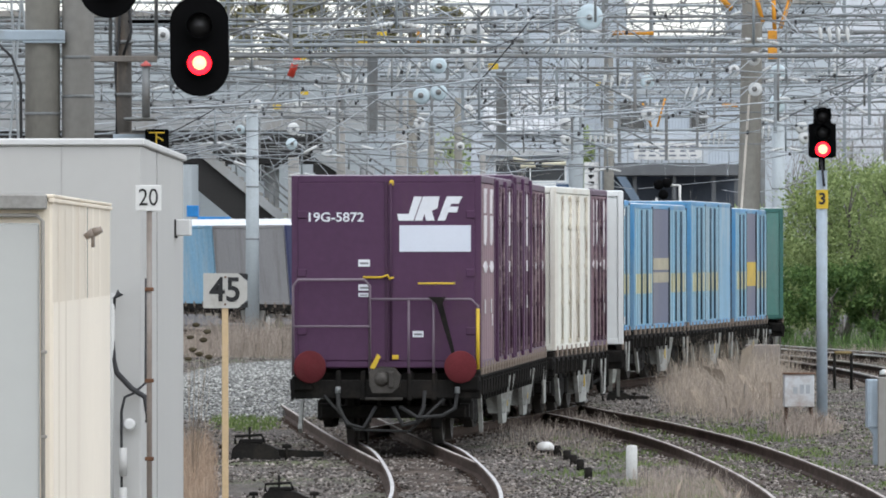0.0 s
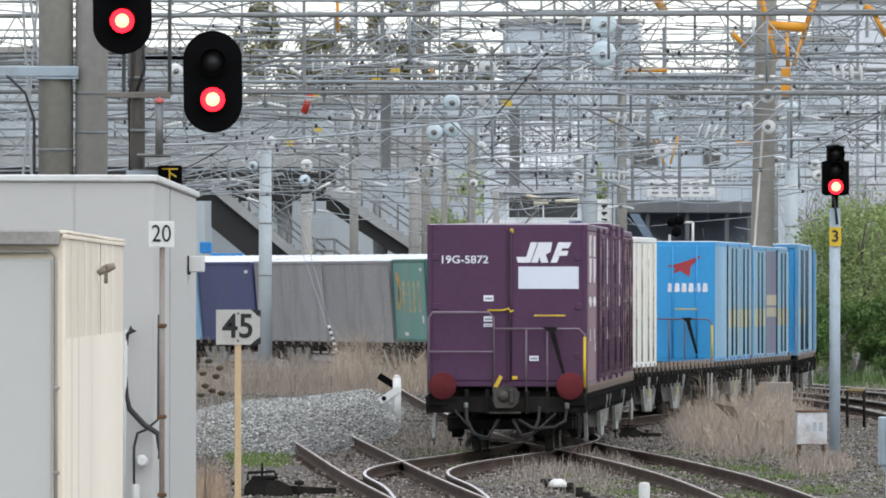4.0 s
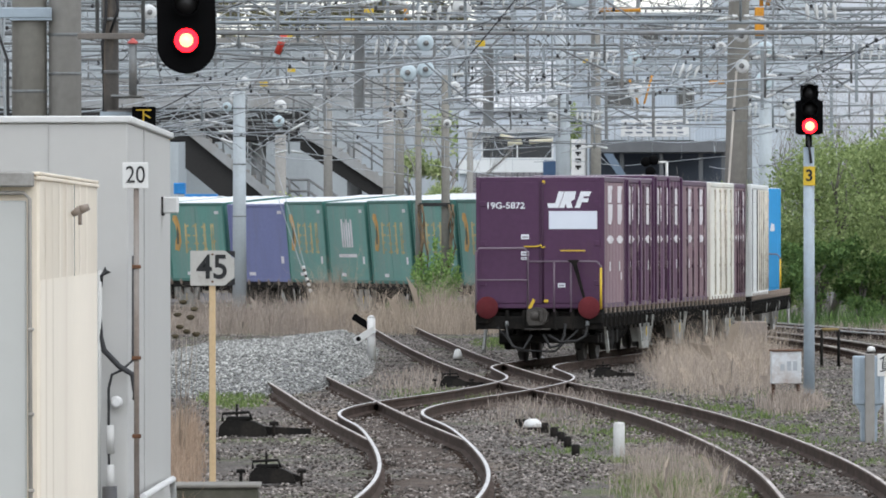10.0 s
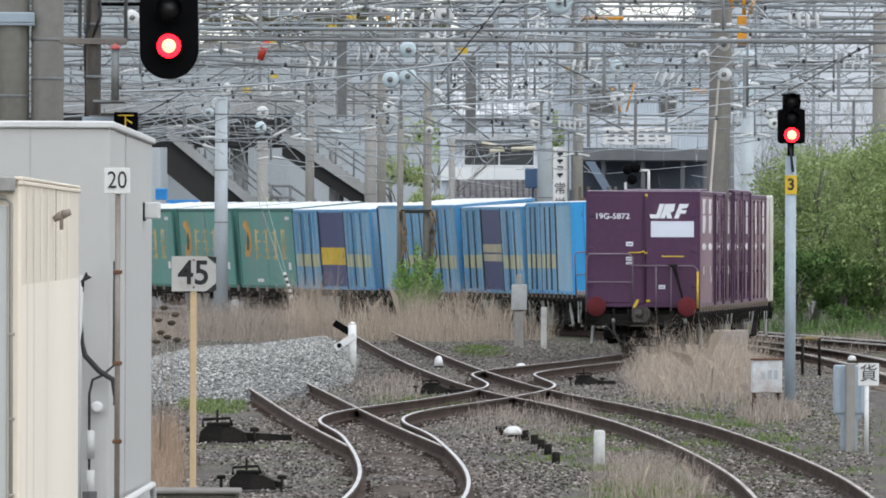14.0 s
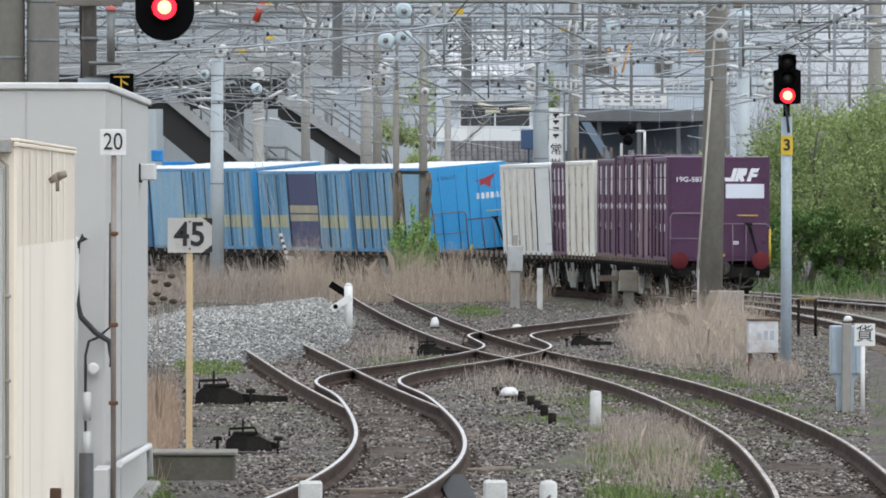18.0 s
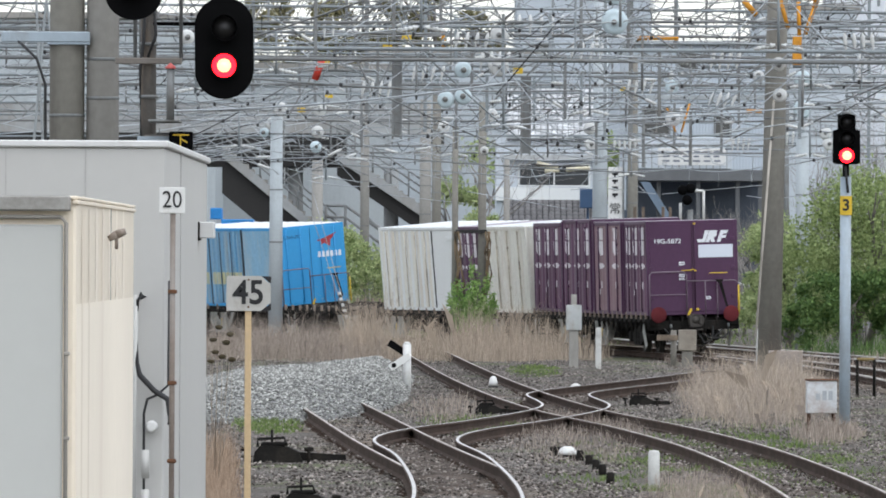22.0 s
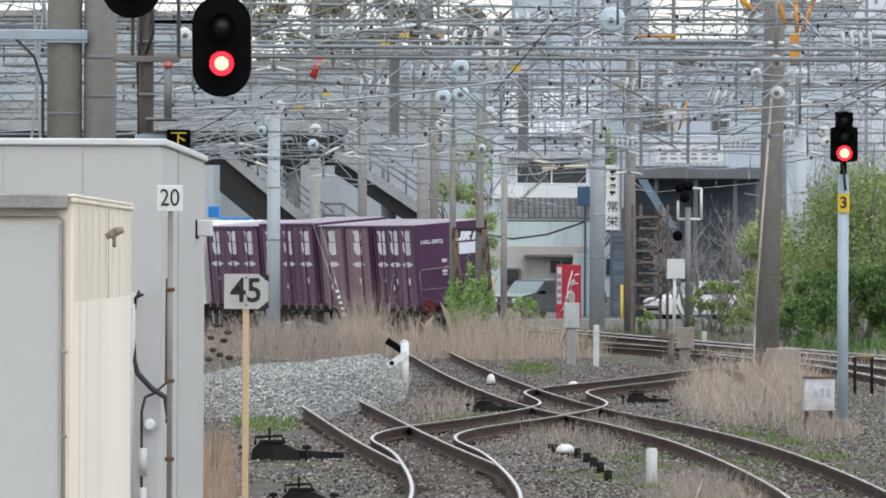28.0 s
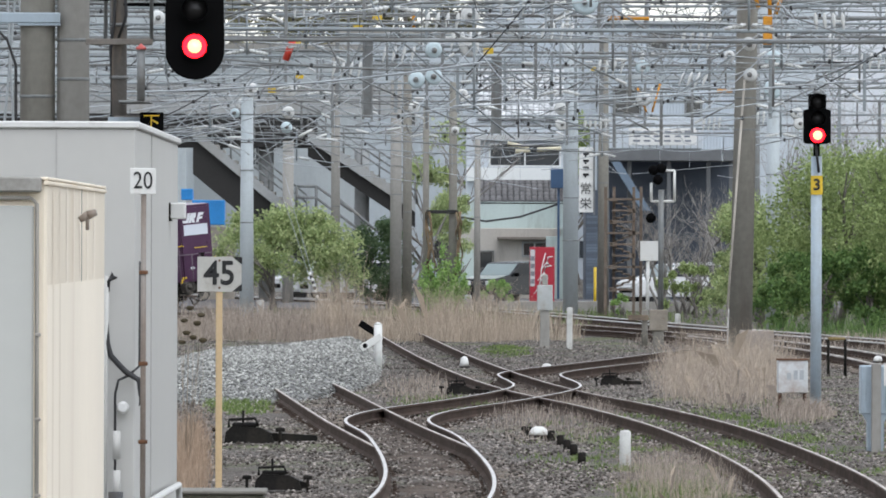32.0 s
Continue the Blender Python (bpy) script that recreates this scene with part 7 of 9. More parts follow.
def orange_brackets():
    y = 163.6
    m = hang(y)
    k = y / 13200

    def at(u, v):
        return ((u + 10.6 - 784) * k, y, 2.49 - (v - 94.4 - 421) * k)
    for a, b, w in (((1334, -20), (1352, 52), 0.07), ((1440, -20), (1412, 70), 0.07), ((1352, 46), (1420, 50), 0.11), ((1350, 50), (1366, 108), 0.05), ((1412, 70), (1396, 118), 0.05), ((1384, 60), (1386, 120), 0.05)):
        bm = bmesh.new()
        rod(bm, at(*a), at(*b), w, 6)
        part("orange_bar", bm, ORANGE, m, "orange painted bracket bar")
    bm = bmesh.new()
    p, q = at(1374, 122), at(1390, 172)
    box(bm, p[0], q[0], y - 0.08, y + 0.08, q[2], p[2], 0.01)
    part("orange_plate", bm, ORANGE, m, "orange painted plate")
    for a, b, w, yy in (((1286, 58), (1310, 84), 0.07, 166), ((1522, 12), (1546, 30), 0.09, 166), ((1540, 30), (1560, 66), 0.06, 166), ((1148, -10), (1168, 24), 0.12, 180), ((1099, 126), (1172, 126), 0.055, 176),
                        ((1293, 254), (1320, 254), 0.055, 200), ((1152, 250), (1168, 292), 0.03, 200), ((1192, 242), (1178, 292), 0.03, 200), ((756, 112), (756, 144), 0.05, 190), ((588, -10), (590, 60), 0.05, 196)):
        m = hang(yy)
        k = yy / 13200
        bm = bmesh.new()
        rod(bm, ((a[0] + 10.6 - 784) * k, yy, 2.49 - (a[1] - 94.4 - 421) * k), ((b[0] + 10.6 - 784) * k, yy, 2.49 - (b[1] - 94.4 - 421) * k), w, 6)
        part("orange_arm", bm, ORANGE, m, "orange painted arm")
    m = hang(190)
    a, b = (-3.335, 190, 7.508), (-3.52, 190, 6.989)
    bm = bmesh.new()
    rod(bm, a, b, 0.09, 8)
    part("red_rod", bm, mat("red_tape", (0.55, 0.05, 0.03), 0.5), m, "slanting red insulating rod")
    for i, (u, v, y) in enumerate(((691, 127, 190), (657, 141, 190), (551, 170, 220), (554, 231, 230), (505, 256, 235), (888, 185, 176), (1077, 216, 210))):
        t = hang(y)
        k = y / 13200
        x, z = (u + 10.6 - 784) * k, 2.49 - (v - 94.4 - 421) * k
        bm = bmesh.new()
        box(bm, x - 0.12, x + 0.12, y - 0.02, y, z - 0.07, z + 0.07, 0.004)
        part("tag", bm, YELLOW, t, "small yellow tag")
        bm = bmesh.new()
        rod(bm, (x, y, z + 0.05), (x, y, z + 0.6), 0.012, 4)
        part("hanger", bm, WIRE, t)


orange_brackets()

# ---- buildings, footbridge and street beyond the yard ----
PALEWALL = mat("pale_blue_white_wall", (0.54, 0.585, 0.63), 0.7, vary=0.06, scale=1.5, dirt=(0.42, 0.43, 0.43), dirt_amount=0.2, streak=0.2)
METALWALL = mat("pale_blue_grey_sheet_wall", (0.51, 0.57, 0.63), 0.55, vary=0.06, scale=1.5, dirt=(0.4, 0.45, 0.5), dirt_amount=0.2, streak=0.15)
BEIGEWALL = mat("beige_plaster_wall", (0.50, 0.47, 0.43), 0.85, vary=0.1, scale=2, dirt=(0.28, 0.25, 0.22), dirt_amount=0.3, streak=0.2)
MINTWALL = mat("pale_mint_wall", (0.52, 0.61, 0.59), 0.8, vary=0.08, scale=2, dirt=(0.3, 0.34, 0.32), dirt_amount=0.3, streak=0.2)
DARKWALL = mat("dark_slate_wall", (0.07, 0.085, 0.11), 0.7, vary=0.15, scale=3)
SLATE = mat("grey_roof_tile", (0.135, 0.132, 0.135), 0.7, vary=0.2, scale=4, per_object=0.2)
PALETILE = mat("pale_roof_tile", (0.56, 0.575, 0.59), 0.7, vary=0.15, scale=4, per_object=0.2)
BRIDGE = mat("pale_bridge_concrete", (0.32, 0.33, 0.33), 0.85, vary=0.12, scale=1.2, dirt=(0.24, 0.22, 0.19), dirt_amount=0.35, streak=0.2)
# near black puts the shade under deck and stairs into the colour
BRIDGEDK = mat("bridge_underside_shade", (0.022, 0.021, 0.02), 0.85, vary=0.2, scale=2)


def footbridge():
    b = thing("footbridge", "concrete footbridge with two dark-bellied stair flights", "footbridge")
    y = 300.0
    k = y / 13200

    def at(u, v):
        return ((u + 35 - 784) * k, 2.49 - (v - 421) * k)
    bm = bmesh.new()
    p, q = at(-40, 204), at(700, 150)
    box(bm, p[0] - 6, q[0], y + 0.4, y + 3.2, p[1], q[1], 0.02)
    part("deck", bm, BRIDGE, b)
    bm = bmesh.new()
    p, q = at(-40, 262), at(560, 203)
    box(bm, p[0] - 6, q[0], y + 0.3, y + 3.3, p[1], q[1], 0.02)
    part("girder", bm, BRIDGEDK, b, "girder darkened in colour for the shade under the deck")
    for z0, z1 in ((0.9, 1.0), (0.55, 0.6), (0.2, 0.25)):
        bm = bmesh.new()
        p, q = at(-40, 152), at(700, 150)
        box(bm, p[0] - 6, q[0], y + 0.4, y + 0.46, p[1] + z0, p[1] + z1)
        part("rail", bm, GALV, b)
    for i in range(26):
        bm = bmesh.new()
        x = at(-40, 200)[0] - 5 + i * 1.05
        box(bm, x, x + 0.06, y + 0.4, y + 0.46, at(0, 152)[1] - 0.1, at(0, 152)[1] + 1.0)
        part("baluster", bm, GALV, b)
    for (u0, v0), (u1, v1), yy, deep in (((345, 234), (545, 398), y - 3.0, 1.75), ((545, 236), (735, 362), y - 1.0, 0.95)):
        a, c = at(u0, v0), at(u1, v1)
        base = bmesh.new()
        box(base, min(a[0], c[0]), max(a[0], c[0]), yy + 0.35, yy + 2.55, min(a[1], c[1]) - deep - 0.1, min(a[1], c[1]) - deep - 0.01)
        f = part("stair_flight", base, BRIDGE, b)
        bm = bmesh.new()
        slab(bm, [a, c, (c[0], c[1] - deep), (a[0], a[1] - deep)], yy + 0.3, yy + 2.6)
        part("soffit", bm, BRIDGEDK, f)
        bm = bmesh.new()
        slab(bm, [(a[0], a[1] + 0.12), (c[0], c[1] + 0.12), (c[0], c[1] - 0.32), (a[0], a[1] - 0.32)], yy + 0.1, yy + 0.3)
        part("stringer", bm, BRIDGE, f)
        n = 18
        for i in range(n):
            t = i / n
            x, z = a[0] + (c[0] - a[0]) * t, a[1] + (c[1] - a[1]) * t
            bm = bmesh.new()
            box(bm, x, x + (c[0] - a[0]) / n, yy + 0.3, yy + 2.6, z - 0.1, z + 0.05, 0.005)
            part("step", bm, CONC, f)
        for h in (0.55, 0.85, 1.15):
            bm = bmesh.new()
            rod(bm, (a[0], yy + 0.2, a[1] + h), (c[0], yy + 0.2, c[1] + h), 0.04, 6)
            part("hand_rail", bm, GALVDK, f)
        for i in range(7):
            t = i / 6
            bm = bmesh.new()
            x, z = a[0] + (c[0] - a[0]) * t, a[1] + (c[1] - a[1]) * t
            rod(bm, (x, yy + 0.2, z), (x, yy + 0.2, z + 1.15), 0.035, 6)
            part("baluster", bm, GALVDK, f)
    # landing frame between the flights
    for u0, v0, u1, v1 in ((528, 332, 562, 332), (528, 352, 562, 352), (528, 332, 528, 372), (562, 332, 562, 372), (562, 332, 625, 376), (562, 352, 640, 410), (600, 352, 680, 420)):
        bm = bmesh.new()
        p, q = at(u0, v0), at(u1, v1)
        rod(bm, (p[0], y - 3.5, p[1]), (q[0], y - 3.5, q[1]), 0.06, 6)
        part("landing_rail", bm, GALVDK, b)
    for u in (470, 640):
        bm = bmesh.new()
        p = at(u, 262)
        rod(bm, (p[0], y + 1.5, -0.2), (p[0], y + 1.5, p[1]), 0.3, 14)
        part("pier", bm, BRIDGE, b)


footbridge()


def roof_tiles(parent, x0, x1, y, z0, z1, depth, nx, nz, material):
    """Curved tiles laid in rows on a deck that rises away, its dark colour the shade between tiles."""
    wd = (x1 - x0) / nx
    hh = (z1 - z0) / nz
    bm = bmesh.new()
    low = [bm.verts.new(q) for q in ((x0, y, z0 - 0.1), (x1, y, z0 - 0.1), (x1, y + depth, z1 - 0.1), (x0, y + depth, z1 - 0.1))]
    up = [bm.verts.new(q.co + Vector((0, 0, 0.06))) for q in low]
    bm.faces.new(low[::-1])
    bm.faces.new(up)
    for k in range(4):
        bm.faces.new((low[k], low[(k + 1) % 4], up[(k + 1) % 4], up[k]))
    part("roof_deck", bm, mat("tile_gap_shade", (0.09, 0.09, 0.095), 0.9, vary=0.2), parent)
    bm = bmesh.new()
    run_up = math.hypot(z1 - z0, depth) / nz * 1.12
    lathe(bm, [(wd * 0.51, 0), (wd * 0.46, run_up)], 10, None)
    bmesh.ops.scale(bm, vec=(1, 0.5, 1), verts=bm.verts)
    me = finish(bm, "tile")
    me.materials.append(material)
    tilt = math.degrees(math.atan2(depth, z1 - z0))
    for j in range(nz):
        for i in range(nx):
            part("tile", me, material, parent, m=pose(x0 + (i + 0.5) * wd, y + depth * j / nz, z0 + j * hh, -tilt * 0.94, 0, 0))


def window(parent, x0, x1, y, z0, z1, n=2, frame=None):
    w = bmesh.new()
    t = 0.06
    for a, b, c, d in ((x0, x1, z0 - t, z0), (x0, x1, z1, z1 + t), (x0 - t, x0, z0 - t, z1 + t), (x1, x1 + t, z0 - t, z1 + t)):
        box(w, a, b, y - 0.08, y + 0.02, c, d)
    for i in range(1, n):
        x = x0 + (x1 - x0) * i / n
        box(w, x - 0.03, x + 0.03, y - 0.06, y + 0.02, z0, z1)
    ob = part("window", w, frame or CLEANW, parent)
    for i in range(n):
        g = bmesh.new()
        a, b = x0 + (x1 - x0) * i / n + 0.03, x0 + (x1 - x0) * (i + 1) / n - 0.03
        box(g, a, b, y - 0.02, y + 0.0, z0 + 0.01, z1 - 0.01)
        part("pane", g, GLASSY, ob)


def white_house():
    h = thing("house", "two-storey pale house with tiled roofs and a window band", "house")
    y = 330.0
    k = y / 13200

    def X(u):
        return (u + 35 - 784) * k

    def Z(v):
        return 2.49 - (v - 421) * k
    bm = bmesh.new()
    box(bm, X(826), X(1008), y + 2.2, y + 9, -0.2, Z(206), 0.02)
    part("upper_wall", bm, PALEWALL, h)
    bm = bmesh.new()
    box(bm, X(818), X(1004), y - 0.2, y + 2.2, -0.2, Z(356), 0.02)
    part("lower_wall", bm, MINTWALL, h)
    bm = bmesh.new()
    box(bm, X(812), X(992), y - 0.6, y - 0.2, -0.2, Z(404), 0.02)
    part("front_wall", bm, BEIGEWALL, h)
    bm = bmesh.new()
    box(bm, X(826), X(1004), y + 1.9, y + 2.2, Z(320), Z(296), 0.01)
    part("sill_band", bm, CLEANW, h)
    bm = bmesh.new()
    box(bm, X(840), X(1006), y + 1.8, y + 2.2, Z(248), Z(238), 0.01)
    part("eave_board", bm, mat("pale_eaves", (0.45, 0.46, 0.46), 0.7), h)
    window(h, X(868), X(992), y + 2.18, Z(292), Z(256), 2)
    window(h, X(847), X(872), y - 0.62, Z(474), Z(446), 1, GALVDK)
    window(h, X(926), X(966), y - 0.62, Z(452), Z(430), 2, GALV)
    bm = bmesh.new()
    box(bm, X(880), X(990), y - 1.3, y - 0.6, Z(424), Z(419), 0.01)
    part("awning", bm, mat("brown_awning", (0.22, 0.19, 0.17), 0.7), h)
    bm = bmesh.new()
    slab(bm, [(X(842), Z(358)), (X(1006), Z(358)), (X(1000), Z(318)), (X(856), Z(318))], y + 1.85, y + 2.1)
    part("lower_roof", bm, SLATE, h)
    roof_tiles(h, X(846), X(1004), y - 0.2, Z(357), Z(322), 2.0, 15, 5, SLATE)
    bm = bmesh.new()
    slab(bm, [(X(842), Z(210)), (X(1016), Z(210)), (X(1010), Z(108)), (X(872), Z(108))], y + 5.5, y + 6.5)
    part("upper_roof", bm, PALETILE, h)
    roof_tiles(h, X(846), X(1014), y + 2.0, Z(209), Z(112), 3.4, 17, 9, PALETILE)
    bm = bmesh.new()
    tube(bm, [(X(815), y - 1.5, Z(385)), (X(860), y - 1.5, Z(392)), (X(920), y - 1.5, Z(384)), (X(985), y - 1.5, Z(362))], 0.05, 6)
    part("service_cable", bm, WIREDK, h)
    bm = bmesh.new()
    box(bm, X(972), X(998), y - 4.0, y - 3.2, Z(334), Z(299), 0.02)
    box(bm, X(984), X(988), y - 3.6, y - 3.4, -0.2, Z(334))
    part("wall_box", bm, mat("dark_blue_box", (0.05, 0.10, 0.19), 0.6, vary=0.1), h, "dark blue box on a post by the wall")
    a = thing("house", "pale low annexe wall with a mint panel", "house")
    bm = bmesh.new()
    box(bm, X(813), X(840), y - 1.6, y - 0.7, -0.2, Z(440), 0.02)
    part("panel", bm, MINTWALL, a)
    bm = bmesh.new()
    box(bm, X(966), X(1000), y - 2.0, y - 1.0, -0.2, Z(418), 0.02)
    part("side_panel", bm, MINTWALL, a)


white_house()


def big_buildings():
    y = 372.0
    k = y / 13200

    def X(u):
        return (u + 35 - 784) * k

    def Z(v):
        return 2.49 - (v - 421) * k
    b = thing("warehouse", "large pale blue-grey sheet-metal building with dark windows", "building")
    bm = bmesh.new()
    box(bm, X(1060), X(1312), y, y + 20, -0.2, Z(44), 0.02)
    part("body", bm, METALWALL, b)
    n = 46
    bm = bmesh.new()
    box(bm, 0, 0.09, -0.05, 0, -0.2, Z(44), 0.01)
    rib = finish(bm, "wall_rib")
    rib.materials.append(METALWALL)
    for i in range(n):
        part("wall_rib", rib, METALWALL, b, m=pose(X(1060) + (X(1312) - X(1060)) * i / n, y, 0))
    for u0, u1, v0, v1, m in ((1213, 1240, 170, 208, 1), (1086, 1132, 154, 200, 2), (1150, 1180, 60, 84, 1)):
        window(b, X(u0), X(u1), y - 0.06, Z(v1), Z(v0), m, GALVDK)
    bm = bmesh.new()
    box(bm, X(1056), X(1318), y - 0.3, y + 20, Z(44), Z(36), 0.02)
    part("roof_edge", bm, GALV, b)
    bm = bmesh.new()
    box(bm, X(1080), X(1312), y - 0.1, y, Z(140), Z(132), 0.01)
    part("string_course", bm, GALV, b)
    b = thing("shop", "dark-fronted raised shop with a white sign band and outside stair", "building")
    yy = 318.0
    kk = yy / 13200

    def U(u):
        return (u + 35 - 784) * kk

    def V(v):
        return 2.49 - (v - 421) * kk
    # shade of the opening below the canopy, put in as a dark wall
    bm = bmesh.new()
    box(bm, U(1068), U(1310), yy + 4, yy + 12, -0.2, V(268), 0.02)
    part("dark_wall", bm, DARKWALL, b)
    bm = bmesh.new()
    box(bm, U(1072), U(1300), yy - 0.5, yy + 8, V(284), V(264), 0.02)
    part("canopy", bm, mat("dark_grey_canopy", (0.12, 0.125, 0.13), 0.6, vary=0.15), b)
    for u in (1110, 1180, 1250, 1290):
        bm = bmesh.new()
        box(bm, U(u), U(u) + 0.18, yy, yy + 0.18, -0.2, V(284), 0.01)
        part("column", bm, mat("dark_grey_canopy", (0.12, 0.125, 0.13)), b)
    bm = bmesh.new()
    box(bm, U(1075), U(1245), yy + 1.0, yy + 6, V(262), V(206), 0.02)
    part("upper_room", bm, PALEWALL, b)
    bm = bmesh.new()
    box(bm, U(1112), U(1232), yy - 0.3, yy - 0.15, V(256), V(226), 0.01)
    part("sign_board", bm, SIGNW, b, "white sign board with dark strokes")
    for i in range(6):
        for j in range(3):
            bm = bmesh.new()
            x = U(1120 + i * 18)
            z = V(250 - j * 8)
            box(bm, x + 0.02 * ((i + j) % 3), x + 0.3 - 0.05 * ((i * j) % 2), yy - 0.33, yy - 0.3, z, z + 0.07)
            part("sign_bar", bm, mat("grey_blue_sign_ink", (0.16, 0.18, 0.22), 0.6), b)
    for i in range(14):
        bm = bmesh.new()
        x = U(1076) + i * (U(1245) - U(1076)) / 14
        box(bm, x, x + 0.05, yy - 0.25, yy - 0.2, V(262), V(222))
        part("baluster", bm, GALV, b)
    bm = bmesh.new()
    box(bm, U(1075), U(1245), yy - 0.27, yy - 0.19, V(222), V(219))
    part("rail", bm, GALV, b)
    bm = bmesh.new()
    slab(bm, [(U(1080), V(286)), (U(1096), V(286)), (U(1150), V(372)), (U(1134), V(372))], yy - 1.2, yy - 1.0)
    part("stair_stringer", bm, mat("blue_grey_steel", (0.14, 0.19, 0.25), 0.6), b)
    for i in range(9):
        bm = bmesh.new()
        t = i / 8
        box(bm, U(1083 + 54 * t), U(1099 + 54 * t), yy - 1.0, yy, V(290 + 82 * t), V(290 + 82 * t) + 0.05)
        part("stair_tread", bm, GALVDK, b)
    # dark tiled wall with the tall banner
    w = thing("tiled_wall", "dark slate-blue tiled wall end beside the banner", "wall")
    bm = bmesh.new()
    box(bm, U(1036), U(1078), yy - 1.0, yy + 4, -0.2, V(336), 0.02)
    part("core", bm, DARKWALL, w)
    bm = bmesh.new()
    box(bm, 0, 0.48, -0.03, 0, 0, 0.10, 0.006)
    tile = finish(bm, "tile")
    tmat = mat("slate_blue_tile", (0.10, 0.125, 0.16), 0.5, vary=0.1, per_object=0.3)
    tile.materials.append(tmat)
    for j in range(28):
        for i in range(2):
            part("tile", tile, tmat, w, m=pose(U(1037) + i * 0.5, yy - 1.0, 0.1 + j * 0.12))
    s = thing("banner_sign", "tall white hanging sign with black characters", "sign")
    bm = bmesh.new()
    box(bm, U(1021), U(1046), yy - 4.1, yy - 3.95, V(376), V(262), 0.01)
    part("board", bm, SIGNW, s)
    part("character", lettering("常", 0.52, 0.004), INK, s, m=pose(U(1033), yy - 4.12, V(336)))
    part("character", lettering("栄", 0.52, 0.004), INK, s, m=pose(U(1033), yy - 4.12, V(362)))
    for i in range(4):
        bm = bmesh.new()
        z = V(312 - i * 12)
        box(bm, U(1028), U(1038), yy - 4.13, yy - 4.1, z, z + 0.1)
        box(bm, U(1031), U(1034), yy - 4.13, yy - 4.1, z - 0.08, z + 0.06)
        part("sign_bar", bm, INK, s)
    bm = bmesh.new()
    box(bm, U(1046), U(1049), yy - 4.2, yy - 3.9, V(380), V(230))
    part("post", bm, GALVDK, s)
    # far pale blocks that close the view; raised ones stand for bright sky
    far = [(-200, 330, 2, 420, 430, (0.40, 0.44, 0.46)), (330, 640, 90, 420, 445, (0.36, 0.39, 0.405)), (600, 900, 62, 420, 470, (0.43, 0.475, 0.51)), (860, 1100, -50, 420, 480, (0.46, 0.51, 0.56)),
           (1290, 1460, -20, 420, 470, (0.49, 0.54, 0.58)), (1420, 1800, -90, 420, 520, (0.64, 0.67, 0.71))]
    for i, (u0, u1, v0, v1, d, col) in enumerate(far):
        q = d / 13200
        x0, x1, z1 = (u0 + 35 - 784) * q, (u1 + 35 - 784) * q, 2.49 + (421 - v0) * q
        f = thing("apartment_block", "distant pale plastered building with rows of windows", "building", "distant buildings")
        bm = bmesh.new()
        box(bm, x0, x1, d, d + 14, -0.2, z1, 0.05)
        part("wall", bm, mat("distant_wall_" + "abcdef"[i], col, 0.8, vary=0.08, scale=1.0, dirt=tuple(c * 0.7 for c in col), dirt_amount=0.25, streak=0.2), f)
        bm = bmesh.new()
        box(bm, x0 - 0.3, x1 + 0.3, d - 0.3, d + 14.3, z1, z1 + 0.35, 0.02)
        part("parapet", bm, CONC, f)
        rng = random.Random(i)
        z = 1.2
        while z + 1.6 < z1:
            x = x0 + 0.8
            while x + 1.6 < x1:
                if rng.random() < 0.4 and 0 < i < 4:
                    window(f, x, x + 1.4, d - 0.02, z, z + 1.1, 2, GALV)
                x += 2.6
            z += 2.8
    # hills of trees far behind are built with the greenery


big_buildings()


TOWER = mat("weathered_brown_steel", (0.15, 0.115, 0.09), 0.85, vary=0.3, scale=6, dirt=(0.22, 0.2, 0.18), dirt_amount=0.35)


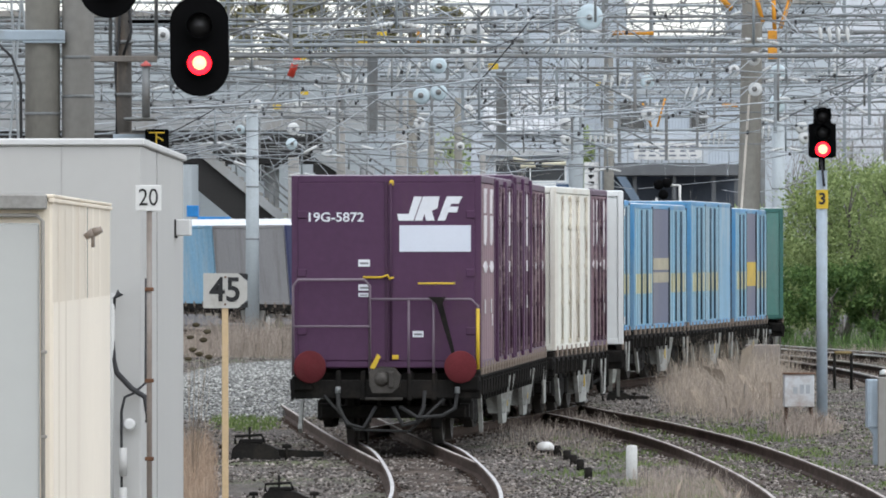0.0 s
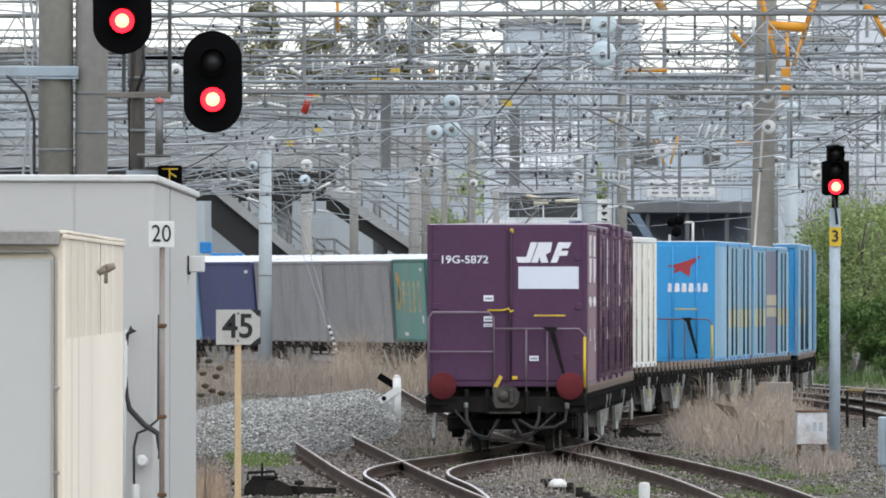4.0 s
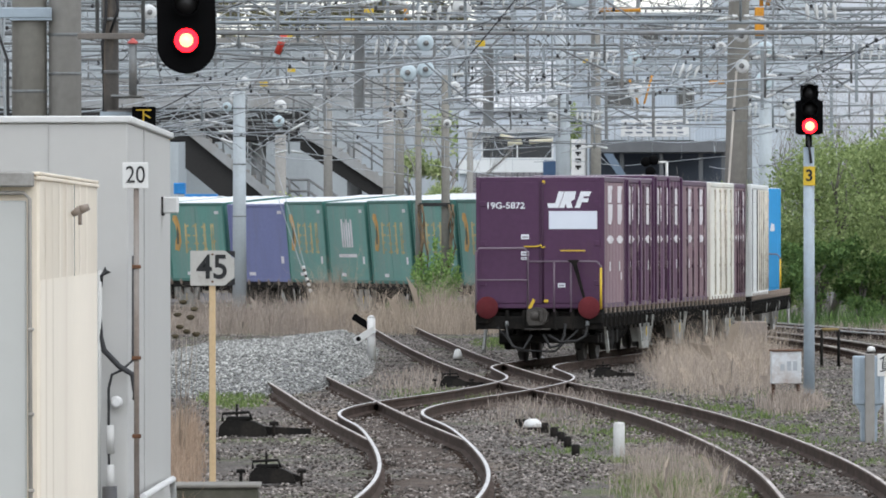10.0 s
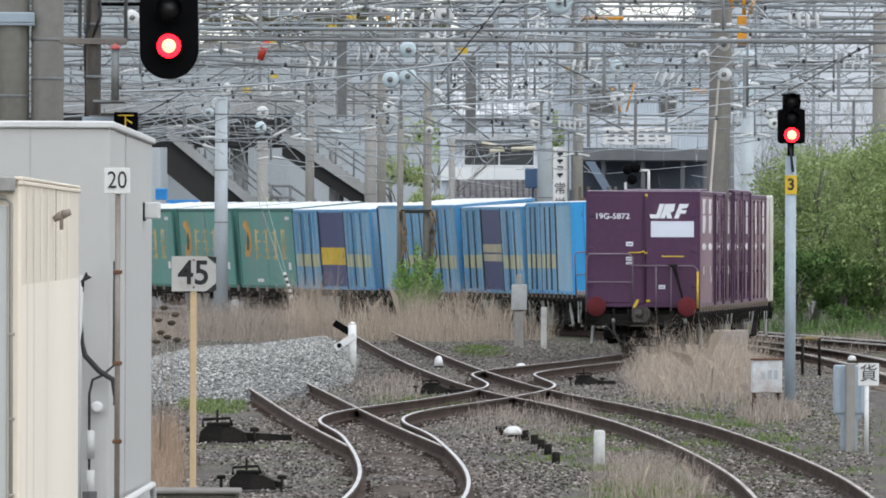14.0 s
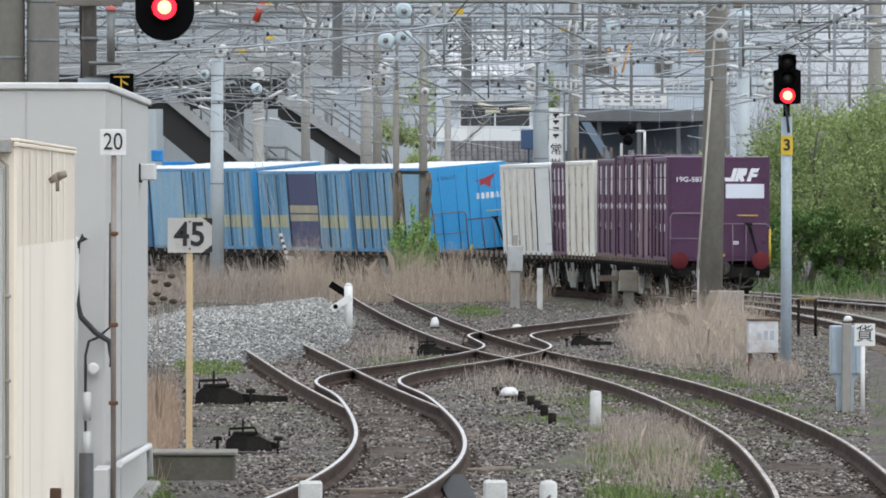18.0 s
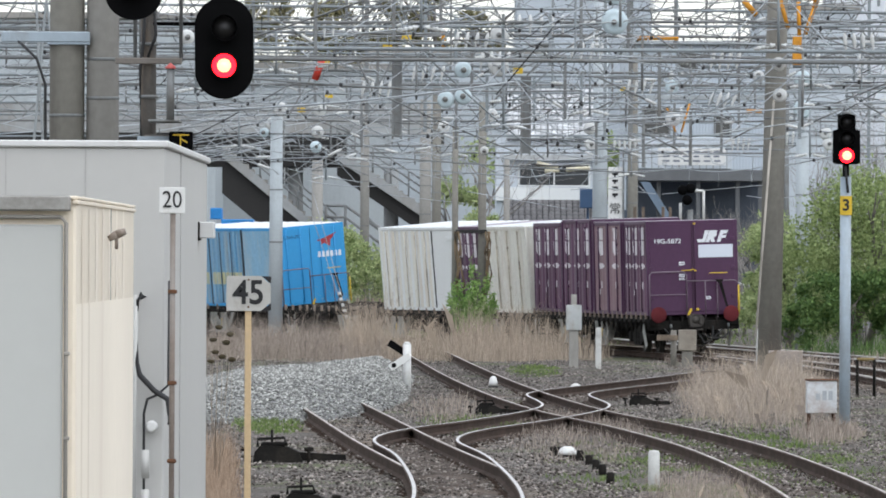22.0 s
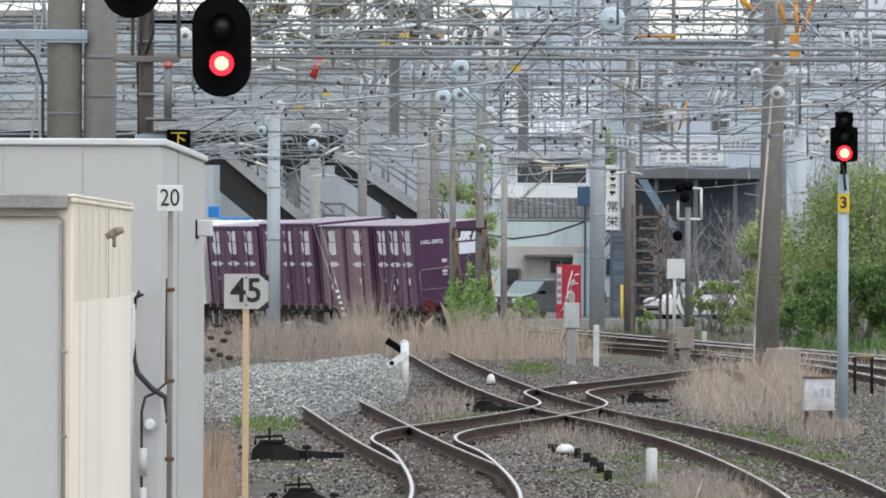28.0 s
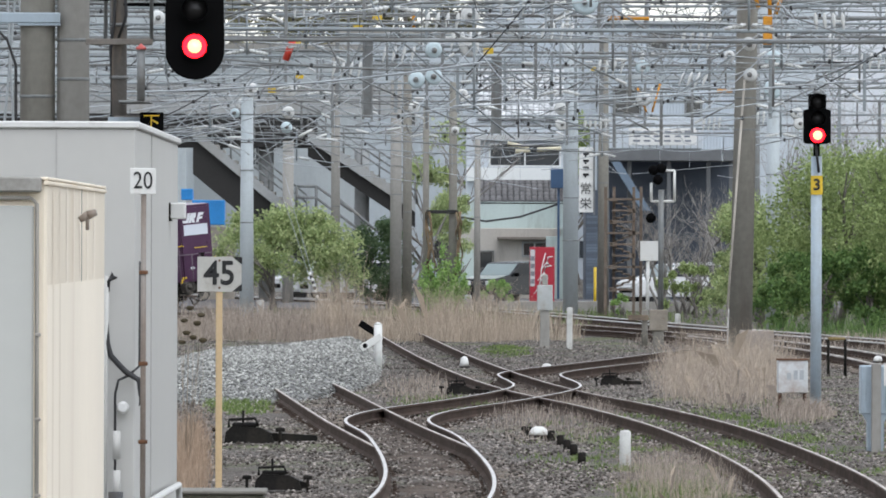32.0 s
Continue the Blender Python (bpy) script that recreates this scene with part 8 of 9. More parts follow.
def stair_tower():
    t = thing("steel_stair_tower", "weathered brown open steel stair tower beside the line", "stair tower")
    y = 252.0
    k = y / 13200

    def at(u, v):
        return ((u + 35 - 784) * k, 2.49 - (v - 421) * k)
    for u in (1072, 1088, 1122, 1136):
        bm = bmesh.new()
        p = at(u, 330)
        box(bm, p[0] - 0.05, p[0] + 0.05, y + (0 if u in (1072, 1122) else 0.9), y + 0.1 + (0 if u in (1072, 1122) else 0.9), -0.2, p[1], 0.006)
        part("post", bm, TOWER, t)
    for i in range(9):
        bm = bmesh.new()
        p, q = at(1074, 352 + i * 20), at(1134, 352 + i * 20)
        box(bm, p[0] + (0.0 if i % 3 == 0 else 0.2), q[0] - (0.0 if i % 3 == 0 else 0.22), y, y + 0.9, p[1] - 0.035, p[1] + 0.035, 0.004)
        part("landing", bm, TOWER, t)
        bm = bmesh.new()
        a, b = (1080, 352 + i * 20), (1126, 372 + i * 20)
        if i % 2:
            a, b = (1126, 352 + i * 20), (1080, 372 + i * 20)
        p, q = at(*a), at(*b)
        rod(bm, (p[0], y + 0.5, p[1]), (q[0], y + 0.5, q[1]), 0.025, 5)
        part("stringer", bm, TOWER, t)
        for j in range(4):
            bm = bmesh.new()
            f = (j + 0.5) / 4
            box(bm, p[0] + (q[0] - p[0]) * f - 0.12, p[0] + (q[0] - p[0]) * f + 0.12, y, y + 0.7, p[1] + (q[1] - p[1]) * f - 0.02, p[1] + (q[1] - p[1]) * f + 0.02)
            part("tread", bm, TOWER, t)
    m = thing("crossing_signal", "black lamp signal on a dark post with a white plate", "signal")
    p = at(1160, 520)
    bm = bmesh.new()
    rod(bm, (p[0], y - 6, -0.2), (p[0], y - 6, 4.1), 0.09, 10)
    part("post", bm, GALVDK, m)
    bm = bmesh.new()
    rod(bm, (p[0] - 0.45, y - 6.1, -0.2), (p[0] - 0.42, y - 6.1, 2.3), 0.06, 10)
    part("white_post", bm, SIGNW, m)
    bm = bmesh.new()
    a, b = at(1124, 460), at(1155, 426)
    box(bm, a[0], b[0], y - 6.2, y - 6.12, a[1], b[1], 0.01)
    part("plate", bm, SIGNW, m, "blank white plate")
    for u, v, r in ((1142, 386, 0.17), (1146, 303, 0.17), (1160, 300, 0.17), (1154, 320, 0.17)):
        bm = bmesh.new()
        p = at(u, v)
        lathe(bm, [(0, 0), (r, 0), (r, 0.12), (r * 0.6, 0.2), (0, 0.2)], 14, pose(p[0], y - 6.2, p[1], 90))
        part("lamp", bm, SIGBLACK, m)
    bm = bmesh.new()
    for a, b in (((1143, 357), (1183, 357)), ((1183, 357), (1183, 304)), ((1183, 304), (1160, 304)), ((1143, 357), (1143, 325))):
        p, q = at(*a), at(*b)
        rod(bm, (p[0], y - 6, p[1]), (q[0], y - 6, q[1]), 0.045, 6)
    part("frame", bm, SIGNW, m, "white tubular frame")


stair_tower()


def street():
    w = thing("low_wall", "low pale concrete kerb wall along the street", "wall")
    bm = bmesh.new()
    box(bm, 0.234, 11.979, 272, 272.3, -0.2, 0.181, 0.02)
    part("wall", bm, CONC, w)
    r = thing("road", "grey asphalt street behind the yard", "road", kind="structure")
    bm = bmesh.new()
    box(bm, -40, 60, 273, 320, -0.2, -0.12)
    part("surface", bm, mat("grey_asphalt", (0.11, 0.11, 0.115), 0.9, vary=0.15, scale=8, bump=0.3), r)
    v = thing("vending_machine", "red and white drinks vending machine by the house", "vending machine")
    y = 292.0
    k = y / 13200

    def at(u, v):
        return ((u + 35 - 784) * k, 2.49 - (v - 421) * k)
    a, b = at(938, 520), at(982, 437)
    bm = bmesh.new()
    box(bm, a[0], b[0], y, y + 0.8, -0.15, b[1], 0.02)
    part("case", bm, mat("red_vending_paint", (0.36, 0.018, 0.035), 0.4, vary=0.05), v)
    bm = bmesh.new()
    box(bm, a[0] + 0.02, a[0] + 0.2, y - 0.02, y, 0.6, b[1] - 0.1, 0.005)
    part("display", bm, mat("pale_display", (0.55, 0.55, 0.55), 0.3), v, "pale product display")
    for i in range(4):
        bm = bmesh.new()
        z = 0.7 + i * 0.3
        box(bm, a[0] + 0.03, a[0] + 0.19, y - 0.03, y - 0.02, z, z + 0.18)
        part("shelf", bm, mat("grey_print", (0.2, 0.2, 0.22)), v)
    bm = bmesh.new()
    for dx, dz, q in ((0.36, 0.45, 1.0), (0.5, 0.95, 1.0), (0.62, 1.4, 0.8)):
        # a looping brush stroke climbing the front
        tube(bm, [(a[0] + dx + q * (0.06 * w + 0.13 * math.sin(w * 1.9)), y - 0.012, dz + q * (0.11 * w + 0.1 * math.cos(w * 1.9))) for w in range(-1, 5)], lambda w: 0.018 + 0.035 * math.sin(3 * w) ** 2, 6)
    tube(bm, [(a[0] + 0.3, y - 0.012, 0.35), (a[0] + 0.42, y - 0.012, 0.85), (a[0] + 0.46, y - 0.012, 1.3), (a[0] + 0.62, y - 0.012, 1.9)], 0.022, 6)
    part("white_swirl", bm, SIGNW, v, "white swirling stripe")
    for u, lab in ((1039, "yellow guard post by the wall"), (998, "yellow guard sleeve by the grey pole")):
        p = thing("bollard", lab, "bollard", "yellow bollards")
        bm = bmesh.new()
        q = at(u, 470)
        rod(bm, (q[0], y - 14, -0.2), (q[0], y - 14, q[1]), 0.055, 10)
        part("post", bm, YELLOW, p)
    car((3.35, 297.0), -34, mat("dark_car_paint", (0.02, 0.022, 0.025), 0.25, vary=0.05, bump=0, spec=0.7), mat("silver_green_bonnet", (0.30, 0.33, 0.31), 0.3, vary=0.05, bump=0), "black estate car with a pale bonnet parked by the house")
    car((-2.866, 306.0), -70, mat("white_car_paint", (0.62, 0.63, 0.63), 0.3, vary=0.04, bump=0), None, "white van parked under the stairs")
    car((-4.078, 310.0), -70, mat("white_car_paint", (0.62, 0.63, 0.63)), None, "white car parked beyond the trees")
    car((9.696, 290.0), -60, mat("white_car_paint", (0.62, 0.63, 0.63)), None, "white car parked behind bare branches")
    t = thing("blue_sheet", "bright blue tarpaulin draped over stacked goods", "tarpaulin")
    y = 312.0
    k = y / 13200
    bm = bmesh.new()
    for a, b in (((348, 356), (367, 336)), ((366, 400), (420, 356)), ((352, 430), (396, 385))):
        p, q = at(*a), at(*b)
        f = k / (292.0 / 13200)
        box(bm, p[0] * f, q[0] * f, y, y + 1.4, p[1], q[1], 0.03)
    part("sheet", bm, mat("bright_blue_tarpaulin", (0.03, 0.25, 0.62), 0.5, vary=0.2, scale=3, bump=0.6), t)
    bm = bmesh.new()
    box(bm, -9.375, -7.886, y + 0.1, y + 1.3, -0.15, 2.9, 0.02)
    part("goods", bm, mat("stacked_timber", (0.3, 0.27, 0.23), 0.85, vary=0.25), t)


def car(at, turn, paint, bonnet, label):
    c = thing("car", label, "car", "parked cars")
    bm = bmesh.new()
    side = [(-2.1, 0.35), (2.1, 0.35), (2.12, 0.8), (1.95, 0.98), (0.95, 1.08), (0.25, 1.62), (-1.7, 1.68), (-2.08, 1.1)]
    b2 = bmesh.new()
    slab(b2, side, -0.82, 0.82)
    bmesh.ops.bevel(b2, geom=b2.edges[:], offset=0.07, segments=2, affect="EDGES", clamp_overlap=True)
    merge(bm, b2, pose(0, 0, 0, 0, 0, 0))
    part("body", bm, paint, c)
    bm = bmesh.new()
    slab(bm, [(0.98, 1.10), (0.32, 1.58), (0.28, 1.56), (0.92, 1.07)], -0.7, 0.7)
    # windscreen colour is lightened to carry its reflection of the sky
    part("windscreen", bm, mat("sky_paled_glass", (0.20, 0.25, 0.25), 0.08, vary=0.05, bump=0, spec=0.8), c)
    for s in (-1, 1):
        bm = bmesh.new()
        slab(bm, [(0.75, 1.12), (0.22, 1.54), (-1.55, 1.58), (-1.75, 1.12)], s * 0.8, s * 0.825)
        part("side_window", bm, GLASSY, c)
        bm = bmesh.new()
        box(bm, 1.98, 2.13, s * 0.5 - 0.14, s * 0.5 + 0.14, 0.72, 0.9, 0.03)
        part("headlight", bm, mat("clear_headlight", (0.6, 0.62, 0.62), 0.15, bump=0), c)
        for x in (-1.3, 1.3):
            bm = bmesh.new()
            lathe(bm, [(0.0, 0.0), (0.2, 0.0), (0.32, 0.02), (0.34, 0.1), (0.32, 0.2), (0, 0.2)], 18, pose(x, s * 0.66, 0.32, 90 * s))
            part("wheel", bm, mat("black_rubber", (0.02, 0.02, 0.02)), c)
        bm = bmesh.new()
        box(bm, 0.6, 0.75, s * 0.84, s * 1.0, 1.08, 1.22, 0.03)
        part("mirror", bm, SIGBLACK, c)
    if bonnet:
        bm = bmesh.new()
        slab(bm, [(0.98, 1.115), (1.94, 1.015), (2.0, 0.97), (0.98, 1.06)], -0.74, 0.74)
        part("bonnet", bm, bonnet, c)
    bm = bmesh.new()
    box(bm, 2.1, 2.15, -0.45, 0.45, 0.5, 0.68, 0.01)
    part("grille", bm, SIGBLACK, c)
    c.matrix_basis = pose(at[0], at[1], -0.12, 0, 0, turn - 90)


street()

# ---- greenery ----


def leaf_material(name, dark, light, island=True):
    m = bpy.data.materials.new(name)
    m.use_nodes = True
    n, l = m.node_tree.nodes, m.node_tree.links
    g = n.new("ShaderNodeNewGeometry")
    x = n.new("ShaderNodeMix")
    x.data_type = "RGBA"
    x.inputs[6].default_value, x.inputs[7].default_value = (*dark, 1), (*light, 1)
    l.new(g.outputs["Random Per Island"], x.inputs[0])
    b = n["Principled BSDF"]
    l.new(x.outputs[2], b.inputs["Base Color"])
    b.inputs["Roughness"].default_value = 0.65
    b.inputs["Specular IOR Level"].default_value = 0.2
    t = n.new("ShaderNodeBsdfTranslucent")
    l.new(x.outputs[2], t.inputs["Color"])
    mix = n.new("ShaderNodeMixShader")
    mix.inputs[0].default_value = 0.35
    l.new(b.outputs[0], mix.inputs[1])
    l.new(t.outputs[0], mix.inputs[2])
    l.new(mix.outputs[0], n["Material Output"].inputs["Surface"])
    return m


FRESH = leaf_material("fresh_green_leaf", (0.15, 0.21, 0.075), (0.42, 0.50, 0.22))
BRIGHT = leaf_material("bright_green_leaf", (0.15, 0.29, 0.08), (0.42, 0.58, 0.21))
YELLOWG = leaf_material("yellow_green_leaf", (0.22, 0.30, 0.12), (0.53, 0.59, 0.31))
MIDLEAF = leaf_material("mid_green_leaf", (0.06, 0.12, 0.04), (0.20, 0.31, 0.10))
DARKLEAF = leaf_material("dark_green_leaf", (0.05, 0.09, 0.045), (0.14, 0.20, 0.10))
STRAW = leaf_material("dry_straw", (0.29, 0.235, 0.185), (0.65, 0.545, 0.435))
BRUSH = leaf_material("brown_dry_brush", (0.20, 0.166, 0.14), (0.56, 0.475, 0.405))
HILLSIDE = leaf_material("budding_hillside_leaf", (0.15, 0.145, 0.085), (0.38, 0.35, 0.20))
TAN = leaf_material("tan_dry_grass", (0.24, 0.165, 0.115), (0.56, 0.42, 0.31))
WEED = leaf_material("green_weed", (0.08, 0.12, 0.04), (0.24, 0.32, 0.11))
BARK = mat("grey_brown_bark", (0.16, 0.145, 0.13), 0.9, vary=0.3, scale=6)
PALEBARK = mat("pale_bare_branch", (0.25, 0.235, 0.22), 0.9, vary=0.25, scale=6)


def sheets(name, quads, material, label, category, kind="stuff", parent=None):
    """Many small blades or leaves in one mesh: each a list of corner points."""
    vs, fs = [], []
    for q in quads:
        k = len(vs)
        vs.extend(q)
        fs.append(tuple(range(k, k + len(q))))
    me = bpy.data.meshes.new(name)
    me.from_pydata(vs, [], fs)
    ob = part(name, me, material, parent)
    return tagged(ob, label, category, kind=kind)


def grass(name, n, place, height, width, material, label, lean=0.5, seed=1, density=None):
    """Blades as narrow bent slips; place() draws a foot and how far inside its patch it lies."""
    rng = random.Random(seed)
    quads = []
    tries = 0
    while len(quads) < n and tries < n * 8:
        tries += 1
        x, y, inside = place(rng)
        c = 0.5 + 0.5 * noise.noise((x * 1.3, y * 0.4, seed)) + 0.35 * noise.noise((x * 4, y * 1.6, seed + 3))
        c = min(max(c, 0), 1)
        if rng.random() > inside * (density(c) if density else 0.25 + c):
            continue
        swell = 0.85 + 0.55 * noise.noise((x * 0.45, y * 0.12, seed + 7))
        h = height * swell * rng.uniform(0.25, 1.15) ** 1.2 * (0.35 + 0.9 * c) * (0.45 + 0.55 * inside)
        a = rng.uniform(0, 6.3)
        k = lean * h * rng.random()
        dx, dy = math.cos(a) * k, math.sin(a) * k
        w = width * rng.uniform(0.5, 1.2)
        z = -0.2
        b = rng.uniform(-0.6, 0.6)
        wx, wy = w * math.cos(b), w * math.sin(b)
        if h > 0.3:
            for _ in range(4):
                t = rng.uniform(0.35, 1.0)
                p = Vector((x + dx * t * t, y + dy * t * t, z + h * t * (1 - 0.25 * lean * t)))
                q = p + Vector((rng.uniform(-1, 1), rng.uniform(-1, 1), rng.uniform(-0.2, 0.8))) * h * rng.uniform(0.1, 0.28)
                quads.append([p - Vector((w * 0.5, 0, 0)), p + Vector((w * 0.5, 0, 0)), q])
        quads.append([(x - wx, y - wy, z), (x + wx, y + wy, z), (x + dx * 0.4 + wx * 0.7, y + dy * 0.4 + wy * 0.7, z + h * 0.62), (x + dx, y + dy, z + h * (1 - 0.25 * lean)), (x + dx * 0.4 - wx * 0.7, y + dy * 0.4 - wy * 0.7, z + h * 0.62)])
        if rng.random() < 0.4 and h > 0.25:
            t = rng.uniform(0.35, 0.8)
            p = Vector((x + dx * 0.6 * t, y + dy * 0.6 * t, z + h * t * 0.9))
            q = p + Vector((rng.uniform(-1, 1), rng.uniform(-1, 1), rng.uniform(0.2, 0.9))) * h * 0.28
            quads.append([p - Vector((w * 0.6, 0, 0)), p + Vector((w * 0.6, 0, 0)), q])
    return sheets(name, quads, material, label, "grass")


def area(x0, x1, y0, y1, fan=False):
    """Draws over an oval patch that thins towards its edge; with fan the sides follow x per metre of y."""
    def draw(rng):
        a, b = rng.uniform(-1, 1), rng.uniform(-1, 1)
        inside = max(1 - abs(a) ** 2.2 - abs(b) ** 2.2, 0) ** 0.6
        y = (y0 + y1) / 2 + b * (y1 - y0) * 0.6
        x = (x0 + x1) / 2 + a * (x1 - x0) * 0.6
        return (x * y, y, inside) if fan else (x, y, inside)
    return draw


def clear(place, lines, gap):
    """Keeps a draw off the tracks."""
    def draw(rng):
        for _ in range(30):
            x, y, inside = place(rng)
            ok = True
            for ln in lines:
                tx = float(np.interp(y, ln[2], ln[1])) if ln[2][-1] > ln[2][0] else 1e9
                if abs(tx - x) < gap:
                    ok = False
            if ok:
                return x, y, inside
        return x, y, 0.0
    return draw


# tall dry grass before the far curve, brush by the masts, straw by the hut
grass("dry_grass", 26000, clear(area(-0.034, 0.0065, 190, 216, True), (CROSS,), 1.0), 1.2, 0.005, BRUSH, "tall brown dry grass in front of the far curve", 0.9, seed=11)
grass("dry_grass", 12000, area(-0.033, -0.003, 194, 220, True), 0.75, 0.0055, STRAW, "pale straw among the tall dry grass", 0.9, seed=12)
grass("dry_grass", 16000, area(-0.012, 0.019, 190, 207, True), 1.55, 0.005, STRAW, "straw-coloured dry grass behind the crossing track", 0.9, seed=13)
grass("dry_grass", 13000, clear(area(-0.0149, 0.0108, 191, 206, True), (CROSS,), 1.0), 2.9, 0.0045, STRAW, "tallest straw-brown dry stalks round the young shrub", 0.7, seed=41)
grass("dry_grass", 12000, clear(area(-0.036, -0.0109, 191, 206, True), (CROSS,), 1.0), 1.75, 0.0045, BRUSH, "brown dry grass behind the gravel heap", 0.9, seed=42)
grass("dry_brush", 13000, clear(area(0.031, 0.050, 118, 160, True), (MAIN, CROSS), 0.9), 1.05, 0.0036, BRUSH, "dense brown dry brush round the masts", 1.3, seed=14, density=lambda c: max(0, c * 1.7 - 0.3))
grass("dry_brush", 12000, clear(area(0.032, 0.050, 120, 162, True), (MAIN, CROSS), 0.9), 1.3, 0.0034, STRAW, "pale dry stalks in the brush", 1.2, seed=15, density=lambda c: max(0, c * 1.7 - 0.35))
grass("dry_brush", 2600, clear(area(0.046, 0.055, 108, 116, True), (MAIN, CROSS), 0.9), 0.55, 0.005, BRUSH, "dry weeds at the foot of the signal", 0.9, seed=16)
grass("dry_brush", 3800, clear(area(0.026, 0.043, 68, 90, True), (CROSS,), 0.75), 0.58, 0.0022, BRUSH, "dry brown weeds between the two nearest tracks", 0.95, seed=17, density=lambda c: max(0, c * 2 - 0.65))
grass("dry_brush", 1600, clear(area(0.027, 0.042, 66, 84, True), (CROSS,), 0.75), 0.6, 0.0021, STRAW, "pale stalks between the two nearest tracks", 0.9, seed=29, density=lambda c: max(0, c * 2 - 0.65))
grass("green_grass", 4200, clear(area(0.026, 0.046, 62, 82, True), (CROSS,), 0.7), 0.24, 0.006, WEED, "fresh green grass among the dry weeds", 1.1, seed=18, density=lambda c: max(0, c * 2 - 0.6))
grass("dry_grass", 6500, area(-0.0345, -0.0285, 72, 100, True), 0.72, 0.0026, TAN, "tan dry grass beside the grey hut", 0.6, seed=19, density=lambda c: 0.8)
grass("green_grass", 2600, area(-0.040, -0.030, 60, 72, True), 0.22, 0.006, WEED, "green weeds at the hut's foot", 0.8, seed=20)
grass("green_grass", 2600, area(-0.029, -0.020, 112, 128, True), 0.22, 0.008, WEED, "green weeds beside the siding", 0.9, seed=21)
grass("green_grass", 1800, area(-0.004, 0.010, 112, 126, True), 0.16, 0.008, WEED, "low green weeds at the crossing", 0.9, seed=22)
grass("green_grass", 1500, area(0.0075, 0.0145, 168, 184, True), 0.16, 0.010, WEED, "patch of green grass by the far points", 0.9, seed=23)
grass("green_grass", 11000, clear(area(0.016, 0.064, 78, 122, True), (CROSS,), 0.0), 0.13, 0.007, WEED, "scattered green weeds along the crossing track", 0.9, seed=24, density=lambda c: max(0, c * 2 - 0.8))
grass("dry_brush", 2600, area(0.008, 0.026, 98, 128, True), 0.36, 0.004, BRUSH, "thin reddish dead weeds at the crossing", 0.9, seed=25)
grass("dry_grass", 4000, area(0.03, 0.075, 176, 200, True), 0.5, 0.008, BRUSH, "dry grass between the eastern tracks", 0.8, seed=26)
grass("dry_brush", 700, area(-0.006, 0.004, 120, 140, True), 0.4, 0.006, BRUSH, "sparse dark dead stalks before the gravel heap", 0.5, seed=27)
grass("green_grass", 5000, area(0.046, 0.08, 198, 210, True), 1.0, 0.012, MIDLEAF, "rank green growth at the thicket's foot", 0.8, seed=30)
grass("green_grass", 3500, area(-0.03, 0.045, 226, 268, True), 0.5, 0.016, WEED, "green verge behind the far track", 0.8, seed=28)


def branch(bm, p, d, length, r, depth, rng, tips, spread=0.6):
    pts = [p]
    q = Vector(p)
    way = Vector(d)
    for i in range(4):
        way = (way + Vector((rng.uniform(-1, 1), rng.uniform(-1, 1), rng.uniform(-0.3, 0.6))) * 0.16).normalized()
        q = q + way * length / 4
        pts.append(q.copy())
    tube(bm, pts, lambda t: r * (1 - 0.55 * t), 5 if depth > 1 else 4)
    tips.append(pts[-1])
    if depth:
        for i in range(3 if depth > 1 else 4):
            at = pts[rng.randint(1, 4)]
            side = (way + Vector((rng.uniform(-1, 1), rng.uniform(-1, 1), rng.uniform(-0.3, 0.9))) * spread * 1.6).normalized()
            branch(bm, at, side, length * rng.uniform(0.5, 0.75), r * 0.5, depth - 1, rng, tips, spread)


def leaf(rng, c, size):
    a = Vector((rng.gauss(0, 1), rng.gauss(0, 1), rng.gauss(0, 0.7))).normalized()
    b = a.orthogonal().normalized()
    b = (Matrix.Rotation(rng.uniform(0, 6.3), 3, a) @ b)
    s = size * rng.uniform(0.6, 1.4)
    c = Vector(c)
    e = a.cross(b)
    return [c - b * s, c + e * s * 0.45, c + b * s, c - e * s * 0.45]


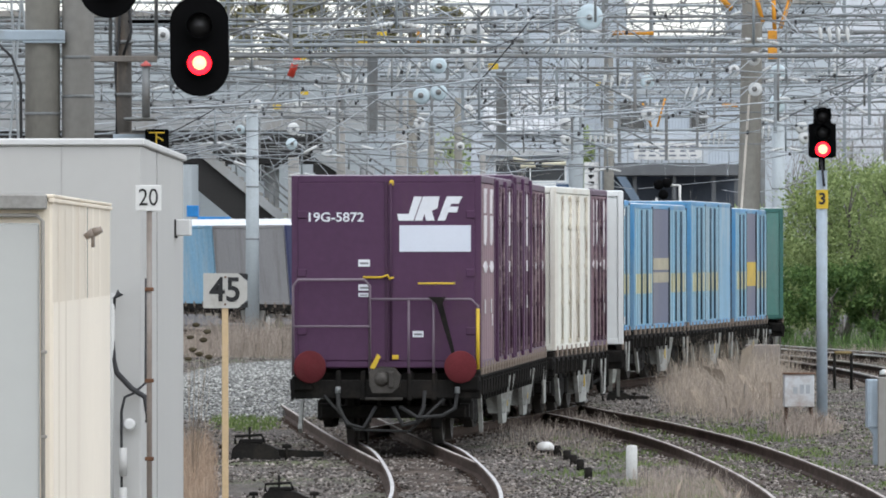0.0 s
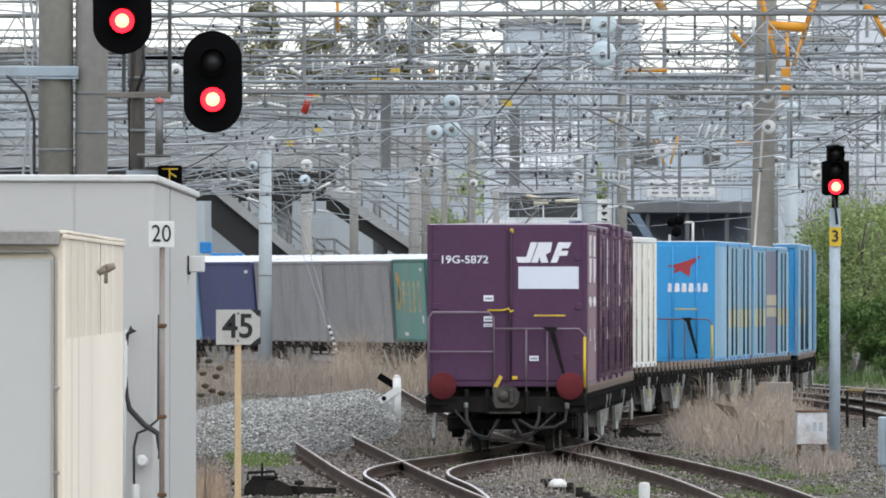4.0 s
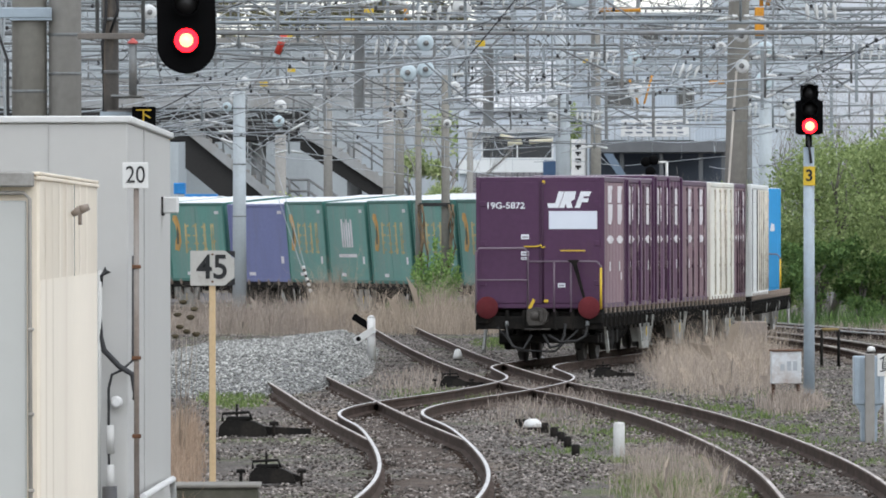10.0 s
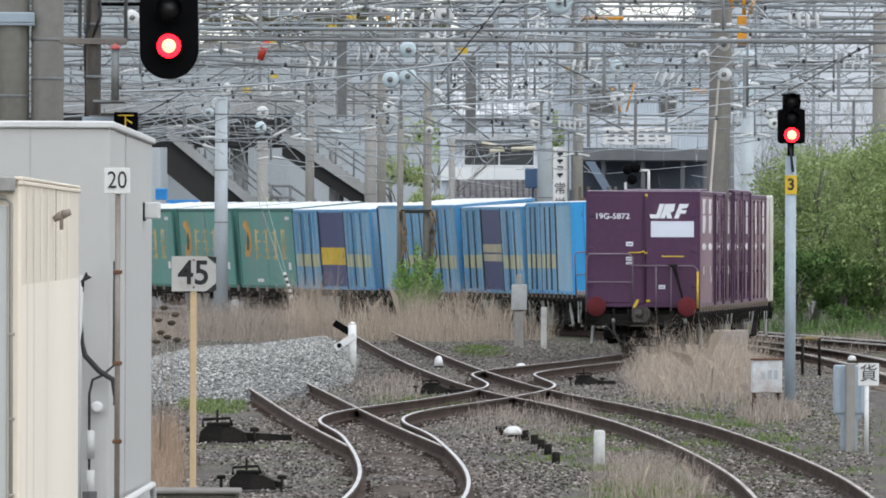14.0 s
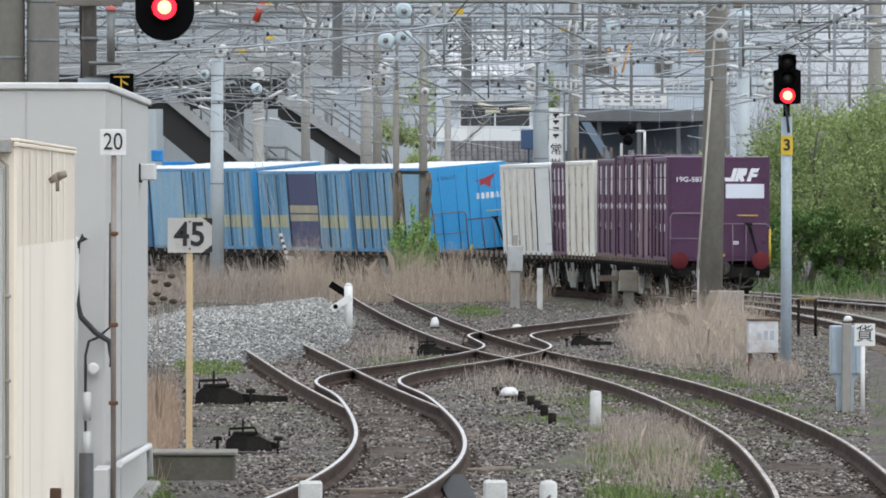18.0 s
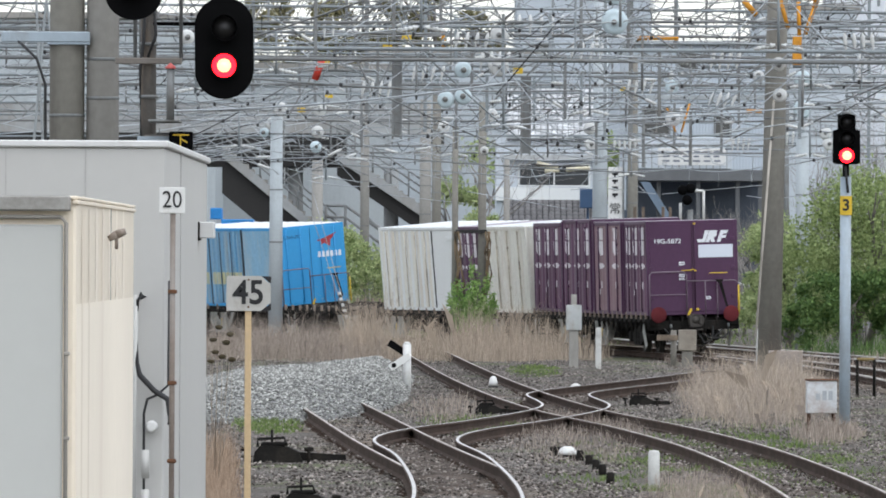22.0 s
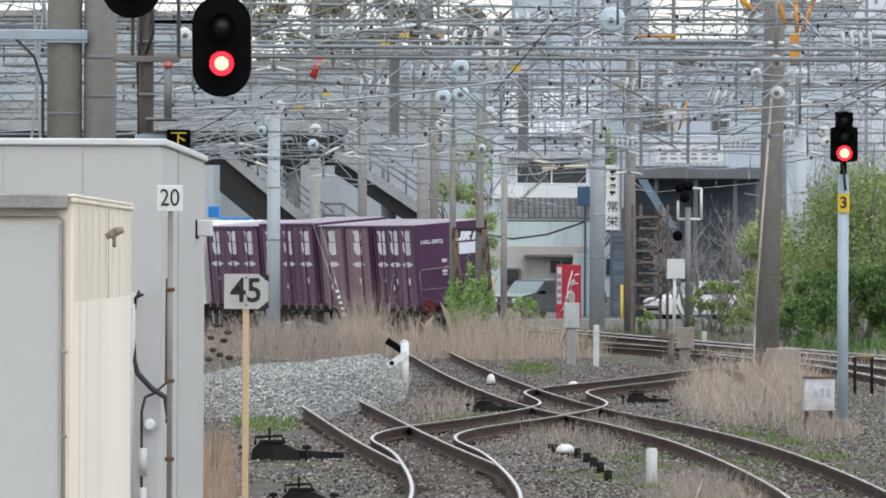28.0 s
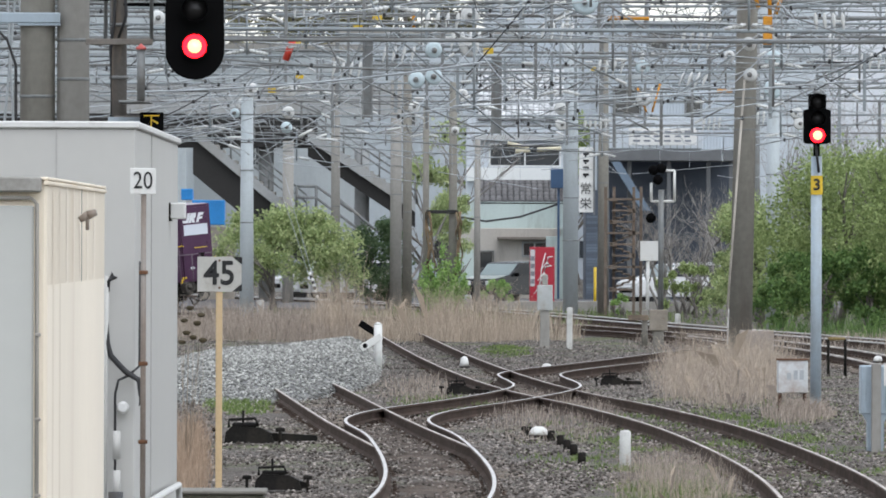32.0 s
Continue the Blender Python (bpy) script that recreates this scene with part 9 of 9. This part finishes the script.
def bush(name, label, category, x, y, w, d, h, leaves, size, material, seed, clumps=14, base=0.0, cone=False, depth=2):
    """Trunk, limbs and a ragged crown of leaf clumps of uneven size, with gaps."""
    rng = random.Random(seed)
    t = thing(name, label, category, "trees and bushes")
    tips = []
    for i in range(3 if not cone else 1):
        bm = bmesh.new()
        branch(bm, Vector((rng.uniform(-0.2, 0.2) * w, rng.uniform(-0.2, 0.2) * d, -0.2)), Vector((rng.uniform(-0.4, 0.4), rng.uniform(-0.3, 0.3), 1)).normalized(), h * 0.5, 0.03 + 0.02 * h, depth, rng, tips)
        part("stem", bm, BARK, t)
    quads = []
    for i in range(clumps):
        f = (i + 0.5) / clumps
        if cone:
            z = h * (0.1 + 0.9 * f)
            r = max(1.0 - f, 0.12)
            c = Vector((rng.uniform(-1, 1) * w * 0.5 * r, rng.uniform(-1, 1) * d * 0.5 * r, z))
            rad = (0.12 + 0.2 * r) * w
        else:
            a = rng.uniform(0, 6.3)
            q = math.sqrt(rng.random())
            zz = rng.uniform(base, 1.0)
            lim = math.sqrt(max(1 - (max(zz - 0.35, 0) / 0.7) ** 2, 0.05))
            c = Vector((math.cos(a) * q * w * 0.5 * lim, math.sin(a) * q * d * 0.5 * lim, h * (0.12 + 0.8 * zz)))
            rad = rng.uniform(0.10, 0.24) * min(w, h)
        for _ in range(leaves // clumps):
            v = Vector((rng.gauss(0, 1), rng.gauss(0, 1), rng.gauss(0, 0.8)))
            v = v.normalized() * rad * rng.random() ** 0.45 * (0.75 + 0.5 * noise.noise((c + v) * 1.7))
            quads.append(leaf(rng, c + v, size))
    o = sheets("crown", quads, material, "", "", "", t)
    t.matrix_basis = pose(x, y, -0.05)
    return t


# the thicket on the east side
bush("green_thicket", "broad fresh green willow-like thicket by the eastern track", "bush", 12.3, 215, 5.2, 7, 5.4, 30000, 0.062, FRESH, 1, 190)
bush("green_thicket", "fresh green thicket spreading along the eastern track", "bush", 14.6, 208, 5.5, 7, 5.8, 30000, 0.062, FRESH, 2, 190)
bush("green_thicket", "tall fresh green thicket behind the eastern track", "bush", 17.2, 212, 5.0, 7, 5.6, 20000, 0.08, FRESH, 13, 90)
bush("green_thicket", "lower bright green bushes at the thicket's edge", "bush", 10.6, 224, 3.2, 5, 3.4, 14000, 0.07, YELLOWG, 3, 70)
bush("green_thicket", "dark green undergrowth below the thicket", "bush", 11.8, 207, 6.5, 3, 2.3, 14000, 0.07, MIDLEAF, 4, 70)
bush("green_thicket", "yellow-green bush beside the pale pole", "bush", 10.2, 236, 2.6, 4, 4.2, 11000, 0.065, YELLOWG, 5, 55)


def young_shrub(x, y):
    """Many upright leafy shoots of uneven height from one foot."""
    rng = random.Random(6)
    t = thing("shrub", "bright green young shrub with upright leafy shoots in dry grass", "shrub", "trees and bushes")
    quads = []
    for i in range(15):
        a = rng.uniform(0, 6.3)
        r = 0.72 * math.sqrt((i + 0.5) / 15)
        h = (2.5 - 1.35 * r) * rng.uniform(0.6, 1.05)
        foot, tip = Vector((math.cos(a) * r * 0.25, math.sin(a) * r * 0.25, -0.1)), Vector((math.cos(a) * r * 1.1, math.sin(a) * r * 0.8, h))
        bm = bmesh.new()
        tube(bm, [foot, foot.lerp(tip, 0.5) + Vector((math.cos(a), math.sin(a), 0)) * 0.1, tip], lambda q: 0.022 * (1 - 0.7 * q), 5)
        part("shoot", bm, BARK, t)
        for _ in range(330):
            f = rng.random() ** 0.75
            p = foot.lerp(tip, 0.12 + 0.9 * f)
            k = 0.15 * (1 - 0.7 * f)
            quads.append(leaf(rng, p + Vector((rng.gauss(0, k), rng.gauss(0, k), rng.gauss(0, 0.1))), 0.055))
    sheets("crown", quads, BRIGHT, "", "", "", t)
    t.matrix_basis = pose(x, y, -0.05)


young_shrub(0.525, 211)
bush("tree", "airy yellow-green tree between track and stairs", "tree", -4.9, 262, 6.6, 3, 3.6, 17000, 0.07, YELLOWG, 7, 100, base=0.22)
bush("tree", "dark green conifer-like bush by the masts", "tree", -1.55, 270, 2.3, 1.8, 3.3, 10000, 0.06, DARKLEAF, 8, 70)
bush("tree", "green leafy tree behind the two poles", "tree", 1.074, 276, 2.2, 2, 4.6, 7000, 0.055, YELLOWG, 9, 40, base=0.4)
bush("tree", "low green bush by the parked car", "bush", 2.626, 268, 1.5, 1, 1.1, 1800, 0.06, BRIGHT, 10, 10)
bush("tree", "green weeds and bush before bare branches", "bush", 9.117, 250, 2.4, 2, 1.7, 3600, 0.06, FRESH, 11, 14)
bush("weeds", "small green weeds at the stair tower's foot", "bush", 6.654, 250, 0.8, 0.8, 0.7, 900, 0.05, BRIGHT, 12, 8)


def bare_tree(label, x, y, h, seed, n=4, material=None, spread=0.7, depth=4):
    rng = random.Random(seed)
    t = thing("bare_tree", label, "tree", "bare trees")
    bm = bmesh.new()
    tips = []
    for i in range(n):
        branch(bm, Vector((rng.uniform(-0.3, 0.3), rng.uniform(-0.3, 0.3), -0.2)), Vector((rng.uniform(-0.5, 0.5), rng.uniform(-0.3, 0.3), 1)).normalized(), h * 0.5, 0.065, depth, rng, tips, spread)
    part("bare_crown", bm, material or PALEBARK, t)
    t.matrix_basis = pose(x, y, 0)


bare_tree("spreading grey leafless tree by the dark shop", 8.692, 266, 4.6, 41, 5)
bare_tree("spindly leafless tree by the dark mast", 10.777, 258, 5.2, 42, 5)
bare_tree("leafless tree among the eastern poles", 13.206, 240, 6.4, 43, 5)
bare_tree("grey leafless tree in front of the dark shop", 9.256, 262, 5.4, 31)
bare_tree("grey leafless bush by the crossing signal", 9.917, 256, 4.2, 32)
bare_tree("leafless tree behind the pale pole", 12.884, 246, 7.2, 33, 7)
bare_tree("leafless tree by the eastern thicket", 14.609, 250, 8.2, 34, 8)
bare_tree("leafless tree rising above the thicket", 15.367, 244, 8.0, 35, 8)
bare_tree("leafless tree tangled with the overhead wires", -1.013, 275, 11.0, 36, 2, PALEBARK, 0.7, 3)


def hills():
    """Wooded slopes and hazy roofs that close the view behind the town."""
    rng = random.Random(55)
    quads = []
    for _ in range(9000):
        u = rng.uniform(-300, 1900)
        y = rng.uniform(560, 640)
        k = y / 13200
        ridge = 9 + 5 * noise.noise((u * 0.004, 0, 2)) + 3 * noise.noise((u * 0.013, 0, 4))
        z = ridge * rng.random() ** 0.7 + (y - 560) * 0.05
        quads.append(leaf(rng, ((u - 784) * k, y, z), 0.55))
    # distance haze is mixed into these greyed, pale leaf colours
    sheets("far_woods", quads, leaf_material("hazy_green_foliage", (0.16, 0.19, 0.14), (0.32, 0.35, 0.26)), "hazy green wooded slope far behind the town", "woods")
    for k, (u, h) in enumerate(((420, 23.0), (520, 21.0), (610, 22.5), (700, 24.0), (800, 20.0))):
        bush("tree", "yellowish-green budding tree on the slope behind the roofs", "tree", (u + 35 - 784) / 13200 * 492, 492, 5.2, 4, h, 4200, 0.2, HILLSIDE, 80 + k, 22, base=0.55)
    for i in (3, 4):
        bush("tree", "green garden tree between the distant buildings", "tree", (300 + i * 190 - 784) / 13200 * 425, 425, 7, 5, 9.5 + i % 3, 2600, 0.2, YELLOWG if i % 2 else FRESH, 60 + i, 16, base=0.5)


hills()


def dead_flowers():
    t = thing("dried_umbels", "dark dried flower heads on thin stalks beside the hut", "plant")
    rng = random.Random(3)
    for u, v in ((372, 548), (362, 570), (385, 575), (366, 592), (392, 560), (378, 600), (358, 608), (395, 605)):
        x, y, z = (u - 784) / 13200 * 84, 84.0, 2.49 - (v - 421) / 13200 * 84
        bm = bmesh.new()
        lathe(bm, [(0, -0.02), (0.03, -0.015), (0.05, 0.01), (0.03, 0.025), (0, 0.028)], 9, pose(x, y, z, rng.uniform(-30, 30)))
        part("head", bm, mat("dark_seed_head", (0.07, 0.055, 0.03), 0.9, vary=0.3), t)
        bm = bmesh.new()
        tube(bm, [(x, y, z), (x + rng.uniform(-0.05, 0.02), y, z - 0.4), (-2.66 + rng.uniform(-0.06, 0.06), y, -0.2)], 0.003, 4)
        part("stalk", bm, STRAW, t)


dead_flowers()


motions()
